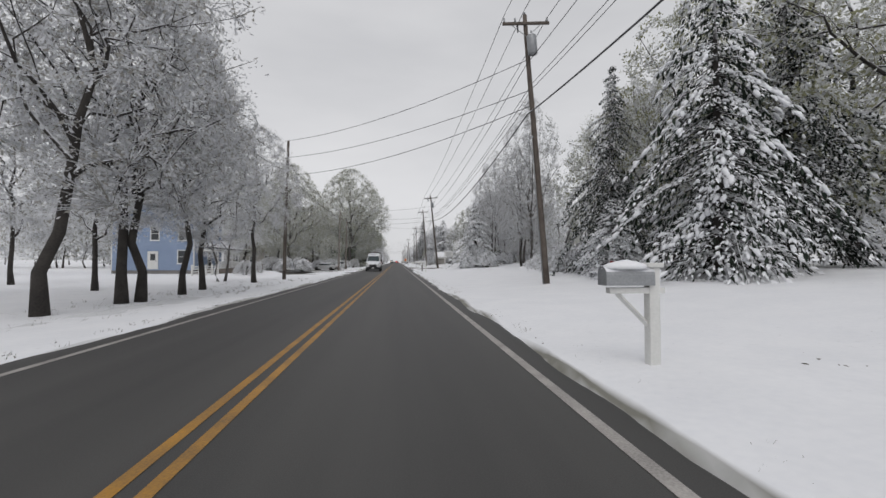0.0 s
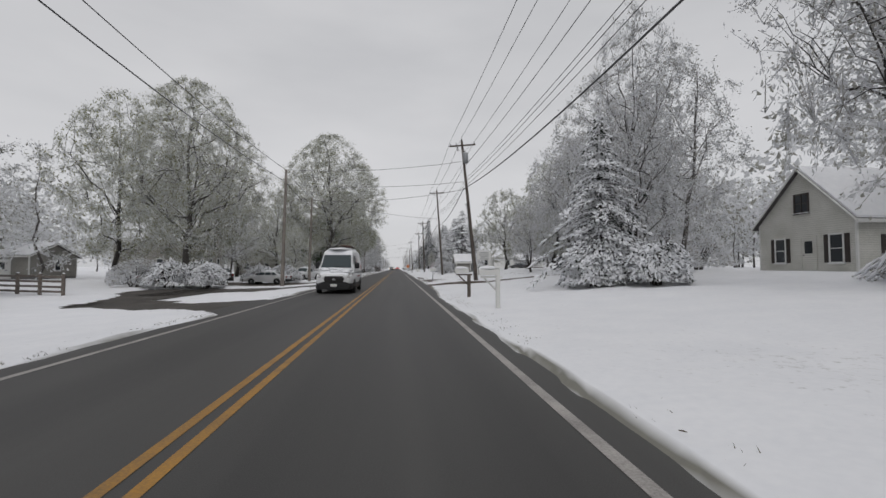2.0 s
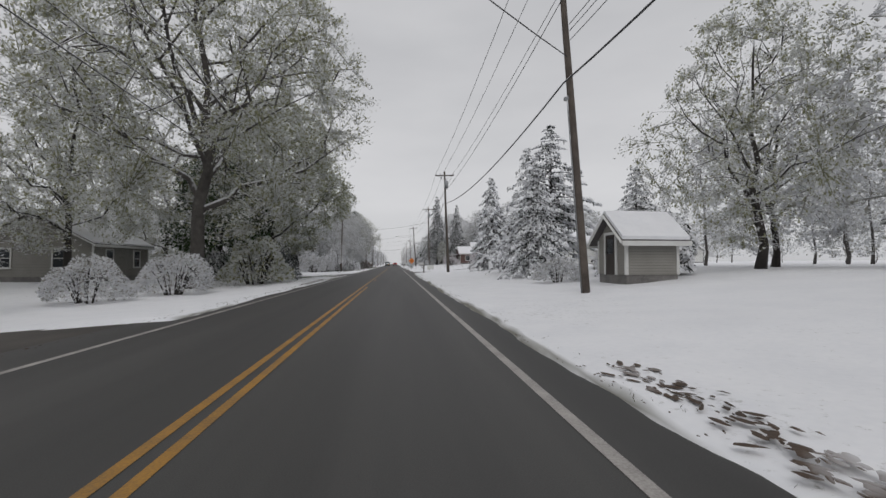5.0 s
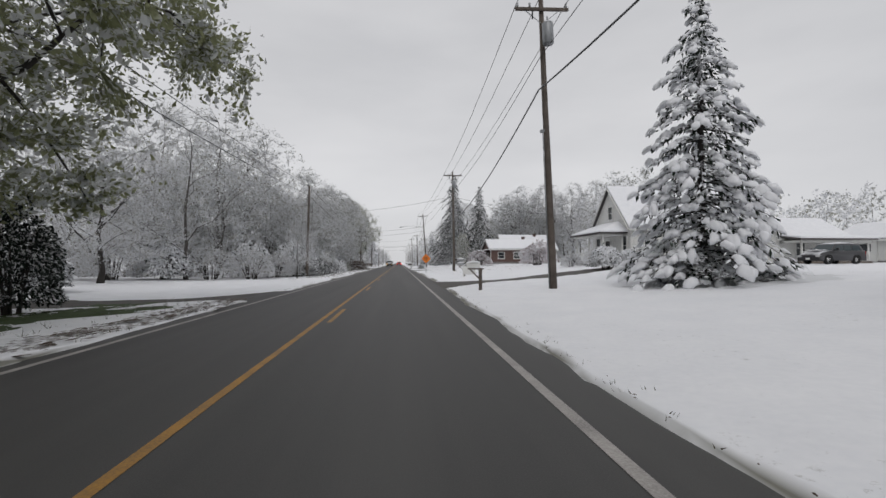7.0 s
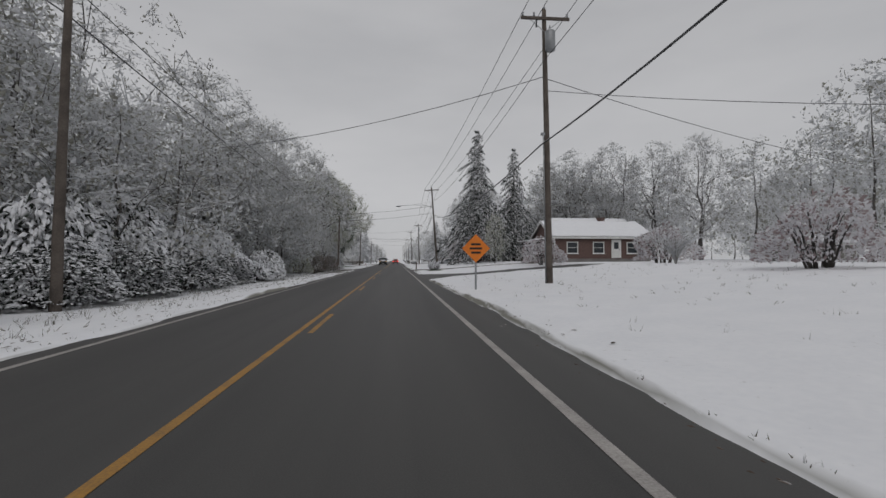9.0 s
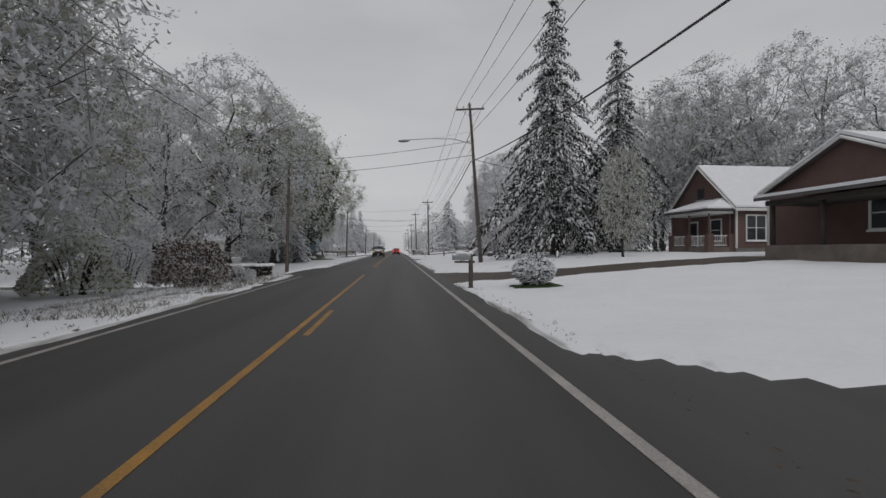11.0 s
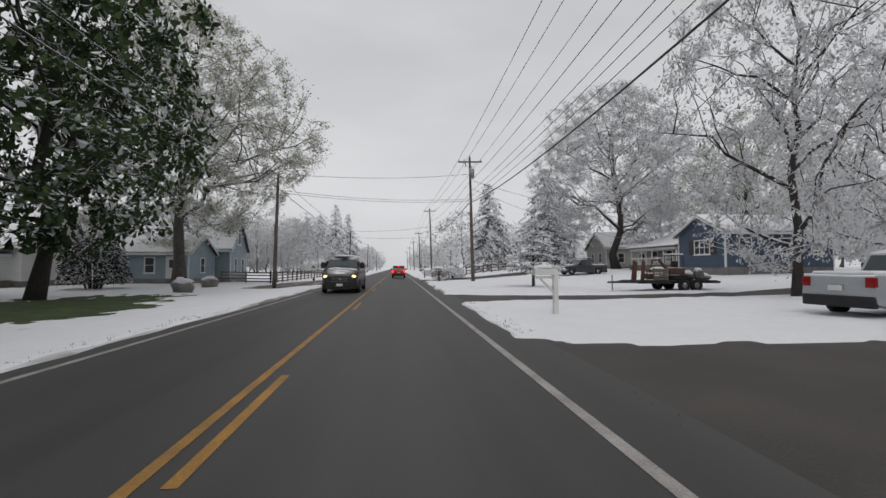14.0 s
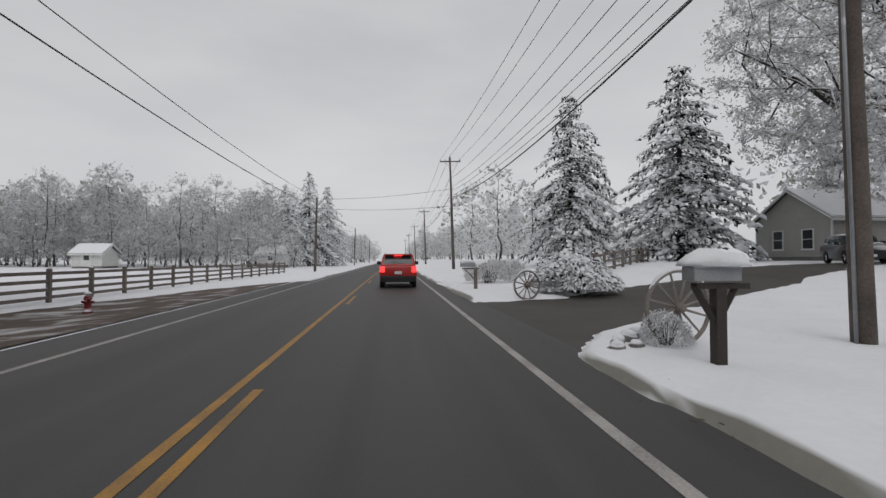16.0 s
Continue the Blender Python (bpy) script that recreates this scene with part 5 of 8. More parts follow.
plant("green", -18.3, 289.5, 24, "tall maple with fresh green leaves and little snow", wide=0.85)
plant("green", -24.0, 282.0, 21, "tall maple with fresh green leaves and little snow", wide=0.9, turn=70)
plant("dark_spruce", -15.5, 271.0, 18, "dark hemlock with snow on drooping boughs", wide=0.9, turn=60)
plant("fir", -13.0, 266.5, 7, "drooping evergreen with snow-laden boughs", wide=1.1)
plant("giant", -19.4, 307, 26, "huge spreading tree with dark trunk and snowy twigs", v=1, wide=1.1, turn=130)
for x, y, h in ((-19, 405, 21), (-16, 412, 19), (-22.5, 398, 17)):
    plant("spruce", x, y, h, "tall distant spruce dusted with snow", v=1, wide=1.0)
# right side
plant("heavy_spruce", 13.6, 17.8, 15, "tall dark spruce, its drooping boughs heaped with snow", wide=0.95, turn=20)
plant("fir", 11.2, 22.5, 4.2, "low drooping evergreen under heavy snow", wide=1.3)
plant("leafy", 18.5, 25, 17, LEAFY, v=0, wide=0.95)
plant("leafy", 22, 16.5, 18, LEAFY, v=1, wide=1.0)
plant("leafy", 27, 24, 19, LEAFY, v=0, wide=1.0)
plant("dark_spruce", 13.8, 27.5, 13.5, "grey-green hemlock dusted with snow", wide=0.85)
plant("dark_spruce", 19.5, 20.5, 17, "dark spruce with snow-tipped boughs behind other trees", wide=1.0)
plant("leafy", 15.2, 30.0, 12, LEAFY, v=1, wide=0.9)
plant("airy", 20.5, 33, 16, SNOWY, v=1)
plant("airy", 23.5, 39, 17, SNOWY, v=0)
plant("leafy", 25.5, 44, 18, LEAFY, v=1, wide=0.9)
plant("leafy", 31, 47, 18, LEAFY, v=0, wide=0.9)
plant("airy", 14.7, 48.3, 19, "tall twin-stemmed tree with snowy limbs and sparse leaves", v=0, wide=0.62, turn=200)
plant("airy", 14.0, 49.6, 15, SNOWY, v=1, wide=0.7)
plant("airy", 14.2, 64, 17, SNOWY, v=1, wide=0.6)
plant("spruce", 10.8, 61.5, 9.0, "broad snow-covered evergreen beside the lawn", v=1, wide=1.15)
plant("full", 13.6, 63.8, 11, SNOWY, v=0, wide=0.8)
plant("airy", 19.5, 68, 16, "bare spreading tree with snow-lined limbs", v=0)
for x, y, h, k in ((16.6, 72.4, 16, 1), (15.4, 77.5, 13, 1), (19.5, 80, 15, 1), (20.2, 86, 15, 1), (22.5, 91, 14, 0), (15.5, 89.5, 9, 1), (20.0, 93.5, 15, 1), (24, 97, 14, 0)):
    plant("leafy" if y == 93.5 else "airy", x, y, h, LEAFY if y == 93.5 else SNOWY, v=k)
plant("full", 19.0, 116, 14.5, LEAFY, v=1, wide=0.95)
plant("full", 24.5, 121, 13, SNOWY, v=0, wide=1.0)
plant("fir", 9.6, 124.0, 8.0, "snow-covered evergreen beside a shed", wide=0.9)
plant("fir", 14.2, 119.5, 6.5, "snow-covered evergreen beside a shed", wide=1.0, turn=50)
plant("spruce", 12.3, 135, 11.5, PINES, v=1)
plant("spruce", 10.6, 126.5, 6.5, PINES, v=0)
plant("spruce", 11.8, 148.3, 11.4, "tall conical spruce with thick snow on dark boughs", v=0, wide=0.95, turn=75)
plant("snow_pine", 13.6, 132.4, 13.0, "tall pine with clumps of snow over a bare base", wide=1.0)
plant("dark_spruce", 14.4, 248.3, 24, "very tall dark spruce with drooping snow-tipped boughs", wide=0.95)
plant("dark_spruce", 21.5, 250, 21, "very tall dark spruce with drooping snow-tipped boughs", wide=0.88, turn=140)
for x, y, h, k in ((35, 255, 22, 1), (40, 250, 22, 0), (32, 257, 20, 1), (45, 244, 21, 1), (48, 236, 20, 0)):
    plant("airy", x, y, h, SNOWY, v=k)
plant("full", 15.0, 236.8, 7.6, "small tree bowed under heavy snow", v=1, wide=0.62)
plant("pink", 13.5, 267.8, 4.9, "ornamental tree with pinkish blossom twigs under snow", wide=1.0)
plant("full", 16.7, 282.4, 17.5, "tall tree with snowy crown and bare trunk", v=0, wide=0.72)
plant("full", 33, 292, 17, "broad tree with snowy crown behind the houses", v=0)
plant("giant", 30, 324, 26, "huge spreading tree with snow-laden crown behind a drive", v=0, wide=1.15, turn=250)
plant("fir", 15.5, 341, 15.5, "broad spruce covered in fresh snow", wide=0.98)
plant("fir", 25.3, 340, 18, "broad spruce covered in fresh snow", wide=1.12, turn=80)
plant("pine", 9.3, 295.5, 4.9, "young open pine with snowy needles and thin trunk", wide=1.0)
plant("spruce", 44, 318, 15, PINES, v=1)
plant("leafy", 38, 310, 18, LEAFY, v=0)

LOW = "low bush bent under snow"
for kind, x, y, r, h in (("droopy", 12.5, 25.5, 1.9, 2.2), ("heap", 12.8, 31.5, 1.9, 1.3), ("heap", 14.4, 36, 2.4, 2.0), ("heap", 17.4, 37.5, 2.5, 2.7), ("heap", 16.4, 41, 2.5, 2.4), ("heap", 19.5, 43, 2.4, 2.4), ("heap", 16.0, 45.5, 2.1, 1.9), ("heap", 17.8, 50.5, 2.2, 2.2), ("twiggy", 24, 77, 3.0, 2.8), ("twiggy", 28.5, 79, 3.0, 3.0), ("twiggy", 21.5, 82, 2.6, 2.4),
                         ("droopy", 9.5, 59.5, 1.4, 1.6), ("droopy", 11.8, 58.0, 1.5, 1.7), ("twiggy", 13.5, 70, 1.3, 1.4), ("twiggy", 14.8, 73.5, 1.5, 1.5), ("droopy", 16.5, 68, 1.4, 1.6),
                         ("droopy", -16.4, 79, 1.8, 2.0), ("droopy", -18.7, 77.5, 1.8, 2.0), ("twiggy", -21.5, 78, 2.0, 2.1), ("dark", -13.2, 93.0, 1.9, 1.9), ("droopy", -15.6, 91.0, 1.7, 1.8), ("twiggy", -13.4, 97.5, 1.3, 1.3),
                         ("dark", -16.5, 139.0, 2.2, 2.4), ("dark", -18.5, 150.0, 2.6, 2.6), ("dark", -20.5, 158.0, 2.6, 2.8), ("twiggy", -13.0, 115, 1.6, 1.8), ("twiggy", -11.6, 119.5, 1.8, 2.0), ("leafy", -10.6, 130, 2.6, 3.2), 
                         ("twiggy", -18.2, 55.5, 1.2, 1.6), ("twiggy", -18.2, 58.6, 1.2, 1.5), ("twiggy", 8.6, 117.5, 1.2, 1.2), ("droopy", 13.6, 116.0, 1.6, 3.0), ("twiggy", 13.4, 119.5, 1.6, 2.0),
                         ("droopy", 16.0, 165.3, 1.3, 1.6), ("droopy", 13.5, 156.8, 1.1, 1.3), ("twiggy", 17.4, 170.0, 1.1, 1.4), ("twiggy", 16.6, 173.8, 1.0, 1.2), ("fountain", 20.0, 200.5, 1.9, 2.4), ("pink", 15.0, 214.5, 2.2, 2.4), ("pink", 17.5, 187.2, 2.2, 2.7), ("pink", 22.5, 206, 2.6, 2.8),
                         # dark yews at y 187-200 stand in for the shaded hollow under overhanging branches
                         ("twiggy", -15.0, 179.5, 2.2, 2.6), ("twiggy", -18.0, 177.0, 2.4, 2.8), ("droopy", -21.5, 175.5, 2.5, 3.0), ("twiggy", -25.5, 174.5, 2.7, 3.2), ("twiggy", -29.5, 174.0, 2.7, 3.0), ("droopy", -33.5, 173.0, 2.7, 3.0), ("twiggy", -38.0, 172.5, 3.0, 3.2), ("twiggy", -13.8, 183.5, 2.0, 2.4), ("droopy", -16.5, 184.5, 2.4, 3.4), ("twiggy", -43.0, 171.0, 3.2, 3.4), ("twiggy", -12.8, 207.5, 2.2, 2.8), ("droopy", -13.5, 215.0, 2.2, 2.8), ("twiggy", -14.0, 220.0, 2.4, 3.0), ("yew", -12.0, 187.5, 2.2, 1.9), ("yew", -12.0, 191.5, 2.4, 2.1), ("yew", -11.6, 196.0, 2.3, 2.0), ("yew", -11.2, 200.5, 2.2, 1.9), ("droopy", -13.4, 189.0, 2.4, 3.8), ("droopy", -13.8, 193.5, 2.6, 4.2), ("droopy", -13.2, 198.5, 2.4, 3.9), ("droopy", -12.4, 202.5, 2.2, 3.4), ("droopy", -10.4, 206.5, 1.7, 2.1), ("twiggy", -13.0, 211.5, 2.0, 2.5),
                         ("brown", -8.3, 228.0, 1.2, 1.8), ("brown", -9.6, 229.8, 1.4, 2.1), ("twiggy", -7.2, 229.4, 0.7, 0.7), ("brown", -7.5, 226.0, 0.8, 0.9), ("leafy", -11.5, 225.5, 1.6, 2.0), ("twiggy", -13, 231, 2.0, 2.2), ("yew", -15.5, 271.5, 3.0, 4.0), ("yew", -14.2, 266.0, 2.4, 2.8), ("droopy", -14.8, 268.6, 2.5, 5.2), ("yew", -17.5, 277, 2.8, 3.0), ("droopy", -16.0, 263, 2.2, 2.6),
                         ("twiggy", 15.6, 262.0, 1.2, 1.4), ("twiggy", 13.8, 271.0, 1.3, 1.6), ("droopy", 6.4, 318.8, 1.5, 1.35), ("twiggy", 4.05, 309.3, 0.38, 0.5), ("twiggy", -22.5, 392, 2.5, 3.0), ("twiggy", 4.9, 326, 1.3, 1.1), ("twiggy", 6.8, 330, 1.2, 1.0)):
    bush(kind, x, y, r, h, {"dark": "dark green yew bush with a little snow", "pink": "pinkish flowering shrub under snow", "leafy": "pale-leaved brush dusted with snow", "brown": "brown dead-leaved brush dusted with snow", "yew": "dark evergreen underbrush, partly standing in for shade under trees", "fountain": "bare shrub of long arching snowy shoots", "heap": "collapsed tangle of brush bowed under heavy snow"}.get(kind, LOW))
bush("yew", -10.1, 134.2, 1.8, 2.7, "clipped dark yew dusted with snow", name="yew")
bush("yew", -12.2, 147.5, 1.4, 3.0, "clipped dark yew dusted with snow", name="yew")
bush("yew", -22.4, 300.5, 2.3, 3.6, "clipped round evergreen dusted with snow", name="yew")
bush("yew", 11.8, 148.3, 2.3, 1.2, "dark bare skirt of a spruce near the ground", name="low_boughs")


def round_bush(x, y, r):
    """A clipped ball on short stems: dark leaves below, many lumps of snow on its upper side."""
    t = thing("round_bush", "clipped round bush heaped with lumps of snow", "bush", (x, y, lift(x, y) + 0.03))
    rnd = np.random.RandomState(12)
    stems = Build()
    for k in range(9):
        a, q = 0.7 * k, rnd.uniform(0.3, 0.7)
        stems.tube([(0.1 * math.cos(a), 0.1 * math.sin(a), -0.1), (math.cos(a) * r * q, math.sin(a) * r * q, r * 0.9)], [0.025, 0.01], 5, False)
    part("stem", stems, BARK, t, "", True)
    n = 3600
    d = rnd.normal(0, 1, (n, 3))
    d /= np.linalg.norm(d, axis=1)[:, None]
    c = d * (r * rnd.uniform(0.78, 1.04, n))[:, None] * (1.15, 1.15, 0.82) + (0, 0, r * 0.88)
    e = d + rnd.normal(0, 0.6, (n, 3))
    e /= np.linalg.norm(e, axis=1)[:, None]
    ln = rnd.uniform(0.05, 0.11, n)
    part("foliage", mesh_of("foliage", *shards(c, e, ln, ln * 0.55, rnd), NEEDLES), None, t)
    d = rnd.normal(0, 1, (1300, 3))
    d /= np.linalg.norm(d, axis=1)[:, None]
    d = d[d[:, 2] > rnd.uniform(-0.45, 0.3, len(d))]
    me = mesh_of("snow_load", *snow_pads(d * r * 1.02 * np.array((1.15, 1.15, 0.82)) + (0, 0, r * 0.88), d * (1, 1, 0.3), rnd.uniform(0.025, 0.055, len(d)), rnd), SNOW_PAD)
    me.polygons.foreach_set("use_smooth", [True] * len(me.polygons))
    part("snow_load", me, None, t)["kind"] = "stuff"
    return t


round_bush(4.6, 223.4, 0.62)

rw = random.Random(5)
def belt(n, x0, x1, y0, y1, h0, h1):
    return [(rw.uniform(x0, x1), rw.uniform(y0, y1), rw.uniform(h0, h1)) for _ in range(n)]


thicket("woods", "snowy woods behind the houses", belt(46, 24, 60, 5, 115, 13, 18), 1, True)
thicket("woods", "snowy woods behind the houses", belt(30, -75, -38, 0, 140, 12, 17), 2, True)
thicket("woods", "thick snowy woods beside the road", belt(36, -42, -15, 172, 226, 12, 17) + belt(20, -20, -11, 190, 226, 9, 13) + belt(7, -30, -20, 188, 208, 19, 23) + belt(9, -15.5, -12.5, 206, 229, 14, 18), 3)
thicket("woods", "snowy woods behind the lawns", belt(14, 26, 60, 95, 134, 11, 15), 24, True)
thicket("woods", "snowy woods behind the lawns", belt(36, 34, 85, 195, 265, 11, 16) + belt(12, 27, 46, 252, 266, 16, 20), 4, True)
thicket("woods", "snowy trees along the far road", belt(26, -44, -15, 372, 440, 5, 9) + belt(34, -130, -45, 370, 470, 14, 20), 5, True)
thicket("woods", "snowy trees along the far road", belt(22, 13, 45, 360, 480, 9, 15) + belt(40, -26, -13, 470, 640, 10, 15) + belt(40, 12, 30, 480, 660, 10, 16), 6, True)
thicket("woods", "snowy woods behind the houses", belt(26, -60, -26, 232, 300, 12, 17) + belt(24, 42, 90, 275, 350, 13, 18), 7, True)
thicket("woods", "thick snowy trees behind a fenced field", belt(34, -90, -22, 376, 420, 13, 18) + belt(30, -88, -20, 378, 396, 8, 11) + belt(26, -95, -24, 384, 420, 15, 19), 9)
thicket("woods", "thick snowy trees beside the far road", belt(10, -40, -27, 128, 165, 8, 12), 8)


# far belts that close the view
thicket("far_woods", "distant snowy tree line", belt(46, -150, -75, -40, 380, 14, 19) + belt(46, 75, 150, -40, 380, 14, 19), 21, True)
thicket("far_woods", "distant snowy tree line", belt(50, -160, -30, 480, 620, 14, 20) + belt(50, 30, 160, 480, 620, 14, 20), 22, True)
# ---- houses ----
class Face:
    """One outer wall of a house: maps (along, out, up) to the house's own axes."""

    def __init__(self, side, x0, x1, y0, y1):
        self.side, self.b = side, (x0, x1, y0, y1)

    def box(self, b, u0, u1, o0, o1, z0, z1):
        x0, x1, y0, y1 = self.b
        s = self.side
        if s == "-y":
            return b.box(u0, y0 - o1, z0, u1, y0 - o0, z1)
        if s == "+y":
            return b.box(u0, y1 + o0, z0, u1, y1 + o1, z1)
        if s == "-x":
            return b.box(x0 - o1, u0, z0, x0 - o0, u1, z1)
        return b.box(x1 + o0, u0, z0, x1 + o1, u1, z1)


def add_window(parent, face, u, z, w=0.9, h=1.4, trim=WHITE_PAINT, shutter=None, cross=True, wide=1):
    win = part("window", face.box(Build(), u - w / 2 - 0.09, u + w / 2 + 0.09, -0.02, 0.012, z - 0.09, z + h + 0.09), trim, parent)
    fr = Build()
    for a, c, d, e in ((u - w / 2 - 0.1, u - w / 2, z - 0.1, z + h + 0.1), (u + w / 2, u + w / 2 + 0.1, z - 0.1, z + h + 0.1), (u - w / 2, u + w / 2, z + h, z + h + 0.1), (u - w / 2, u + w / 2, z - 0.1, z)):
        face.box(fr, a, c, 0.013, 0.07, d, e)
    part("window_frame", fr, trim, win)
    part("pane", face.box(Build(), u - w / 2, u + w / 2, 0.013, 0.03, z, z + h), PANE, win, "dark glass pane")
    mt = Build()
    if cross:
        face.box(mt, u - w / 2, u + w / 2, 0.031, 0.055, z + h * 0.5 - 0.025, z + h * 0.5 + 0.025)
    for k in range(1, wide + (1 if wide > 1 else 0)):
        if wide > 1 and k < wide:
            q = u - w / 2 + w * k / wide
            face.box(mt, q - 0.035, q + 0.035, 0.031, 0.06, z, z + h)
    if mt.v:
        part("muntin", mt, trim, win)
    part("window_sill", face.box(Build(), u - w / 2 - 0.14, u + w / 2 + 0.14, 0.013, 0.13, z - 0.15, z - 0.1), trim, win)
    part("sill_snow", face.box(Build(), u - w / 2 - 0.13, u + w / 2 + 0.13, 0.013, 0.12, z - 0.1, z - 0.055), SNOW_PAD, win, "thin strip of snow")
    if shutter:
        for s in (-1, 1):
            part("shutter", face.box(Build(), *sorted((u + s * (w / 2 + 0.12), u + s * (w / 2 + 0.12 + w * 0.38))), 0.013, 0.05, z - 0.05, z + h + 0.05), shutter, win)
    return win


def add_door(parent, face, u, z, w=0.95, h=2.05, mat=None, trim=WHITE_PAINT):
    d = part("door", face.box(Build(), u - w / 2, u + w / 2, -0.01, 0.04, z, z + h), mat or WHITE_PAINT, parent)
    fr = Build()
    for a, c, e, g in ((u - w / 2 - 0.12, u - w / 2, z, z + h + 0.12), (u + w / 2, u + w / 2 + 0.12, z, z + h + 0.12), (u - w / 2, u + w / 2, z + h, z + h + 0.12)):
        face.box(fr, a, c, -0.01, 0.07, e, g)
    part("door_frame", fr, trim, d)
    part("door_pane", face.box(Build(), u - w * 0.3, u + w * 0.3, 0.041, 0.05, z + h * 0.52, z + h * 0.9), PANE, d)
    part("door_handle", face.box(Build(), u + w * 0.33, u + w * 0.42, 0.041, 0.1, z + 0.95, z + 1.05), CHROME, d)
    return d


def gable_house(label, x0, x1, y0, y1, wall, rise, ridge, siding, base=None, over=0.35, trim=WHITE_PAINT, roof_snow=0.14, hip=0.0, name="house", category="house"):
    """A house on world-aligned walls, with gabled roof and snow on it. Its own axes start at its middle on the ground."""
    cx, cy = (x0 + x1) / 2, (y0 + y1) / 2
    z = base if base is not None else min(lift(x0), lift(x1))
    t = thing(name, label, category, (cx, cy, z))
    a, b = (x1 - x0) / 2, (y1 - y0) / 2
    part("foundation", Build().box(-a + 0.04, -b + 0.04, -0.8, a - 0.04, b - 0.04, 0.32), STONE, t, "grey block foundation")
    w = Build()
    if ridge == "x":
        ol = [(-b, 0.32), (b, 0.32), (b, wall), (0, wall + rise), (-b, wall)]
        w.prism(ol, -a, a)
    else:
        ol = [(-a, 0.32), (a, 0.32), (a, wall), (0, wall + rise), (-a, wall)]
        p = [(x, -b, q) for x, q in ol] + [(x, b, q) for x, q in ol]
        n = 5
        w.add(p, [tuple(range(n)), tuple(reversed(range(n, 2 * n)))] + [(i, i + n, (i + 1) % n + n, (i + 1) % n) for i in range(n)])
    me = w.mesh("wall", siding)
    bm = bmesh.new()
    bm.from_mesh(me)
    bmesh.ops.recalc_face_normals(bm, faces=bm.faces)
    bm.to_mesh(me)
    bm.free()
    part("wall", me, None, t)
    half, run = (b, a) if ridge == "x" else (a, b)
    k = rise / half
    e = half + over
    for nm, mat, lo, hi, grow_ in (("roof", ROOF, 0.02, 0.16, 0.0), ("roof_snow", SNOW_PAD, 0.165, 0.165 + roof_snow, -0.03)):
        for s in (-1, 1):
            rb = Build()
            r0, r1 = -run - over - grow_, run + over + grow_
            ee = e + grow_
            n = 10
            sec = []
            for i in range(n + 1):
                u = r0 + (r1 - r0) * i / n
                wob = 0.0 if nm == "roof" else 0.035 * noise.noise(Vector((u * 0.8, s * 3 + x0, y0)))
                sec.append([(u, s * ee, wall - k * (ee - half) + lo), (u, 0.0 + s * 0.001, wall + rise + lo), (u, 0.0 + s * 0.001, wall + rise + hi + wob), (u, s * (ee + wob), wall - k * (ee - half) + hi + wob)])
            for i, q in enumerate(sec):
                for u, v, zz in q:
                    rb.v.append((u, v, zz) if ridge == "x" else (v, u, zz))
            for i in range(n):
                for j in range(4):
                    rb.f.append((i * 4 + j, i * 4 + (j + 1) % 4, i * 4 + 4 + (j + 1) % 4, i * 4 + 4 + j))
            rb.f += [(0, 1, 2, 3), (n * 4, n * 4 + 1, n * 4 + 2, n * 4 + 3)]
            part(nm, rb, mat, t, "thick snow on the roof" if nm == "roof_snow" else "", nm == "roof_snow" and False)
    # trim boards
    for sx in (-1, 1):
        for sy in (-1, 1):
            part("corner_board", Build().box(*sorted((sx * (a + 0.02), sx * (a - 0.1)))[:1], *sorted((sy * (b + 0.02), sy * (b - 0.1)))[:1], 0.32,
                                            sorted((sx * (a + 0.02), sx * (a - 0.1)))[1], sorted((sy * (b + 0.02), sy * (b - 0.1)))[1], wall - 0.02), trim, t)
    if ridge == "x":
        for s in (-1, 1):
            part("fascia", Build().box(-a - over, *sorted((s * (e + 0.005), s * (e + 0.045)))[:1], wall - k * over - 0.08, a + over, sorted((s * (e + 0.005), s * (e + 0.045)))[1], wall - k * over + 0.13), trim, t)
    else:
        for s in (-1, 1):
            part("fascia", Build().box(sorted((s * (e + 0.005), s * (e + 0.045)))[0], -b - over, wall - k * over - 0.08, sorted((s * (e + 0.005), s * (e + 0.045)))[1], b + over, wall - k * over + 0.13), trim, t)
    # gable rakes
    for s in (-1, 1):
        for q in (-1, 1):
            pts = [(s * (run + over + 0.01), q * e, wall - k * over + 0.04), (s * (run + over + 0.01), 0, wall + rise + 0.05)]
            if ridge == "y":
                pts = [(v, u, zz) for u, v, zz in pts]
            part("rake_board", Build().tube(pts, 0.07, 4), trim, t)
    t["half"] = (a, b)
    return t, (lambda side: Face(side, -a, a, -b, b))


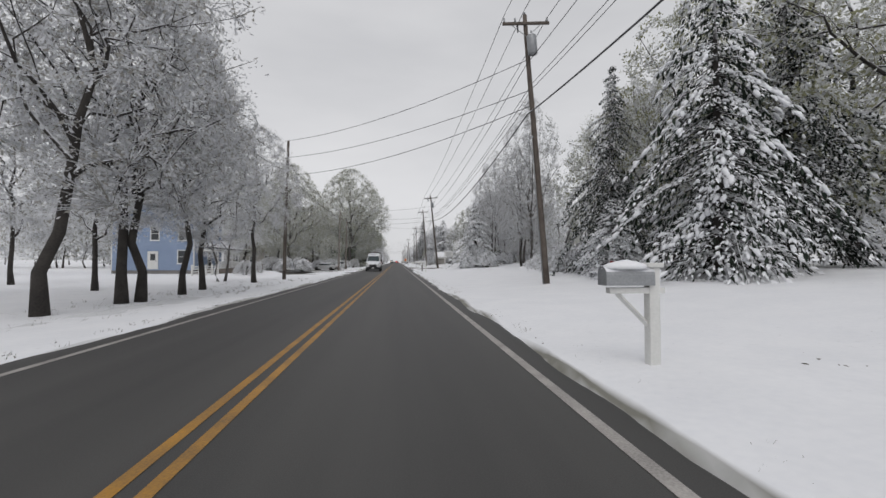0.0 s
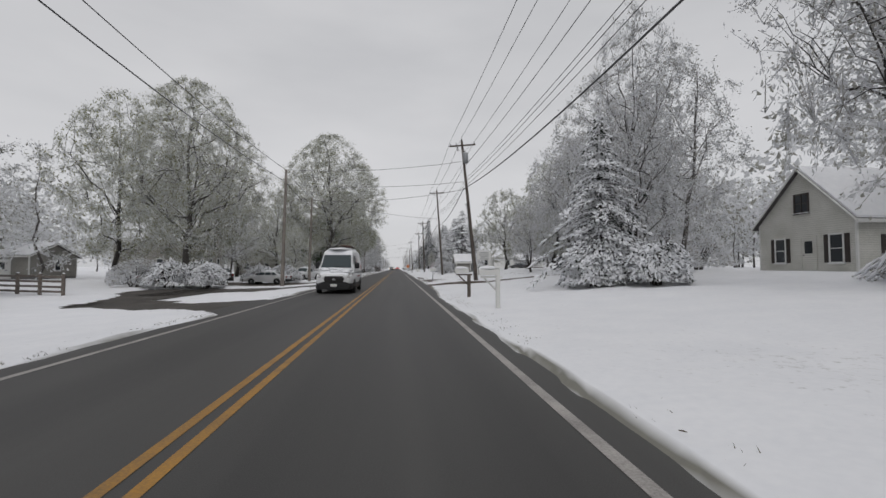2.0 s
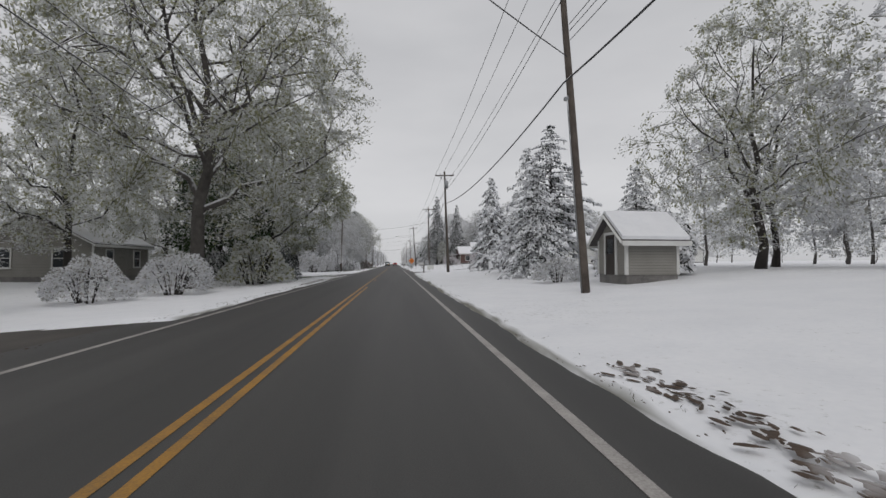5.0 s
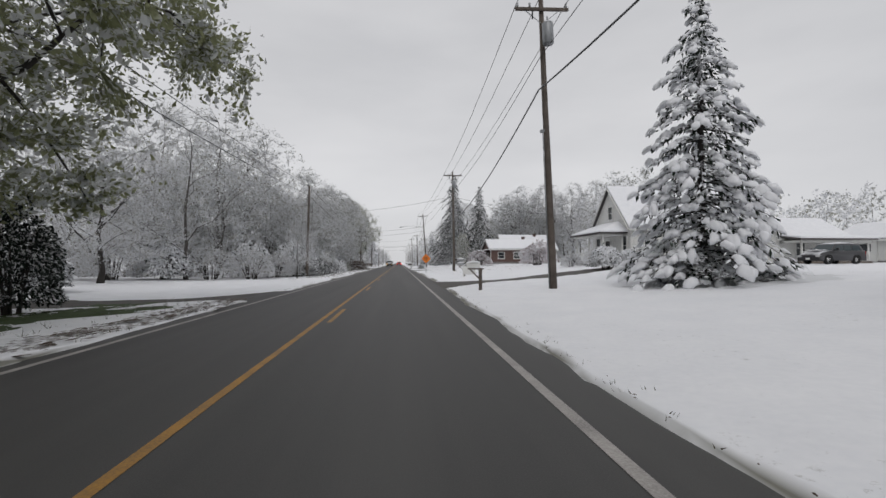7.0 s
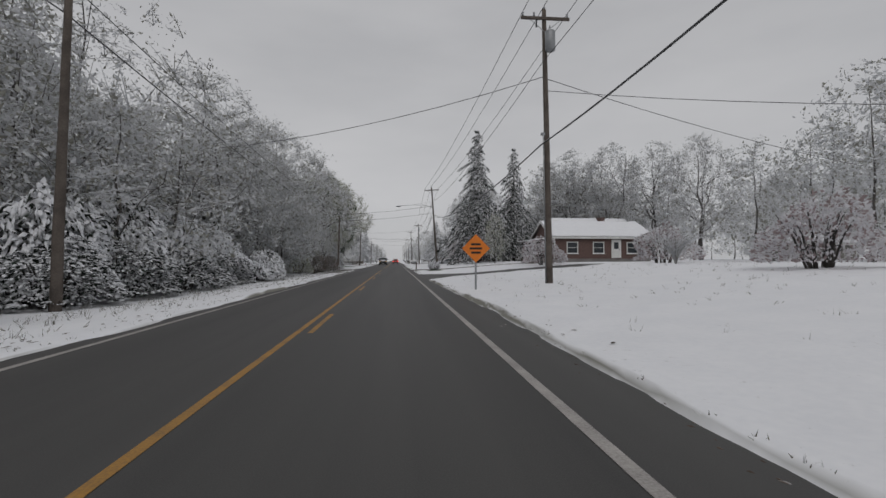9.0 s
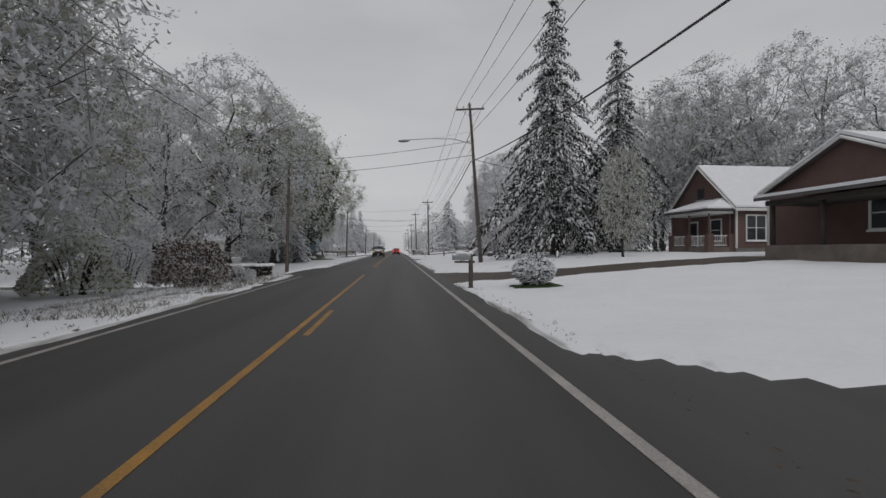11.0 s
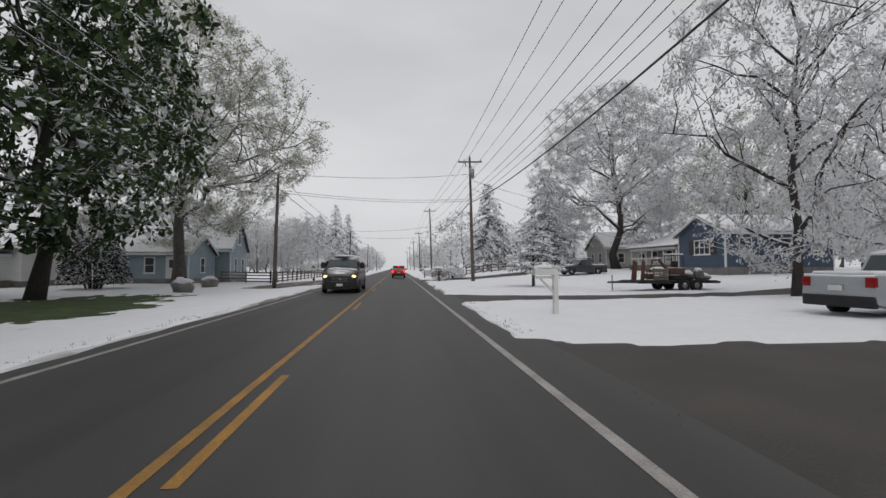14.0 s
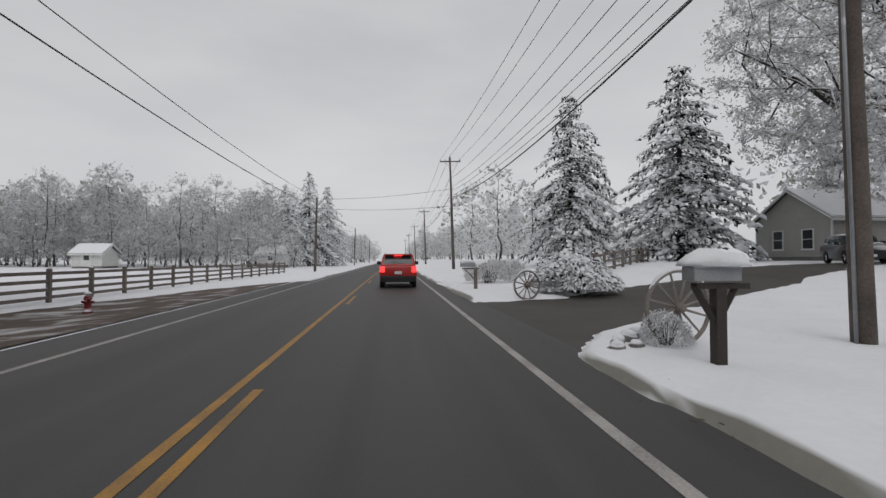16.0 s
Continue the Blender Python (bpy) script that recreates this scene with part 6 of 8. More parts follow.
def add_porch(parent, x0, x1, y0, y1, floor, eave, top, high_side, posts, rail=True, mat=WHITE_PAINT, post_mat=None, base_mat=None, hip=0.0):
    """A porch with deck, posts, rails and a snowy shed roof; high_side tells where it meets the house."""
    deck = part("porch_floor", Build().box(x0, y0, -0.5, x1, y1, floor), FENCE_WOOD, parent)
    for nm, m, lo, hi in (("porch_roof", ROOF, 0.0, 0.14), ("porch_roof_snow", SNOW_PAD, 0.145, 0.27)):
        b = Build()
        o = 0.3
        c = [(x0 - o, y0 - o), (x1 + o, y0 - o), (x1 + o, y1 + o), (x0 - o, y1 + o)]
        zs = {"+x": (eave, top, top, eave), "-x": (top, eave, eave, top), "+y": (eave, eave, top, top), "-y": (top, top, eave, eave)}[high_side]
        b.add([(x, y, q + lo) for (x, y), q in zip(c, zs)] + [(x, y, q + hi) for (x, y), q in zip(c, zs)],
              [(3, 2, 1, 0), (4, 5, 6, 7), (0, 1, 5, 4), (1, 2, 6, 5), (2, 3, 7, 6), (3, 0, 4, 7)])
        if hip:
            # both ends slope too: the ridge against the house is shorter than the eave
            ridge = [(x1, y0 - o + hip, top), (x1, y1 + o - hip, top)]
            low = [(x, y, eave) for x, y in (c[0], c[1], c[2], c[3])]
            pts = low + ridge
            b = Build().add([(x, y, q + lo) for x, y, q in pts] + [(x, y, q + hi) for x, y, q in pts],
                            [(0, 4, 5, 3), (0, 1, 4), (3, 5, 2), (6, 9, 11, 10), (6, 10, 7), (9, 8, 11), (0, 3, 9, 6), (0, 6, 7, 1), (3, 2, 8, 9), (1, 7, 10, 4), (2, 5, 11, 8), (4, 10, 11, 5)])
        part(nm, b, m, parent)
    part("porch_beam", Build().box(x0, y0, eave - 0.22, x1, y1, eave - 0.02), mat, parent)
    for px, py in posts:
        part("porch_post", Build().tube([(px, py, floor), (px, py, eave - 0.2)], [0.1, 0.08], 8), post_mat or mat, parent, "", True)
        if base_mat:
            part("post_pier", Build().box(px - 0.22, py - 0.22, floor - 0.4, px + 0.22, py + 0.22, floor + 1.0), base_mat, parent)
    if rail:
        for (ax, ay), (bx, by) in zip(posts[:-1], posts[1:]):
            rl = part("porch_rail", Build().tube([(ax, ay, floor + 0.85), (bx, by, floor + 0.85)], 0.045, 4), mat, parent)
            part("porch_rail", Build().tube([(ax, ay, floor + 0.12), (bx, by, floor + 0.12)], 0.035, 4), mat, parent)
            n = max(2, int(math.hypot(bx - ax, by - ay) / 0.16))
            for k in range(1, n):
                s = k / n
                part("baluster", Build().tube([(ax + (bx - ax) * s, ay + (by - ay) * s, floor + 0.12), (ax + (bx - ax) * s, ay + (by - ay) * s, floor + 0.85)], 0.022, 4, False), mat, rl)


def add_chimney(parent, x, y, z0, z1, w=0.35):
    c = part("chimney", Build().box(x - w, y - w, z0, x + w, y + w, z1), BRICK, parent, "red brick chimney")
    part("chimney_cap", Build().box(x - w - 0.06, y - w - 0.06, z1, x + w + 0.06, y + w + 0.06, z1 + 0.1), STONE, c)
    return c


# pale blue two-storey house with porch
h, face = gable_house("pale blue two-storey clapboard house with a white porch", -34, -24.6, 57, 65.5, 6.6, 2.0, "y", BLUE_SIDING, base=0.0)
f = face("-y")
for u, z in ((-3.2, 4.0), (0.2, 4.0), (3.4, 4.0), (3.3, 1.2)):
    add_window(h, f, u, z, 0.85, 1.5)
add_door(h, f, 0.0, 0.45, mat=WHITE_PAINT)
f = face("+x")
for u, z in ((-2.6, 4.2), (2.3, 4.2), (-2.6, 1.3), (2.6, 1.3)):
    add_window(h, f, u, z, 0.9, 1.5)
add_door(h, f, 0.2, 0.5, mat=DARK_WOOD)
add_porch(h, 4.7, 7.3, -3.6, 4.0, 0.5, 2.9, 3.6, "-x", [(7.1, -3.4), (7.1, -0.9), (7.1, 1.5), (7.1, 3.8)])

# weathered cottage among the trees
h, face = gable_house("weathered white clapboard cottage with dark shutters", 27.3, 38.5, 62.6, 69.8, 3.7, 3.5, "x", OLD_SIDING, base=0.85)
f = face("-x")
add_window(h, f, -2.35, 0.95, 0.8, 1.7, shutter=DARK_WOOD)
add_window(h, f, 1.75, 0.95, 0.75, 1.6, shutter=DARK_WOOD)
add_window(h, f, 0.0, 4.35, 0.95, 1.15, trim=DARK_WOOD, wide=2)
add_door(h, f, -0.45, 0.4, 0.95, 2.15, OLD_SIDING, OLD_SIDING)
f = face("-y")
for u in (-3.2, 1.8):
    add_window(h, f, u, 0.95, 0.8, 1.6, shutter=DARK_WOOD)

# narrow grey house
h, face = gable_house("narrow grey clapboard house with steep gable", -38, -26, 102.6, 108.0, 5.2, 2.6, "x", GREY_SIDING, base=0.0)
f = face("+x")
add_window(h, f, 0.0, 4.3, 0.8, 1.7)
add_window(h, f, -1.3, 1.2, 0.8, 1.5)
add_window(h, f, 1.3, 1.2, 0.8, 1.5)
f = face("-y")
for u in (-3, 0, 3.2):
    add_window(h, f, u, 1.2, 0.8, 1.4)
h, face = gable_house("low grey garage with snowy roof beyond a fence", -54, -44, 97, 105, 2.9, 1.5, "x", GREY_SIDING, base=0.0, name="garage", category="garage")
add_door(h, face("-y"), 1.5, 0.1, 2.8, 2.2)
add_window(h, face("+x"), 0.5, 1.1)
h, face = gable_house("low dark outbuilding with snowy roof among trees", 27, 42, 109, 116, 2.6, 0.7, "x", TEAL_WALL, base=1.1, category="building", name="outbuilding")
for u in (-4.5, 0, 4.5):
    add_window(h, face("-y"), u, 1.0, 1.0, 0.8, trim=DARK_WOOD)
h, face = gable_house("small grey shed with snow-covered roof", 9.8, 12.2, 112.6, 115.2, 1.9, 1.0, "x", GREY_SIDING, base=0.6, name="shed", category="shed")
add_door(h, face("-x"), 0.0, 0.3, 0.9, 1.8, DARK_WOOD)
h, face = gable_house("small grey house behind an oak", -33, -24, 133, 141, 3.0, 2.4, "y", GREY_SIDING, base=0.0)
for u in (-2, 2):
    add_window(h, face("-y"), u, 1.1)
    add_window(h, face("+x"), u, 1.1)

# white farmhouse with corner porch and chimney
h, face = gable_house("white clapboard farmhouse with porch and brick chimney", 21.4, 36.2, 171.4, 179.4, 3.75, 4.1, "x", WHITE_SIDING, base=1.05)
f = face("-x")
add_window(h, f, -0.1, 4.7, 0.75, 1.25)
add_window(h, f, -2.9, 1.1, 0.8, 1.75)
add_window(h, f, 2.6, 1.1, 0.9, 1.75)
add_door(h, f, 0.5, 0.5, mat=DARK_WOOD)
f = face("-y")
for u in (-5.6, -2.2, 4.6):
    add_window(h, f, u, 1.2, 0.9, 1.6)
add_porch(h, -9.8, -7.45, -3.2, 3.3, 0.5, 3.1, 4.15, "+x", [(-7.7, -3.0), (-9.6, -3.0), (-9.6, 0.1), (-9.6, 3.1)], hip=1.7)
add_chimney(h, 4.9, 1.2, 6.0, 8.9)
part("bay", Build().box(-0.2, -6.2, 0.0, 3.4, -4.72, 2.6), WHITE_SIDING, h)
part("bay_roof_snow", Build().box(-0.4, -6.4, 2.6, 3.6, -4.72, 2.85), SNOW_PAD, h, "", False, 0.05)
h, face = gable_house("white single-storey wing with back porch", 36.4, 44, 171.6, 178.2, 2.7, 2.0, "x", WHITE_SIDING, base=1.1)
for u in (-1.5, 1.8):
    add_window(h, face("-y"), u, 1.0)
add_porch(h, -3.6, 3.6, -5.6, -3.35, 0.45, 2.4, 2.8, "+y", [(-3.4, -5.4), (-1.0, -5.4), (1.2, -5.4), (3.4, -5.4)])
h, face = gable_house("white garage with snowy roof", 50, 57, 172, 179, 2.6, 1.8, "y", WHITE_SIDING, base=1.3, name="garage", category="garage")
add_door(h, face("-x"), 0, 0.2, 2.6, 2.1)

# low brick ranch house
h, face = gable_house("low red brick house with snow-covered roof", 18.5, 30.5, 221, 229, 2.9, 1.9, "x", BRICK, base=1.25)
for u in (-3.8, -0.6, 3.6):
    add_window(h, face("-y"), u, 1.0, 1.2, 1.2)
add_window(h, face("-x"), -1.5, 1.0, 1.1, 1.2)
add_door(h, face("-y"), 1.6, 0.4, mat=WHITE_PAINT)
add_chimney(h, 2.0, 0.5, 3.5, 5.6, 0.28)
add_porch(h, -8.4, -6.1, -3.6, 1.5, 0.35, 2.3, 2.7, "+x", [(-8.2, -3.4), (-8.2, -1.0), (-8.2, 1.3)], rail=False, mat=DARK_WOOD)
for x, y in ((41.0, 213), (46.5, 215)):
    h, face = gable_house("small grey shed under snow", x, x + 4.6, y, y + 4, 2.1, 1.0, "x", GREY_SIDING, base=1.2, name="shed", category="shed")
    add_door(h, face("-y"), 0, 0.3, 1.4, 1.8, GREY_SIDING)

# red brick cottage with porch
h, face = gable_house("red brick cottage with snowy gable roof and front porch", 25.4, 39, 239.5, 247.3, 3.5, 3.5, "x", BRICK, base=1.2)
f = face("-y")
for u, w, wide in ((-5.2, 1.5, 2), (-2.2, 0.9, 1), (1.0, 1.2, 1), (4.4, 1.2, 1)):
    add_window(h, f, u, 0.95, w, 1.8, wide=wide)
f = face("-x")
add_window(h, f, -1.8, 0.95, 1.1, 1.6)
add_window(h, f, 0, 4.4, 0.6, 0.8, trim=DARK_WOOD)
add_door(h, f, 0.9, 0.4, mat=DARK_WOOD)
add_porch(h, -8.9, -6.85, -3.7, 1.2, 0.4, 3.15, 4.0, "+x", [(-7.0, -3.5), (-8.7, -3.5), (-8.7, -1.2), (-8.7, 1.0)], mat=WHITE_PAINT, post_mat=BRICK, base_mat=BRICK, hip=1.3)
add_chimney(h, 2.2, -0.3, 5.5, 7.4, 0.3)

# white bungalow with dormer
h, face = gable_house("white bungalow with wide porch and four-window dormer", 20.2, 29, 259.6, 269.4, 3.5, 3.6, "y", WHITE_SIDING, base=1.0, over=0.4)
f = face("-y")
add_window(h, f, -1.8, 1.1, 1.1, 1.7, shutter=GREY_SIDING)
add_window(h, f, 2.0, 1.2, 1.0, 1.4)
add_window(h, f, 0.2, 4.4, 0.9, 1.2)
f = face("-x")
add_window(h, f, -2.6, 1.1, 1.3, 1.5)
add_window(h, f, 2.4, 1.1, 1.3, 1.5)
add_door(h, f, 0.0, 0.5, mat=DARK_WOOD)
add_porch(h, -7.2, -4.45, -4.6, 4.4, 0.5, 2.75, 3.9, "+x", [(-7.0, -4.4), (-7.0, -1.6), (-7.0, 1.4), (-7.0, 4.2)], base_mat=BRICK)
dm = part("dormer", Build().box(-3.6, -2.6, 3.7, 0.2, 2.6, 6.1), WHITE_SIDING, h)
dface = Face("-x", -3.6, 0.2, -2.6, 2.6)
for u in (-1.8, -0.6, 0.6, 1.8):
    fr = part("dormer_window", dface.box(Build(), u - 0.48, u + 0.48, -0.02, 0.03, 4.65, 5.85), WHITE_PAINT, h)
    part("pane", dface.box(Build(), u - 0.38, u + 0.38, 0.031, 0.045, 4.75, 5.28), PANE, fr)
    part("pane", dface.box(Build(), u - 0.38, u + 0.38, 0.031, 0.045, 5.33, 5.76), PANE, fr)
part("dormer_roof", Build().add([(-4.1, -3.0, 6.0), (0.6, -3.0, 6.75), (0.6, 3.0, 6.75), (-4.1, 3.0, 6.0), (-4.1, -3.0, 6.15), (0.6, -3.0, 6.9), (0.6, 3.0, 6.9), (-4.1, 3.0, 6.15)],
                                [(3, 2, 1, 0), (4, 5, 6, 7), (0, 1, 5, 4), (1, 2, 6, 5), (2, 3, 7, 6), (3, 0, 4, 7)]), WHITE_PAINT, h)
part("dormer_roof_snow", Build().add([(-4.05, -2.95, 6.155), (0.6, -2.95, 6.905), (0.6, 2.95, 6.905), (-4.05, 2.95, 6.155), (-4.05, -2.95, 6.3), (0.6, -2.95, 7.05), (0.6, 2.95, 7.05), (-4.05, 2.95, 6.3)],
                                     [(3, 2, 1, 0), (4, 5, 6, 7), (0, 1, 5, 4), (1, 2, 6, 5), (2, 3, 7, 6), (3, 0, 4, 7)]), SNOW_PAD, h)

# houses along the last stretch
h, face = gable_house("white house with steep snowy roof behind a maple", -41, -28.8, 302.4, 310.4, 3.2, 3.2, "x", WHITE_SIDING, base=0.05)
for u in (-4, -1, 3):
    add_window(h, face("-y"), u, 1.0)
add_window(h, face("+x"), 0, 1.0)
add_porch(h, 1.5, 5.5, -6.2, -4.1, 0.4, 2.4, 2.8, "+y", [(1.7, -6.0), (3.5, -6.0), (5.3, -6.0)], rail=False)
h, face = gable_house("grey-blue clapboard house with white trim and steep gable", -31, -19, 318, 323.4, 3.7, 3.3, "x", TEAL_SIDING, base=0.0)
f = face("+x")
for u, z in ((-1.2, 0.9), (1.2, 0.9), (0, 4.2)):
    add_window(h, f, u, z, 0.75, 1.5)
f = face("-y")
for u in (-3.6, -0.8, 3.0):
    add_window(h, f, u, 1.0, 0.8, 1.5)
h, face = gable_house("grey-blue clapboard side wing with snowy roof", -29, -20.6, 311.4, 317.6, 2.9, 1.7, "x", TEAL_SIDING, base=0.0)
f = face("-y")
for u in (-2.6, 0.6):
    add_window(h, f, u, 0.95, 0.8, 1.4)
add_door(h, f, 2.7, 0.35)
add_window(h, face("+x"), 0.0, 0.95, 0.8, 1.4)

h, face = gable_house("dark blue clapboard house with white-trimmed windows", 27, 37, 299.6, 305.8, 3.3, 1.5, "x", NAVY_SIDING, base=1.15)
add_window(h, face("-x"), -0.3, 1.5, 1.9, 1.15, shutter=DARK_WOOD, wide=3)
for u in (-3.2, 0.5, 3.4):
    add_window(h, face("-y"), u, 1.5, 1.0, 1.2)
h, face = gable_house("grey house with white porch rail and snowy roof", 32, 42, 310, 320, 3.0, 1.9, "y", GREY_SIDING, base=1.2)
for u in (-3, 0, 3):
    add_window(h, face("-x"), u, 1.0, 1.1, 1.2)
add_porch(h, -7.4, -5.1, -4.8, 4.8, 0.5, 2.5, 3.0, "+x", [(-7.2, -4.6), (-7.2, -2.3), (-7.2, 0), (-7.2, 2.3), (-7.2, 4.6)])
h, face = gable_house("pale grey house with snowy gable roof behind a drive", 33, 44, 333.2, 340.4, 3.4, 2.4, "x", PALE_SIDING, base=1.25)
for u in (-1.6, 1.2):
    add_window(h, face("-x"), u, 1.0, 0.9, 1.5)
for u in (-3, 0.5, 3.4):
    add_window(h, face("-y"), u, 1.0, 0.9, 1.4)
for x, y, s in ((-24, 384, 4.5), (-46, 372, 4)):
    h, face = gable_house("small pale shed with snowy roof", x, x + s, y, y + 4, 2.2, 1.2, "x", WHITE_SIDING, base=0.0, name="shed", category="shed")
    add_door(h, face("-y"), 0, 0.3, 1.2, 1.8)

# ---- vehicles ----
def wheel(parent, x, y, r=0.33, w=0.22, rim_mat=CHROME):
    s = 1 if x > 0 else -1
    prof = [(0.0, 0.55), (0.0, 0.92), (0.04, 1.0), (w - 0.04, 1.0), (w, 0.92), (w, 0.55)]
    b = Build()
    n = 20
    for dx, k in prof:
        for i in range(n):
            a = 2 * math.pi * i / n
            b.v.append((x + s * (dx - w / 2), y + math.cos(a) * r * k, r + math.sin(a) * r * k))
    for j in range(len(prof) - 1):
        for i in range(n):
            b.f.append((j * n + i, j * n + (i + 1) % n, (j + 1) * n + (i + 1) % n, (j + 1) * n + i))
    wh = part("wheel", b, RUBBER, parent, "", True)
    c = Build().tube([(x - s * w * 0.3, y, r), (x + s * w * 0.32, y, r)], r * 0.6, 16)
    part("rim", c, rim_mat, wh, "", True)
    hub = Build()
    for k in range(5):
        a = 2 * math.pi * k / 5
        hub.tube([(x + s * w * 0.36, y, r), (x + s * w * 0.36, y + math.cos(a) * r * 0.55, r + math.sin(a) * r * 0.55)], 0.03, 4)
    part("spoke", hub, rim_mat, wh)


def shell(lower, width, roof, roof_in, mat, name, parent, edge=0.05, label=""):
    """Body from a side outline; points above the belt lean in."""
    n = len(lower)
    p = []
    for s in (-1, 1):
        for y, z, inset in lower:
            p.append((s * (width / 2 - inset), y, z))
    b = Build().add(p, [tuple(range(n)), tuple(reversed(range(n, 2 * n)))] + [(i, i + n, (i + 1) % n + n, (i + 1) % n) for i in range(n)])
    return part(name, b, mat, parent, label, False, edge)


CAR_FORMS = {
    # length, width, height, belt, bonnet height, windscreen foot, roof front, roof rear, tail top foot, wheel r, axles
    "sedan": dict(l=4.7, w=1.78, h=1.44, belt=0.95, nose=0.72, hood=0.92, ws=1.05, rf=0.35, rr=-0.95, tail=-1.65, boot=1.0, r=0.32, ax=(1.4, -1.35)),
    "suv": dict(l=4.5, w=1.85, h=1.68, belt=1.05, nose=0.85, hood=1.08, ws=1.05, rf=0.45, rr=-1.75, tail=-2.1, boot=1.1, r=0.36, ax=(1.38, -1.32)),
    "van": dict(l=5.7, w=2.02, h=2.1, belt=1.2, nose=0.95, hood=1.2, ws=1.75, rf=1.15, rr=-2.72, tail=-2.82, boot=1.2, r=0.37, ax=(1.85, -1.6)),
    "cargo": dict(l=5.9, w=2.06, h=2.5, belt=1.32, nose=1.1, hood=1.36, ws=2.0, rf=1.05, rr=-2.85, tail=-2.93, boot=1.3, r=0.36, ax=(1.95, -1.75)),
    "pickup": dict(l=5.5, w=1.95, h=1.82, belt=1.15, nose=0.95, hood=1.15, ws=1.0, rf=0.45, rr=-0.55, tail=-0.8, boot=1.15, r=0.4, ax=(1.75, -1.6)),
}


def vehicle(form, name, label, x, y, turn, paint_, z=0.0, lights=None, category="car", snow=True, trim=BLACK_PLASTIC):
    """turn 0: nose towards +y."""
    c = CAR_FORMS[form]
    t = thing(name, label, category, (x, y, z), turn)
    L, W, H = c["l"], c["w"], c["h"]
    f, r = L / 2, -L / 2
    low = 0.28
    # lower body with wheel arches cut as an outline
    out = [(r + 0.05, low + 0.12, 0.06), (r, low + 0.35, 0.02), (r + 0.03, c["boot"] - 0.05, 0.05), (r + 0.08, c["boot"], 0.08)]
    if form == "pickup":
        out += [(c["tail"], c["boot"], 0.05)]
    out += [(c["ws"], c["belt"], 0.07), (c["ws"] + 0.15, c["hood"], 0.1), (f - 0.35, c["nose"] + 0.06, 0.12), (f - 0.06, c["nose"] - 0.12, 0.1), (f, c["nose"] - 0.35, 0.06), (f - 0.04, low + 0.08, 0.06)]
    for ay in c["ax"]:
        rr = c["r"] + 0.07
        for k in range(7):
            a = math.pi * k / 6
            out.append((ay + rr * math.cos(a), max(low, c["r"] + rr * math.sin(a) * 1.0 - 0.02) if 0 < k < 6 else low, 0.03))
    shell(out, W, 0, 0, paint_, "body", t, 0.045)
    # cabin
    cab = [(c["tail"], c["boot"] - 0.02, 0.07), (c["rr"], H - 0.04, 0.2), ((c["rr"] + c["rf"]) / 2, H, 0.2), (c["rf"], H - 0.04, 0.2), (c["ws"] + 0.02, c["belt"] - 0.02, 0.09)]
    if form in ("van", "cargo"):
        cab = [(q, z_, 0.09 if z_ < H - 0.3 else 0.16) for q, z_, _ in cab]
    shell(cab, W, 0, 0, paint_, "cabin", t, 0.06)
    # glass
    top_in, low_in = (0.16, 0.09) if form in ("van", "cargo") else (0.2, 0.08)
    top_z = H - 0.17

    def slab(nm, pts, nrm, mat=CAR_GLASS, th=0.012):
        q = [Vector(p) for p in pts]
        nrm = Vector(nrm).normalized()
        b = Build().add([p + nrm * 0.002 for p in q] + [p + nrm * th for p in q], [(3, 2, 1, 0), (4, 5, 6, 7), (0, 1, 5, 4), (1, 2, 6, 5), (2, 3, 7, 6), (3, 0, 4, 7)])
        return part(nm, b, mat, t)

    def mixp(a, b, s):
        return a + (b - a) * s
    wx, wz, rx, rz = c["ws"] + 0.02, c["belt"] - 0.02, c["rf"], H - 0.04
    s0, s1 = 0.1, 0.88
    nz = Vector((0, rz - wz, wx - rx)).normalized()
    hw = W / 2
    slab("windscreen", [(-(hw - low_in - 0.09), mixp(wx, rx, s0), mixp(wz, rz, s0)), (hw - low_in - 0.09, mixp(wx, rx, s0), mixp(wz, rz, s0)),
                        (hw - top_in - 0.08, mixp(wx, rx, s1), mixp(wz, rz, s1)), (-(hw - top_in - 0.08), mixp(wx, rx, s1), mixp(wz, rz, s1))], nz)
    bx, bz, tx = c["tail"], c["boot"] - 0.02, c["rr"]
    nz2 = Vector((0, -(rz - bz), -(tx - bx) * -1)).normalized()
    nz2 = Vector((0, -(rz - bz), (tx - bx))).normalized()
    slab("rear_window", [(hw - low_in - 0.12, mixp(bx, tx, 0.18), mixp(bz, rz, 0.18)), (-(hw - low_in - 0.12), mixp(bx, tx, 0.18), mixp(bz, rz, 0.18)),
                         (-(hw - top_in - 0.1), mixp(bx, tx, 0.86), mixp(bz, rz, 0.86)), (hw - top_in - 0.1, mixp(bx, tx, 0.86), mixp(bz, rz, 0.86))], nz2)
    # side windows
    cuts = {"sedan": (0.02, 0.36, 0.40, 0.72, 0.76, 0.97), "suv": (0.02, 0.32, 0.35, 0.62, 0.65, 0.95), "van": (0.02, 0.2, 0.23, 0.55, 0.58, 0.95), "cargo": (0.02, 0.17), "pickup": (0.03, 0.52, 0.57, 0.95)}[form]
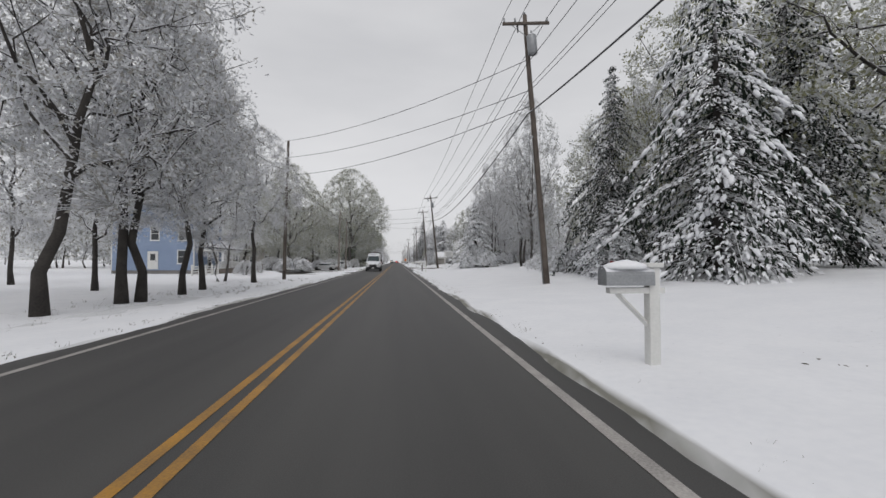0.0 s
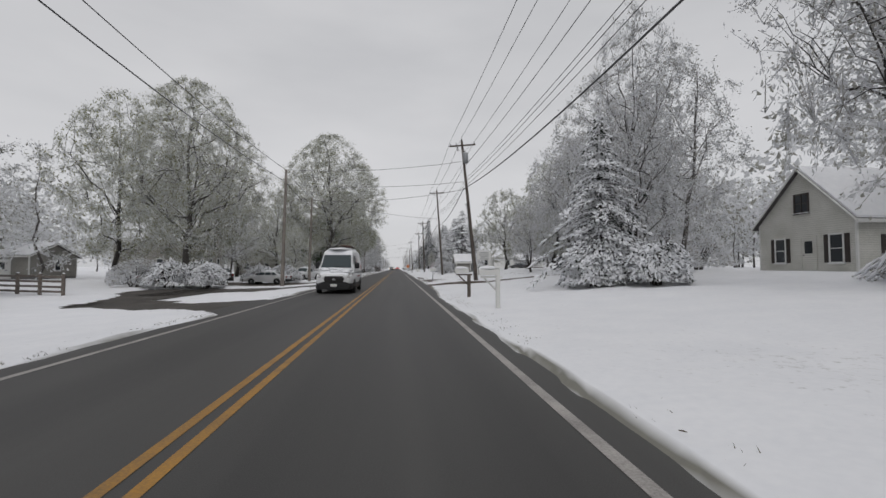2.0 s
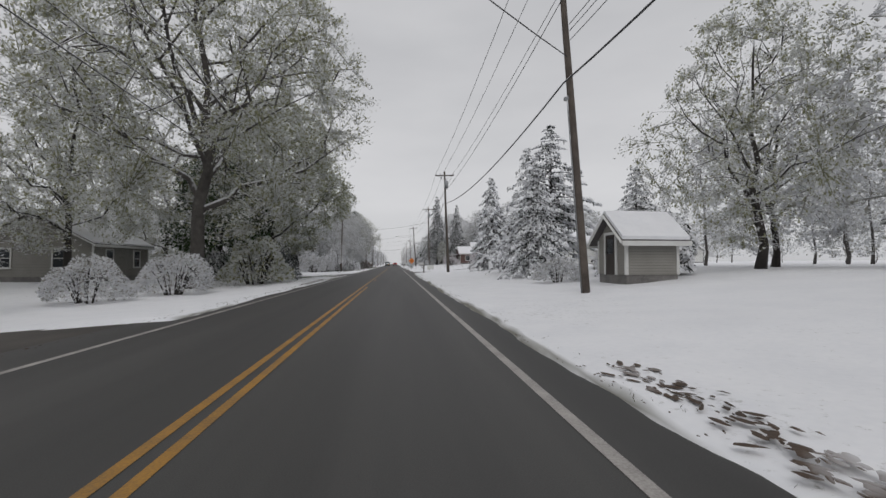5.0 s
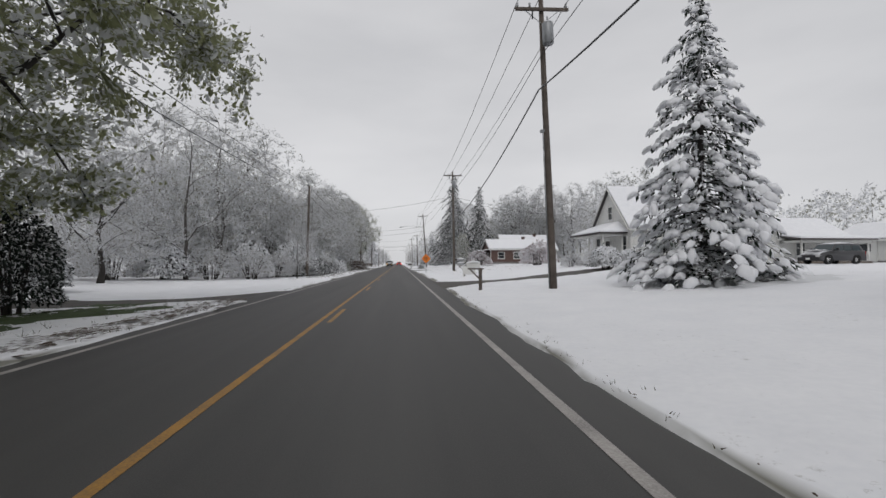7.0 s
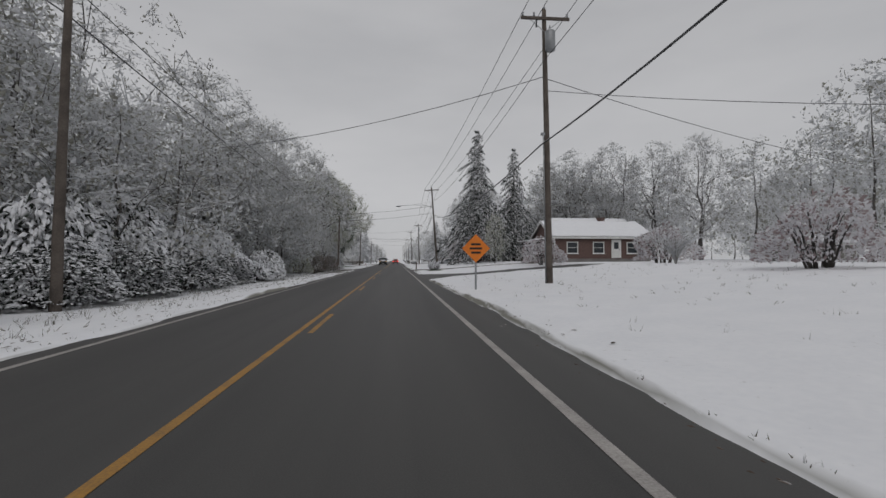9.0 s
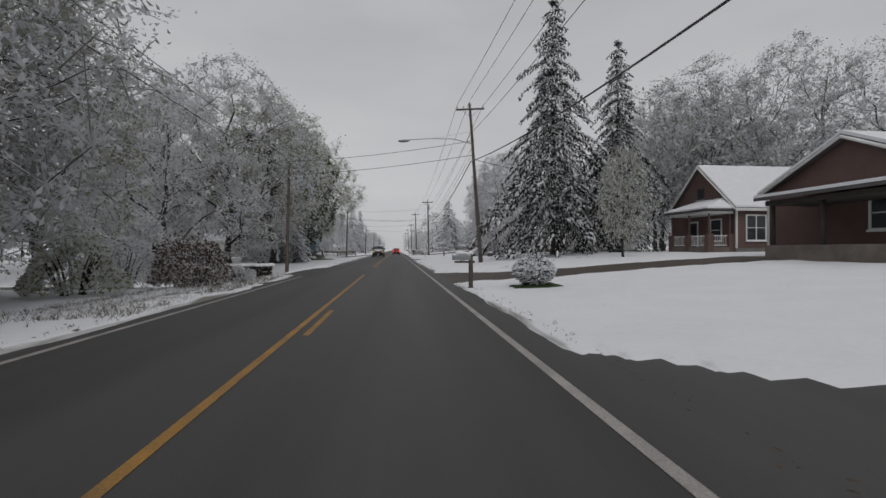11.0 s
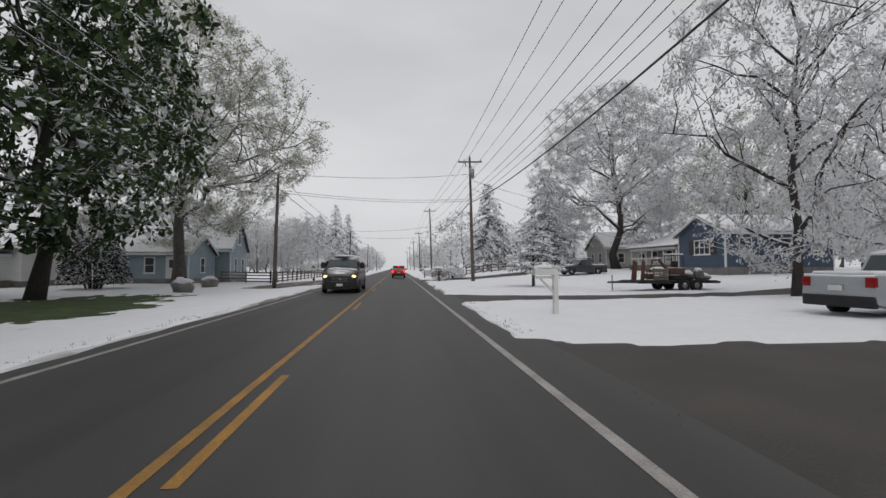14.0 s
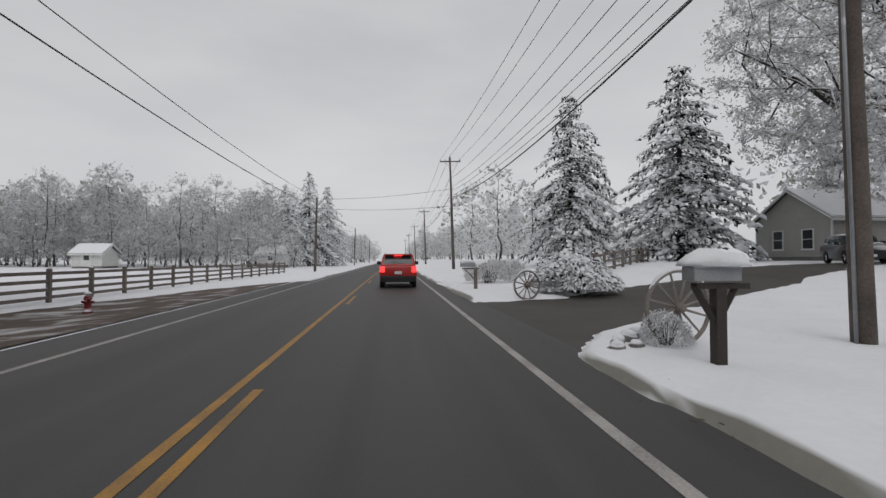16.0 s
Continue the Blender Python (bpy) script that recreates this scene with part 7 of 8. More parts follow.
    for s in (-1, 1):
        for a, b_ in zip(cuts[0::2], cuts[1::2]):
            q0, q1 = mixp(wx - 0.12, bx + 0.12, a), mixp(wx - 0.12, bx + 0.12, b_)
            u0, u1 = mixp(rx - 0.04, tx + 0.06, a), mixp(rx - 0.04, tx + 0.06, b_)
            zl, zh = c["belt"] + 0.04, top_z
            k0, k1 = (zl - wz) / (H - wz), (zh - wz) / (H - wz)
            xi0, xi1 = hw - mixp(low_in, top_in, k0), hw - mixp(low_in, top_in, k1)
            pts = [(s * xi0, mixp(q0, u0, k0), zl), (s * xi0, mixp(q1, u1, k0), zl), (s * xi1, mixp(q1, u1, k1), zh), (s * xi1, mixp(q0, u0, k1), zh)]
            if s > 0:
                pts = pts[::-1]
            slab("side_window", pts, (s, 0, 0.15), CAR_GLASS, 0.018)
    for ay in c["ax"]:
        for s in (-1, 1):
            wheel(t, s * (hw - 0.13), ay, c["r"])
    # bumpers, grille, plates, lights
    part("front_bumper", Build().box(-hw + 0.06, f - 0.12, low, hw - 0.06, f + 0.04, low + 0.3), trim, t, "", False, 0.04)
    part("rear_bumper", Build().box(-hw + 0.06, r - 0.05, low + 0.02, hw - 0.06, r + 0.12, low + 0.32), trim, t, "", False, 0.04)
    part("grille", Build().box(-hw * 0.58, f - 0.1, c["nose"] - 0.4, hw * 0.58, f + 0.012, c["nose"] - 0.12), BLACK_PLASTIC, t, "", False, 0.02)
    part("number_plate", Build().box(-0.17, f + 0.041, low + 0.1, 0.17, f + 0.055, low + 0.24), WHITE_PAINT, t)
    part("number_plate", Build().box(-0.17, r - 0.075, c["boot"] - 0.42, 0.17, r - 0.03, c["boot"] - 0.28), WHITE_PAINT, t)
    for s in (-1, 1):
        wide_in = 0.72 if form == "van" else 0.6
        part("head_light", Build().box(*sorted((s * hw * wide_in, s * (hw - 0.09)))[:1], f - 0.25, c["nose"] - 0.30, sorted((s * hw * wide_in, s * (hw - 0.09)))[1], f + 0.006, c["nose"] - 0.12),
             HEAD_LIGHT if lights == "front" else LENS, t, "", False, 0.03)
        if form in ("suv", "van", "cargo", "pickup"):
            q = c["boot"]
            part("tail_light", Build().box(*sorted((s * (hw - 0.27), s * (hw - 0.05)))[:1], r - 0.025, q - 0.32, sorted((s * (hw - 0.27), s * (hw - 0.05)))[1], r + 0.1, q - 0.06 + (0.5 if form in ("van", "cargo") else 0)),
                 TAIL_LIGHT if lights == "rear" else TAIL_OFF, t, "", False, 0.02)
        else:
            part("tail_light", Build().box(*sorted((s * (hw - 0.45), s * (hw - 0.08)))[:1], r - 0.02, c["boot"] - 0.3, sorted((s * (hw - 0.45), s * (hw - 0.08)))[1], r + 0.1, c["boot"] - 0.12), TAIL_LIGHT if lights == "rear" else TAIL_OFF, t, "", False, 0.02)
        mz = c["belt"] + 0.12
        m = part("door_mirror", Build().box(*sorted((s * (hw - 0.02), s * (hw + 0.2)))[:1], c["ws"] - 0.42, mz - 0.06 - (0.1 if form == "cargo" else 0), sorted((s * (hw - 0.02), s * (hw + 0.2)))[1], c["ws"] - 0.3, mz + (0.3 if form == "cargo" else 0.12)), trim, t, "", False, 0.03)
    if snow:
        sb = Build()
        for i in range(9):
            for j in range(5):
                pass
        nx, ny = 7, 11
        pts = []
        for side in (0, 1):
            for j in range(ny):
                for i in range(nx):
                    u, v = i / (nx - 1), j / (ny - 1)
                    xx = (u - 0.5) * 2 * (hw - top_in - 0.1)
                    yy = c["rr"] + 0.1 + (c["rf"] - c["rr"] - 0.2) * v
                    edge = min(u, 1 - u, v, 1 - v) * 5
                    zz = H - 0.03 + (0.0 if side == 0 else 0.09 * min(1, edge) ** 0.5 + 0.03 * noise.noise(Vector((xx * 2, yy * 2, x))))
                    pts.append((xx, yy, zz))
        faces = []
        for side in (0, 1):
            o = side * nx * ny
            for j in range(ny - 1):
                for i in range(nx - 1):
                    q = [o + j * nx + i, o + j * nx + i + 1, o + (j + 1) * nx + i + 1, o + (j + 1) * nx + i]
                    faces.append(tuple(q if side else q[::-1]))
        part("roof_snow", sb.add(pts, faces), SNOW_PAD, t, "layer of snow on the roof", True)
        hb = Build()
        for k in range(9):
            hb.blob((random.Random(k + int(x * 10)).uniform(-0.6, 0.6) * hw, c["ws"] + 0.35 + random.Random(k * 7 + 1).uniform(-0.1, 0.25), c["hood"] + 0.02), (0.28, 0.16, 0.07), k, 0.4, 4, 8, 0.0)
        part("bonnet_snow", hb, SNOW_PAD, t, "lumps of snow below the windscreen", True)
    if form == "pickup":
        part("load_bed", Build().box(-hw + 0.2, r + 0.16, c["boot"] + 0.004, hw - 0.2, c["tail"] - 0.15, c["boot"] + 0.1), SNOW_PAD, t, "truck bed filled with snow", False, 0.04)
    return t


red = vehicle("suv", "red_car", "red compact sport utility car with lit tail lights in the lane", 0.05, 326.6, 0, RED_PAINT, 0.0, "rear", snow=False)
part("wiper", Build().tube([(0.1, -2.13, 1.2), (-0.35, -2.1, 1.28)], 0.012, 4), BLACK_PLASTIC, red)
part("roof_rail", Build().tube([(0.66, 0.3, 1.7), (0.66, -1.5, 1.7)], 0.02, 5), BLACK_PLASTIC, red)
part("roof_rail", Build().tube([(-0.66, 0.3, 1.7), (-0.66, -1.5, 1.7)], 0.02, 5), BLACK_PLASTIC, red)
part("high_brake_light", Build().box(-0.2, -1.95, 1.56, 0.2, -1.9, 1.6), TAIL_LIGHT, red)
part("spoiler", Build().box(-0.65, -2.02, 1.6, 0.65, -1.72, 1.65), RED_PAINT, red, "", False, 0.015)


def loft(stations, low, cut, grow_by, name, mat, parent, label=""):
    """A smooth shell through cross sections (y, top, half width, half width at the roof), from the height low up to cut."""
    bld = Build()
    rings = []
    for y, top, hw, roof in stations:
        side = [(hw - 0.05, low), (hw, low + 0.12), (hw + 0.01, 0.9), (hw, 1.2), (hw - 0.02, 1.38)]
        high = max(top - 1.38, 0.0)
        side += [(hw - 0.02 - (hw - roof) * 0.4, 1.38 + high * 0.4), (roof, top - 0.16), (roof - 0.07, top - 0.05), (roof - 0.22, top)]
        pts = [(x, min(z, top - 0.03 * (8 - i), cut) if z > low + 0.13 else z) for i, (x, z) in enumerate(side)]
        half = [(x + grow_by, z) for x, z in pts] + [(0.0, min(top + 0.015, cut))]
        rings.append([(x, y, z) for x, z in half] + [(-x, y, z) for x, z in half[-2::-1]])
    n = len(rings[0])
    for r in rings:
        bld.v += r
    for k in range(len(rings) - 1):
        for i in range(n):
            j = (i + 1) % n
            bld.f.append((k * n + i, k * n + j, (k + 1) * n + j, (k + 1) * n + i))
    bld.f += [tuple(range(n))[::-1], tuple((len(rings) - 1) * n + i for i in range(n))]
    return part(name, bld, mat, parent, label, True, 0.03)


def big_van(name, label, x, y, turn, paint_, tall, lit, cladding):
    """A high van: lofted body, raked screen, swept lamps, black lower cladding. turn 0: nose towards +y."""
    t = thing(name, label, "van", (x, y, 0.0), turn)
    k = tall / 2.55
    hi = lambda z: 1.3 + (z - 1.3) * (tall - 1.3) / 1.25 if z > 1.3 else z
    st = [(2.97, 0.98, 0.74, 0.62), (2.92, 1.06, 0.86, 0.74), (2.78, 1.13, 0.95, 0.84), (2.5, 1.22, 0.99, 0.9), (2.12, 1.35, 1.01, 0.93), (1.98, hi(1.5), 1.02, 0.92), (1.7, hi(1.82), 1.02, 0.9), (1.42, hi(2.13), 1.02, 0.87),
          (1.22, hi(2.32), 1.02, 0.86), (0.95, hi(2.45), 1.02, 0.86), (0.4, hi(2.53), 1.02, 0.86), (-1.2, hi(2.55), 1.02, 0.86), (-2.75, hi(2.52), 1.01, 0.85), (-2.92, hi(2.44), 0.99, 0.82)]
    loft(st, 0.5, 9.0, 0.0, "body", paint_, t)
    loft([(yy + (0.03 if yy > 2.9 else -0.02 if yy < -2.9 else 0), 0.66, hw, hw - 0.02) for yy, _, hw, _ in st], 0.24, 0.66, 0.015, "lower_cladding", cladding, t, "dark plastic bumper and sills")
    for ay in (1.95, -1.75):
        for s in (-1, 1):
            ar = Build()
            n = 18
            for xx in (s * 0.9, s * 1.045):
                ar.v += [(xx, ay, 0.3)] + [(xx, ay + 0.47 * math.cos(math.pi * i / n), 0.34 + 0.47 * math.sin(math.pi * i / n)) for i in range(n + 1)]
            m = n + 2
            ar.f += [(0, i, i + 1) for i in range(1, n + 1)] + [(m, m + i + 1, m + i) for i in range(1, n + 1)] + [(i, i + m, i + 1 + m, i + 1) for i in range(1, n + 1)]
            part("wheel_arch", ar, BLACK_PLASTIC, t)
            wheel(t, s * 0.95, ay, 0.35)

    def slab(nm, pts, nrm, mat=CAR_GLASS, th=0.014, base=0.006, note=""):
        q, nrm = [Vector(p) for p in pts], Vector(nrm).normalized()
        m = len(q)
        bb = Build().add([p + nrm * base for p in q] + [p + nrm * (base + th) for p in q], [tuple(range(m))[::-1], tuple(range(m, 2 * m))] + [(i, (i + 1) % m, (i + 1) % m + m, i + m) for i in range(m)])
        return part(nm, bb, mat, t, note)
    rake = Vector((0, hi(2.13) - 1.35, 0.7)).normalized()
    ws = lambda s, u: (s * (0.83 - 0.08 * u), 2.06 - 0.66 * u, 1.42 + (hi(2.14) - 1.42) * u)
    slab("windscreen", [ws(-1, 0), ws(1, 0), ws(1, 1), ws(-1, 1)], rake, CAR_GLASS, 0.014, 0.02)
    for s in (-1, 1):
        at = lambda yy, z: (s * (1.0 - (0.155 / k) * (z - 1.36)), yy, z)
        pts = [at(1.78, 1.4), at(0.62, 1.4), at(0.62, hi(2.1)), at(1.34, hi(2.1)), at(1.5, hi(1.95))]
        slab("side_window", pts if s < 0 else pts[::-1], (s, 0, 0.15), CAR_GLASS, 0.01, 0.022)
        lamp_pts = [(s * 0.56, 2.965, 0.80), (s * 0.90, 2.84, 0.84), (s * 1.0, 2.45, 1.13), (s * 0.93, 2.6, 1.13), (s * 0.70, 2.86, 1.02)]
        slab("lamp_housing", lamp_pts if s > 0 else lamp_pts[::-1], (s * 0.5, 0.8, 0.3), BLACK_PLASTIC, 0.03, -0.01)
        if not lit:
            mid = sum((Vector(p) for p in lamp_pts), Vector()) / 5
            lens_pts = [mid + (Vector(p) - mid) * 0.82 for p in lamp_pts]
            slab("lamp_lens", lens_pts if s > 0 else lens_pts[::-1], (s * 0.5, 0.8, 0.3), LENS, 0.012, 0.022, "clear swept-back lens")
        part("head_light", Build().blob((s * 0.76, 2.86, 0.92), (0.13, 0.12, 0.085), 3, 0.0, 6, 12), HEAD_LIGHT if lit else LENS, t, "lit amber head light" if lit else "clear lens", True)
        part("door_mirror", Build().box(*sorted((s * 1.0, s * 1.24))[:1], 1.42, 1.38, sorted((s * 1.0, s * 1.24))[1], 1.56, 1.72), BLACK_PLASTIC, t, "", False, 0.04)
        part("side_rub_strip", Build().box(*sorted((s * 1.012, s * 1.036))[:1], -2.85, 1.12, sorted((s * 1.012, s * 1.036))[1], 1.9, 1.17), BLACK_PLASTIC, t)
        part("tail_light", Build().box(*sorted((s * 0.86, s * 1.0))[:1], -2.945, 0.95, sorted((s * 0.86, s * 1.0))[1], -2.85, 1.6), TAIL_OFF, t, "", False, 0.02)
    g = Build()
    for yy in (2.93, 3.0):
        g.v += [(u, yy, z) for u, z in ((-0.44, 0.6), (0.44, 0.6), (0.55, 0.78), (0.48, 0.96), (-0.48, 0.96), (-0.55, 0.78))]
    g.f += [tuple(range(6)), tuple(range(11, 5, -1))] + [(i, i + 6, (i + 1) % 6 + 6, (i + 1) % 6) for i in range(6)]
    part("grille", g, BLACK_PLASTIC, t, "", False, 0.02)
    for i in range(4):
        part("grille_bar", Build().box(-0.46, 2.995, 0.65 + i * 0.08, 0.46, 3.012, 0.665 + i * 0.08), GREY_METAL if lit else DARK_WOOD, t)
    part("badge", Build().prism([(-0.1, 0.74), (0.1, 0.74), (0.0, 0.88)], 0, 0.015), CHROME, t, "plain pale shape").matrix_basis = pose(0, 3.01, 0, 0, 0, 90)
    part("number_plate", Build().box(-0.17, 3.02, 0.4, 0.17, 3.035, 0.54), WHITE_PAINT, t)
    part("rear_window", Build().box(-0.6, -2.94, 1.5, 0.6, -2.925, hi(2.15)), CAR_GLASS, t)
    part("wiper", Build().tube([(-0.5, 2.1, 1.43), (0.1, 2.02, 1.55)], 0.012, 4), BLACK_PLASTIC, t)
    snow = Build()
    for i in range(20 if not lit else 8):
        r_ = random.Random(i + 40)
        v = r_.uniform(0, 1) ** 1.6
        snow.blob((r_.uniform(-0.72, 0.72), 2.12 + 0.5 * v, 1.37 - 0.2 * v), (r_.uniform(0.2, 0.36), r_.uniform(0.1, 0.2), r_.uniform(0.03, 0.085)), i, 0.4, 4, 8, -0.02)
    part("bonnet_snow", snow, SNOW_PAD, t, "uneven blanket of snow on the bonnet", True)
    part("roof_snow", Build().blob((0, -0.65, hi(2.5)), (0.84, 2.1, 0.16 if not lit else 0.1), 5, 0.1, 8, 24, -0.02), SNOW_PAD, t, "thick snow on the roof", True)
    return t


van = big_van("cargo_van", "white high-roofed cargo van with snow on roof and bonnet, oncoming", -3.45, 66.4, 180, WHITE_CAR, 2.55, False, BLACK_PLASTIC)
for k in range(5):
    part("painted_stripe", Build().box(-0.968 + k * 0.012, -0.15, 1.62 + k * 0.085, -0.935 + k * 0.012, 0.45, 1.66 + k * 0.085), HYDRANT_RED, van, "red painted bar")
part("painted_bar", Build().box(-1.032, -1.5, 0.88, -1.0, 0.6, 0.96), HYDRANT_RED, van, "faded red painted bar")
for k in range(3):
    part("roof_plank", Build().box(-0.62 + k * 0.2, -2.0, 2.7 + 0.02 * k, -0.46 + k * 0.2, 0.75, 2.74 + 0.02 * k), RUST_WOOD, van, "rust-brown plank tied to the roof")
for yy in (0.3, -1.4):
    part("roof_rack_bar", Build().tube([(-0.75, yy, 2.45), (-0.72, yy, 2.69), (0.72, yy, 2.69), (0.75, yy, 2.45)], 0.02, 5), BLACK_PLASTIC, van)
big_van("passenger_van", "dark brown passenger van with lit headlights and snowy roof", -3.3, 293.0, 180, BROWN_CAR, 2.12, True, BLACK_PLASTIC)
vehicle("sedan", "parked_sedan", "white sedan parked on the drive, dusted with snow", -14.0, 88.6, 82, WHITE_CAR, lift(-14.0, 88.6))
vehicle("suv", "parked_suv", "dark sport utility car parked beside a sedan", -19.6, 87.4, 80, DARK_CAR, lift(-19.6, 87.4))
vehicle("pickup", "parked_pickup", "white pickup truck under snow beside the road", -13.4, 105.6, 158, WHITE_CAR, lift(-13.4, 105.6), category="pickup truck")
vehicle("suv", "parked_suv", "dark car parked behind the house", 34.5, 164.5, 95, DARK_CAR, lift(34.5) + 0.05)


def snowed_in(t):
    """Snow left lying on the screens and bonnet of a parked sedan."""
    for nm, (y0, z0, y1, z1) in (("windscreen_snow", (1.05, 0.96, 0.40, 1.40)), ("rear_screen_snow", (-1.62, 1.0, -0.98, 1.41))):
        out = Vector((0, abs(z1 - z0) * (1 if y0 > 0 else -1), abs(y1 - y0))).normalized()
        b = Build()
        for layer in (0.018, 0.065):
            for u in range(7):
                for s in range(6):
                    a, w = u / 6, (s / 5 - 0.5) * 2
                    fade = 1.0 if layer < 0.03 else min(1, 4 * min(u, 6 - u) / 6 + 0.3) * (0.8 + 0.4 * noise.noise(Vector((w * 2, a * 3, y0))))
                    q = Vector((w * (0.72 - 0.14 * a), y0 + (y1 - y0) * a, z0 + (z1 - z0) * a)) + out * layer * fade
                    b.v.append(tuple(q))
        for layer in (0, 1):
            o = layer * 42
            for u in range(6):
                for s in range(5):
                    f = [o + u * 6 + s, o + u * 6 + s + 1, o + (u + 1) * 6 + s + 1, o + (u + 1) * 6 + s]
                    b.f.append(tuple(f if layer else f[::-1]))
        part(nm, b, SNOW_PAD, t, "snow lying on the glass", True)
    part("bonnet_blanket", Build().blob((0, 1.6, 0.86), (0.78, 0.62, 0.13), 4, 0.15, 6, 16, -0.04), SNOW_PAD, t, "blanket of snow on the bonnet", True)


silver = vehicle("sedan", "parked_sedan", "silver sedan parked on a drive under snow", 11.6, 269.3, 98, SILVER_CAR, lift(11.6, 269.3))
pale = vehicle("sedan", "parked_sedan", "pale sedan parked on a drive under thick snow", 12.6, 272.6, 96, WHITE_CAR, lift(12.6, 272.6))
snowed_in(silver)
snowed_in(pale)
vehicle("pickup", "parked_pickup", "silver pickup truck parked on the snowy lawn", 14.3, 276.2, -85, SILVER_CAR, lift(14.3, 276.2), category="pickup truck")
vehicle("pickup", "parked_pickup", "dark pickup truck parked across the lawn, snow on its roof", 21.4, 315.6, 97, DARK_CAR, lift(21.4, 315.6), category="pickup truck")
vehicle("suv", "parked_suv", "black sport utility car with snow on its roof", 26.2, 325.7, 150, DARK_CAR, lift(26.2, 325.7))
vehicle("sedan", "parked_sedan", "silver sedan parked under the trees", -24.5, 82.5, 60, SILVER_CAR, lift(-24.5, 82.5))

# ---- small things beside the road ----
def mailbox(x, y, mat, label, post="wood", height=1.05, turn=0.0, double=False, slant=0.0):
    t = thing("mailbox", label, "mailbox", (x, y, lift(x, y) + 0.02), turn)
    t.scale = (1.15, 1.15, 1.0)
    wood = {"wood": FENCE_WOOD, "white": WHITE_PAINT, "dark": POLE_WOOD, "green": GREEN_BOX, "tall": POLE_WOOD, "vee": DARK_WOOD, "pipe": GREY_METAL}[post]
    mid = -0.22 if post == "vee" else 0.0
    if post == "pipe":
        part("post", Build().tube([(-0.36, 0, -0.3), (-0.28, 0, height - 0.05)], 0.035, 10), wood, t, "", True)
    else:
        part("post", Build().box(mid - 0.06, -0.06, -0.3, mid + 0.06, 0.06, height - 0.08 + (0.3 if post in ("white", "tall") else 0)), wood, t, "", False, 0.008)
    if post == "tall":
        part("post_snow", Build().blob((0, 0, height + 0.22), (0.1, 0.1, 0.09), 3, 0.2, 6, 10, -0.02), SNOW_PAD, t, "", True)
    if post == "white":
        part("post_cap", Build().box(-0.09, -0.09, height + 0.22, 0.09, 0.09, height + 0.28), wood, t, "", False, 0.01)
    part("bracket", Build().box(-0.5, -0.05, height - 0.1, 0.12, 0.05, height - 0.03), wood, t)
    if post == "vee":
        for q in (-0.5, 0.0):
            part("brace", Build().tube([(q, 0, height - 0.06), (-0.22 + 0.1 * q, 0, height - 0.5)], 0.045, 4), wood, t)
        part("snow_mound", Build().blob((-0.25, 0, height + 0.2), (0.42, 0.2, 0.2), 5, 0.3, 7, 14, -0.02), SNOW_PAD, t, "heap of snow", True)
    elif post not in ("tall", "pipe"):
        part("brace", Build().tube([(-0.4, 0, height - 0.1), (-0.05, 0, height - 0.5)], 0.03, 4), wood, t)

    def box_at(z, nm="box"):
        n = 8
        prof = [(-0.1, 0.0), (0.1, 0.0), (0.1, 0.13)] + [(0.1 * math.cos(math.pi * k / n), 0.13 + 0.1 * math.sin(math.pi * k / n)) for k in range(1, n)] + [(-0.1, 0.13)]
        # the box lies along x, its door towards the road
        b = Build()
        m = len(prof)
        for xx in (-0.55, -0.02):
            for yy, zz in prof:
                b.v.append((xx, yy, z + zz))
        b.f += [tuple(range(m)), tuple(reversed(range(m, 2 * m)))] + [(i, i + m, (i + 1) % m + m, (i + 1) % m) for i in range(m)]
        bx = part(nm, b, mat, t)
        d = Build()
        for xx in (-0.565, -0.551):
            for yy, zz in prof:
                d.v.append((xx, yy * 1.04, z + zz * 1.02))
        d.f += [tuple(range(m)), tuple(reversed(range(m, 2 * m)))] + [(i, i + m, (i + 1) % m + m, (i + 1) % m) for i in range(m)]
        part("door", d, mat, bx)
        part("flag", Build().box(-0.42, 0.101, z + 0.08, -0.38, 0.11, z + 0.3), HYDRANT_RED, bx, "small red signal flag")
        part("snow_cap", Build().blob((-0.29, 0, z + 0.2), (0.29, 0.12, 0.11), x + z, 0.2, 6, 12, 0.0), SNOW_PAD, bx, "cap of snow", True)
    box_at(height)
    if double:
        box_at(height + 0.36)
    return t


mailbox(3.05, 5.3, GREY_METAL, "grey metal mailbox on a white post capped with snow", "white")
mailbox(3.3, 53.2, WHITE_PAINT, "white mailbox on a tall white post capped with snow", "white", 1.1)
mailbox(3.2, 58.6, WHITE_PAINT, "white mailbox on a thin dark post capped with snow", "dark", 1.1)
mailbox(3.8, 82.4, WHITE_PAINT, "white mailbox on a thin grey metal pipe", "pipe", 1.05)
mailbox(3.7, 152.0, WHITE_PAINT, "white mailbox on a dark post beside a drive", "dark", 1.1)
mailbox(5.95, 172.3, GREY_METAL, "two stacked grey mailboxes on one post", "wood", 1.0, double=True)
mailbox(2.5, 224.0, GREY_METAL, "grey metal mailbox on a tall dark post plastered with snow", "tall", 1.0)
mailbox(4.45, 277.8, WHITE_PAINT, "white mailbox on a white post capped with snow", "white", 1.15)
mailbox(4.1, 307.9, GREY_METAL, "dark mailbox on a braced post heaped with snow", "vee", 1.1)
mailbox(3.3, 321.5, GREY_METAL, "small mailbox on a post beside the far drive", "wood", 1.0)


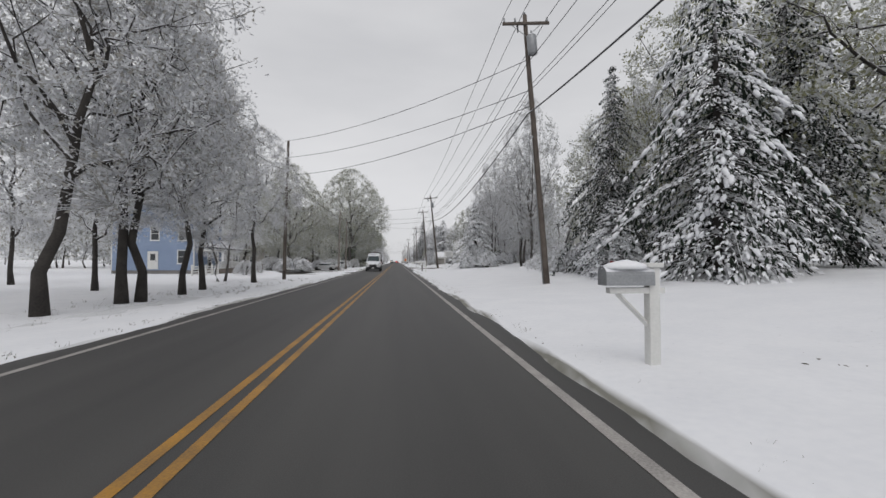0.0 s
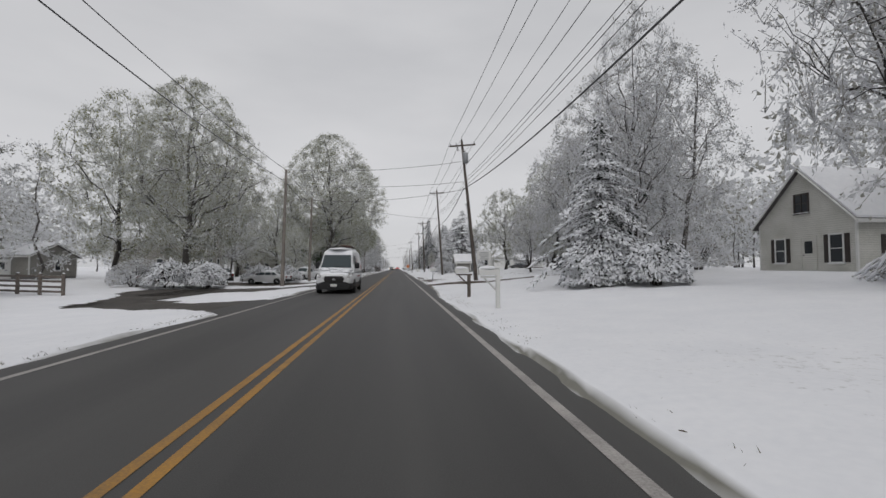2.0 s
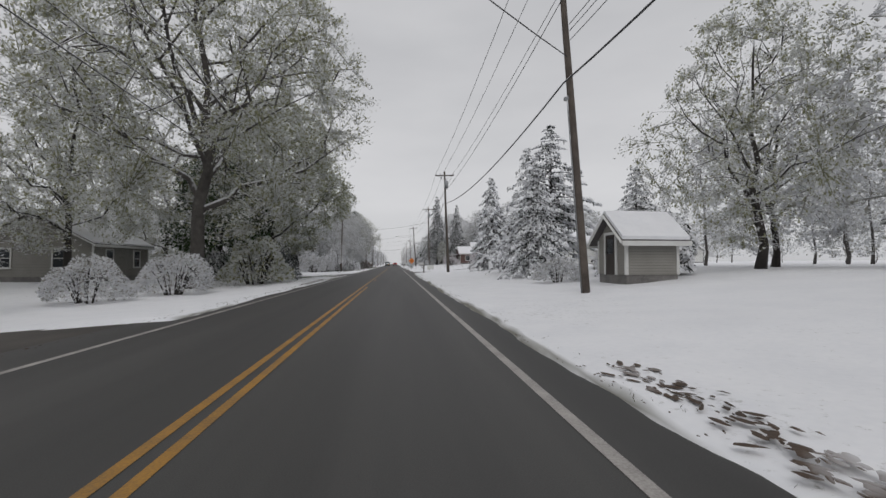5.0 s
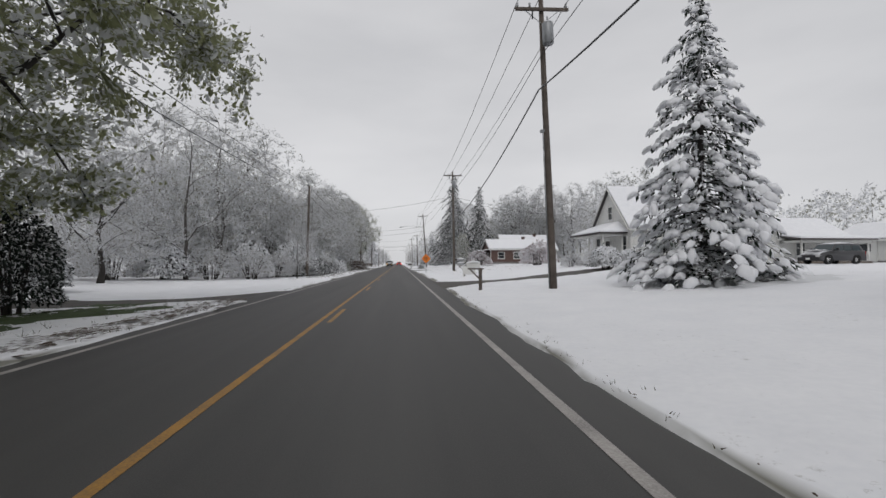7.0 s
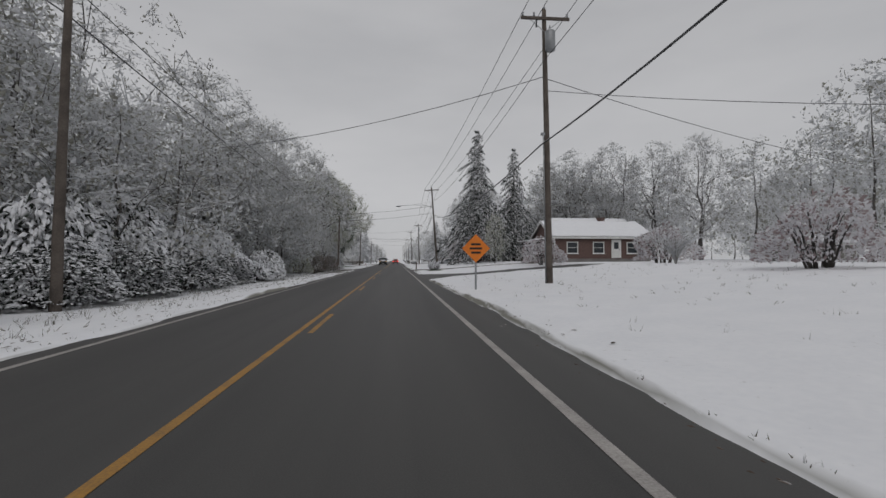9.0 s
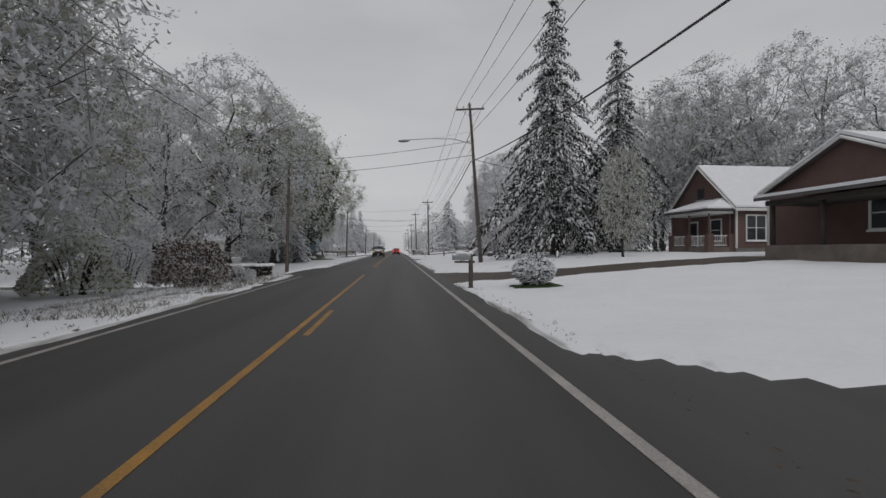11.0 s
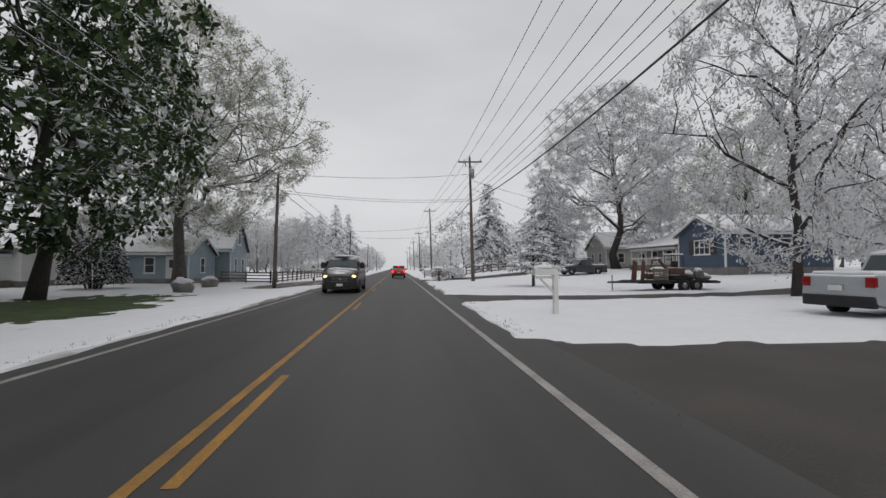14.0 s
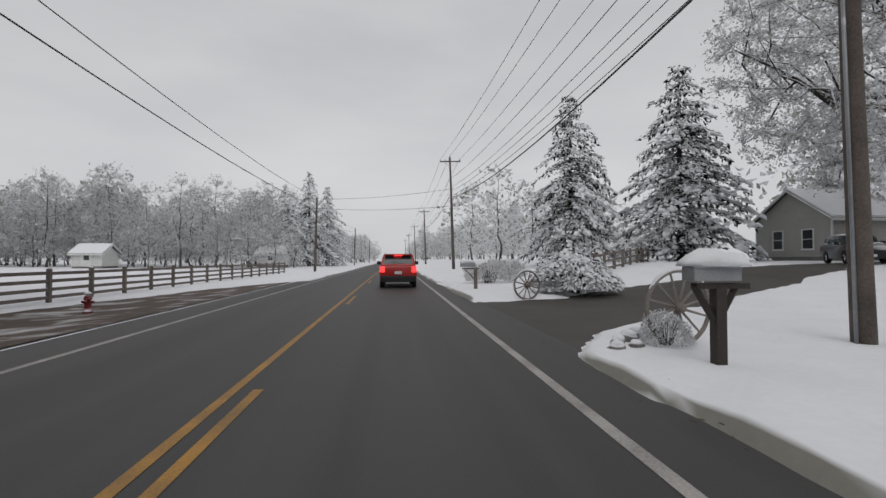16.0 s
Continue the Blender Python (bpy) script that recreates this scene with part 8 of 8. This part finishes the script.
def board_sign(x, y, w, h, z, label, lines, turn=0.0, mat=WHITE_PAINT, legs=True):
    t = thing("sign_board", label, "sign", (x, y, lift(x, y)), turn)
    part("panel", Build().box(-w / 2, -0.025, z, w / 2, 0.025, z + h), mat, t, "", False, 0.01)
    for s in (-1, 1):
        part("post", Build().box(*sorted((s * w / 2, s * (w / 2 + 0.09)))[:1], -0.045, -0.3, sorted((s * w / 2, s * (w / 2 + 0.09)))[1], 0.045, z + h + 0.12), WHITE_PAINT, t)
    part("snow_cap", Build().box(-w / 2, -0.04, z + h, w / 2, 0.04, z + h + 0.06), SNOW_PAD, t, "", False, 0.02)
    for k, (u, q, ln, tk) in enumerate(lines):
        part("lettering_bar", Build().box(u * w - ln * w / 2, -0.032, z + q * h, u * w + ln * w / 2, -0.0255, z + q * h + tk), GREY_METAL, t)
    return t


board_sign(10.8, 93.8, 1.6, 1.1, 1.9, "white roadside sign board on two white posts", ((0, 0.72, 0.7, 0.12), (0, 0.5, 0.8, 0.09), (0, 0.3, 0.6, 0.09), (0, 0.12, 0.7, 0.07)))
board_sign(5.9, 169.2, 0.9, 0.62, 0.25, "plain white yard sign low on the snow", ())

t = thing("warning_sign", "orange diamond road work sign on a thin post", "sign", (3.5, 189.6, lift(3.5)))
part("post", Build().box(-0.04, 0.03, -0.3, 0.04, 0.08, 2.3), GREY_METAL, t)
d = 0.62
part("panel", Build().add([(0, 0, 1.85 - d), (d, 0, 1.85), (0, 0, 1.85 + d), (-d, 0, 1.85), (0, 0.025, 1.85 - d), (d, 0.025, 1.85), (0, 0.025, 1.85 + d), (-d, 0.025, 1.85)],
                          [(0, 1, 2, 3), (7, 6, 5, 4), (0, 4, 5, 1), (1, 5, 6, 2), (2, 6, 7, 3), (3, 7, 4, 0)]), ORANGE_SIGN, t, "orange sign panel")
for k, (w_, z_) in enumerate(((0.42, 1.98), (0.55, 1.80), (0.42, 1.62))):
    part("lettering_bar", Build().box(-w_ / 2, -0.006, z_, w_ / 2, -0.001, z_ + 0.09), BLACK_PLASTIC, t)

t = thing("stop_sign", "bare metal back of an octagonal stop sign on a post", "sign", (-13.9, 240.9, lift(-13.9, 240.9)), -12)
part("post", Build().box(-0.03, -0.03, -0.3, 0.03, 0.03, 2.05), GREY_METAL, t)
n = 8
oc = [(0.38 * math.cos(math.pi / 8 + k * math.pi / 4), 0.38 * math.sin(math.pi / 8 + k * math.pi / 4)) for k in range(n)]
part("panel", Build().add([(u, 0.04, 1.75 + v) for u, v in oc] + [(u, 0.06, 1.75 + v) for u, v in oc], [tuple(range(n)), tuple(reversed(range(n, 2 * n)))] + [(i, (i + 1) % n, (i + 1) % n + n, i + n) for i in range(n)]), GREY_SIGN, t, "bare grey sign back")

# long clipped hedge under snow
t = thing("hedge", "low clipped hedge capped with a slab of snow", "hedge", (-14.3, 251.0, lift(-14.3, 251.0) + 0.02), 9)
t.scale = (1.3, 1.3, 1.45)
rs = np.random.RandomState(3)
cnt = 2600
c = np.stack([rs.uniform(-2.1, 2.1, cnt), rs.uniform(-0.45, 0.45, cnt), rs.uniform(0.03, 0.72, cnt)], 1)
c[:, 1] = np.where(rs.rand(cnt) < 0.6, np.sign(c[:, 1]) * 0.45 + rs.normal(0, 0.03, cnt), c[:, 1])
dd = rs.normal(0, 1, (cnt, 3))
dd /= np.linalg.norm(dd, axis=1)[:, None]
ln = rs.uniform(0.1, 0.2, cnt)
part("foliage", mesh_of("foliage", *shards(c, dd, ln, ln * 0.5, rs), HEDGE_DARK), None, t)
sb = Build()
for k in range(14):
    sb.blob((-2.0 + k * 0.31, 0, 0.74), (0.34, 0.5, 0.17), k, 0.25, 5, 10, -0.03)
part("snow_cap", sb, SNOW_PAD, t, "thick slab of snow", True)

# half-barrel planter
t = thing("barrel_planter", "brown half-barrel planter heaped with snow", "planter", (10.9, 259.8, lift(10.9, 259.8) + 0.03))
for k in range(16):
    a0, a1 = 2 * math.pi * k / 16, 2 * math.pi * (k + 0.93) / 16
    b = Build()
    ring = []
    for z_, r_ in ((0, 0.27), (0.25, 0.34), (0.42, 0.36)):
        for a in (a0, a1):
            for rr in (r_, r_ - 0.03):
                b.v.append((rr * math.cos(a), rr * math.sin(a), z_))
    for lv in range(2):
        o = lv * 4
        b.f += [(o, o + 2, o + 6, o + 4), (o + 1, o + 5, o + 7, o + 3), (o, o + 4, o + 5, o + 1), (o + 2, o + 3, o + 7, o + 6)]
    b.f += [(8, 10, 11, 9)]
    part("stave", b, FENCE_WOOD if k % 3 else DARK_WOOD, t)
for z_ in (0.08, 0.34):
    r_ = 0.27 + 0.09 * z_ / 0.42 + 0.012
    part("hoop", Build().tube([(r_ * math.cos(2 * math.pi * k / 24), r_ * math.sin(2 * math.pi * k / 24), z_) for k in range(25)], 0.014, 4, False), GREY_METAL, t)
part("snow_heap", Build().blob((0, 0, 0.4), (0.34, 0.34, 0.2), 4, 0.15, 6, 12, -0.02), SNOW_PAD, t, "", True)


def wagon_wheel(x, y, dia, turn, label):
    t = thing("wagon_wheel", label, "wagon wheel", (x, y, lift(x, y) + SNOW_DEEP - 0.06), turn, "wagon wheels")
    r = dia / 2
    part("rim", Build().tube([(r * math.cos(2 * math.pi * k / 36), 0, r + r * math.sin(2 * math.pi * k / 36)) for k in range(37)], 0.035, 6, False), PALE_WOOD, t, "", True)
    part("rim_snow", Build().tube([(r * 0.99 * math.cos(math.pi * k / 18), 0, r + 0.035 + r * 0.99 * math.sin(math.pi * k / 18)) for k in range(19)], [0.01 + 0.03 * math.sin(math.pi * k / 18) for k in range(19)], 6, False), SNOW_PAD, t, "", True)
    part("hub", Build().tube([(0, -0.11, r), (0, -0.05, r), (0, 0.05, r), (0, 0.11, r)], [0.06, 0.085, 0.085, 0.06], 12), PALE_WOOD, t, "", True)
    for k in range(12):
        a = 2 * math.pi * (k + 0.5) / 12
        part("spoke", Build().tube([(0.06 * math.cos(a), 0, r + 0.06 * math.sin(a)), (r * math.cos(a), 0, r + r * math.sin(a))], [0.024, 0.018], 5, False), PALE_WOOD, t)
    return t


wagon_wheel(4.4, 309.5, 1.2, 8, "old snow-lined wooden wagon wheel standing beside a drive")
wagon_wheel(4.3, 317.4, 0.95, 12, "old snow-lined wooden wagon wheel standing beside a drive")


def rail_fence(name, a, b, rails, height, label, step=2.4, mat=FENCE_WOOD):
    (ax, ay), (bx, by) = a, b
    t = thing(name, label, "fence", (ax, ay, 0))
    L = math.hypot(bx - ax, by - ay)
    n = max(1, round(L / step))
    at = [(ax + (bx - ax) * k / n - ax, ay + (by - ay) * k / n - ay) for k in range(n + 1)]
    for px, py in at:
        z = lift(ax + px, ay + py)
        part("post", Build().box(px - 0.07, py - 0.07, z - 0.3, px + 0.07, py + 0.07, z + height + 0.12), mat, t)
        part("post_snow", Build().blob((px, py, z + height + 0.12), (0.09, 0.09, 0.07), px + py, 0.2, 4, 6, 0.0), SNOW_PAD, t, "", True)
    for (p0, q0), (p1, q1) in zip(at[:-1], at[1:]):
        for k in range(rails):
            z0, z1 = lift(ax + p0, ay + q0) + 0.25 + (height - 0.3) * k / max(1, rails - 1), lift(ax + p1, ay + q1) + 0.25 + (height - 0.3) * k / max(1, rails - 1)
            d = Vector((p1 - p0, q1 - q0, 0)).normalized()
            s = Vector((-d.y, d.x, 0)) * 0.03
            c = [Vector((p0, q0, z0)), Vector((p1, q1, z1))]
            pts = [c[0] - s, c[0] + s, c[1] + s, c[1] - s]
            wob = random.Random(int(p0 * 31 + q0 * 7 + k)).uniform(-0.015, 0.015)
            part("rail", Build().add([(*p.xy, p.z - 0.065 + wob) for p in pts] + [(*p.xy, p.z + 0.065 + wob) for p in pts], [(3, 2, 1, 0), (4, 5, 6, 7), (0, 1, 5, 4), (1, 2, 6, 5), (2, 3, 7, 6), (3, 0, 4, 7)]), mat, t)
    return t


rail_fence("rail_fence", (-13.6, 314.5), (-13.2, 358), 4, 1.25, "grey wooden four-rail fence lined with snow")
rail_fence("rail_fence", (-13.6, 314.5), (-19, 315.5), 4, 1.25, "grey wooden four-rail fence lined with snow")
rail_fence("rail_fence", (-19.5, 67), (-30, 71), 4, 1.2, "grey wooden rail fence beside the drive", 2.0)
rail_fence("rail_fence", (-21.8, 50), (-21.6, 56.5), 4, 1.1, "white-painted rail fence beside the blue house", 1.6, WHITE_PAINT)
rail_fence("rail_fence", (9, 324), (27, 345), 3, 1.1, "low grey rail fence along a drive")

# fire hydrant
t = thing("fire_hydrant", "red fire hydrant capped with snow", "fire hydrant", (-9.7, 317.9, lift(-9.7, 317.9)))
t.scale = (0.85, 0.85, 0.8)
part("barrel", Build().tube([(0, 0, -0.05), (0, 0, 0.05), (0, 0, 0.06), (0, 0, 0.5), (0, 0, 0.52), (0, 0, 0.56)], [0.16, 0.16, 0.11, 0.11, 0.14, 0.14], 14), HYDRANT_RED, t, "", True)
part("bonnet", Build().tube([(0, 0, 0.56), (0, 0, 0.64), (0, 0, 0.70), (0, 0, 0.75)], [0.13, 0.1, 0.04, 0.03], 12), HYDRANT_RED, t, "", True)
for dx, dy in ((0.1, 0), (-0.1, 0), (0, -0.1)):
    part("outlet_cap", Build().tube([(dx, dy, 0.42), (dx * 2.0, dy * 2.0, 0.42)], 0.055, 10), HYDRANT_RED, t, "", True)
part("snow_cap", Build().blob((0, 0, 0.72), (0.13, 0.13, 0.1), 2, 0.2, 5, 10, 0.0), SNOW_PAD, t, "", True)

# boulders by the lawn
for k, (x, y, r_) in enumerate(((-14.9, 297.7, 0.72), (-16.0, 304.9, 0.7))):
    t = thing("boulder", "rounded grey boulder half covered with snow", "boulder", (x, y, lift(x, y) + 0.03))
    part("rock", Build().blob((0, 0, r_ * 0.55), (r_, r_ * 0.8, r_ * 0.75), k + 2, 0.5, 8, 12), STONE, t, "", True)
    part("snow_cap", Build().blob((0, 0, r_ * 1.05), (r_ * 0.85, r_ * 0.65, r_ * 0.35), k + 8, 0.4, 6, 12, -0.02), SNOW_PAD, t, "", True)

# utility trailer with a small machine on it
x, y = 15.4, 289.4
t = thing("utility_trailer", "low open trailer loaded with snow-covered machinery", "trailer", (x, y, lift(x, y)), 4)
part("deck", Build().box(-2.4, -0.95, 0.52, 2.4, 0.95, 0.6), DARK_WOOD, t)
for s in (-1, 1):
    part("frame_rail", Build().box(-2.6, s * 0.98 - 0.04, 0.44, 2.5, s * 0.98 + 0.04, 0.56), BLACK_PLASTIC, t)
    for ax_ in (0.1, 0.85):
        b = Build()
        n = 16
        for dy_, k_ in ((0, 0.5), (0, 1.0), (0.2, 1.0), (0.2, 0.5)):
            for i in range(n):
                a = 2 * math.pi * i / n
                b.v.append((ax_ + 0.33 * k_ * math.cos(a), s * (0.98 + 0.06 + dy_), 0.33 + 0.33 * k_ * math.sin(a)))
        for j in range(3):
            for i in range(n):
                b.f.append((j * n + i, j * n + (i + 1) % n, (j + 1) * n + (i + 1) % n, (j + 1) * n + i))
        wh = part("wheel", b, RUBBER, t, "", True)
        part("rim", Build().tube([(ax_, s * 1.08, 0.33), (ax_, s * 1.22, 0.33)], 0.17, 12), GREY_METAL, wh, "", True)
    part("mudguard", Build().box(-0.35, s * 1.03 - 0.02, 0.7, 1.3, s * 1.26 + 0.02, 0.74), BLACK_PLASTIC, t)
part("drawbar", Build().tube([(-2.4, 0.6, 0.5), (-3.8, 0, 0.5)], 0.05, 4).tube([(-2.4, -0.6, 0.5), (-3.8, 0, 0.5)], 0.05, 4), BLACK_PLASTIC, t)
part("jack", Build().tube([(-3.5, 0.05, 0.0), (-3.5, 0.05, 0.9)], 0.04, 6), GREY_METAL, t)
m = thing("mini_excavator", "small rusty digger parked on a trailer under snow", "excavator", (x + 0.3, y, lift(x, y) + 0.6), 4)
m.scale = (0.72, 0.72, 0.72)
RUST = material("faded_rusty_paint", (0.17, 0.095, 0.065), 0.7, (0.12, 0.07, 0.05), 3.0, 30.0, 0.1, snow=0.9, snow_edge=0.5)
for s in (-1, 1):
    part("track", Build().prism([(s * 0.55 - 0.14, 0.0), (s * 0.55 + 0.14, 0.0), (s * 0.55 + 0.14, 0.38), (s * 0.55 - 0.14, 0.38)], -0.8, 0.8), RUBBER, m, "", False, 0.06)
part("house", Build().box(-0.6, -0.5, 0.42, 0.7, 0.5, 1.0), RUST, m, "", False, 0.07)
part("seat", Build().box(-0.1, -0.2, 1.0, 0.3, 0.2, 1.5), BLACK_PLASTIC, m, "", False, 0.05)
part("canopy", Build().box(-0.5, -0.5, 1.95, 0.6, 0.5, 2.02), RUST, m, "", False, 0.02)
part("canopy_snow", Build().box(-0.48, -0.48, 2.021, 0.58, 0.48, 2.12), SNOW_PAD, m, "", False, 0.04)
for px, py in ((-0.45, -0.45), (-0.45, 0.45), (0.55, -0.45), (0.55, 0.45)):
    part("canopy_post", Build().tube([(px, py, 1.0), (px, py, 1.95)], 0.03, 6), BLACK_PLASTIC, m)
part("boom", Build().tube([(-0.6, 0, 0.8), (-1.3, 0, 1.7), (-1.8, 0, 1.6)], [0.12, 0.11, 0.08], 6), RUST, m)
part("stick", Build().tube([(-1.8, 0, 1.65), (-2.1, 0, 0.6)], [0.09, 0.06], 6), RUST, m)
part("bucket", Build().prism([(-0.25, 0.1), (0.25, 0.1), (0.22, 0.55), (-0.22, 0.55)], -2.4, -1.9), RUST, m, "", False, 0.04)
for k, (u, v, w_, h_) in enumerate(((1.3, 0.3, 0.7, 0.55), (2.0, -0.3, 0.6, 0.4), (1.5, -0.5, 0.5, 0.7))):
    p = thing("covered_load", "snow-covered load lying on a trailer", "cargo", (x + u, y + v, lift(x, y) + 0.6))
    part("tarp", Build().blob((0, 0, h_ * 0.4), (w_ * 0.6, w_ * 0.5, h_ * 0.6), k + 3, 0.5, 6, 10, -h_ * 0.4 + 0.01), STONE, p, "", True)
# a pale slatted crate and two leaning boards on the trailer
p = thing("crate", "pale slatted crate standing on a trailer", "crate", (x - 0.9, y - 0.35, lift(x, y) + 0.6), 4)
for k in range(5):
    part("slat", Build().box(-0.45, -0.36, 0.04 + k * 0.13, 0.45, -0.33, 0.13 + k * 0.13), PALE_WOOD, p)
    part("slat", Build().box(-0.45, 0.33, 0.04 + k * 0.13, 0.45, 0.36, 0.13 + k * 0.13), PALE_WOOD, p)
for px in (-0.42, 0.42):
    for py in (-0.32, 0.32):
        part("corner_post", Build().box(px - 0.03, py - 0.03, 0.0, px + 0.03, py + 0.03, 0.7), PALE_WOOD, p)
part("snow_heap", Build().blob((0, 0, 0.62), (0.42, 0.32, 0.14), 6, 0.2, 6, 12, -0.03), SNOW_PAD, p, "", True)
for k, dx in enumerate((-2.0, -1.75)):
    p = thing("leaning_board", "rust-brown board leaning upright on a trailer", "board", (x + dx, y + 0.2 - 0.5 * k, lift(x, y) + 0.6), 4 + 20 * k)
    part("board", Build().add([(-0.16, -0.02, 0), (0.16, -0.02, 0), (0.16, 0.02, 0), (-0.16, 0.02, 0), (-0.02, -0.02, 1.15), (0.26, -0.02, 1.05), (0.26, 0.02, 1.05), (-0.02, 0.02, 1.15)],
                              [(3, 2, 1, 0), (4, 5, 6, 7), (0, 1, 5, 4), (1, 2, 6, 5), (2, 3, 7, 6), (3, 0, 4, 7)]), RUST_WOOD, p, "", False, 0.008)
# stones along the mouth of a drive
for k, (px, py, r_) in enumerate(((3.1, 309.0, 0.13), (3.3, 309.35, 0.15), (3.6, 309.6, 0.17), (3.95, 309.95, 0.16), (3.45, 309.1, 0.12), (4.25, 310.2, 0.14))):
    p = thing("edging_stone", "small grey edging stone capped with snow", "stone", (px, py, lift(px, py) + 0.02), 50 * k, "edging stones")
    part("rock", Build().blob((0, 0, r_ * 0.5), (r_, r_ * 0.8, r_ * 0.7), k + 20, 0.5, 6, 9), STONE, p, "", True)
    part("snow_cap", Build().blob((0, 0, r_ * 0.95), (r_ * 0.8, r_ * 0.65, r_ * 0.4), k + 30, 0.3, 5, 9, -0.02), SNOW_PAD, p, "", True)
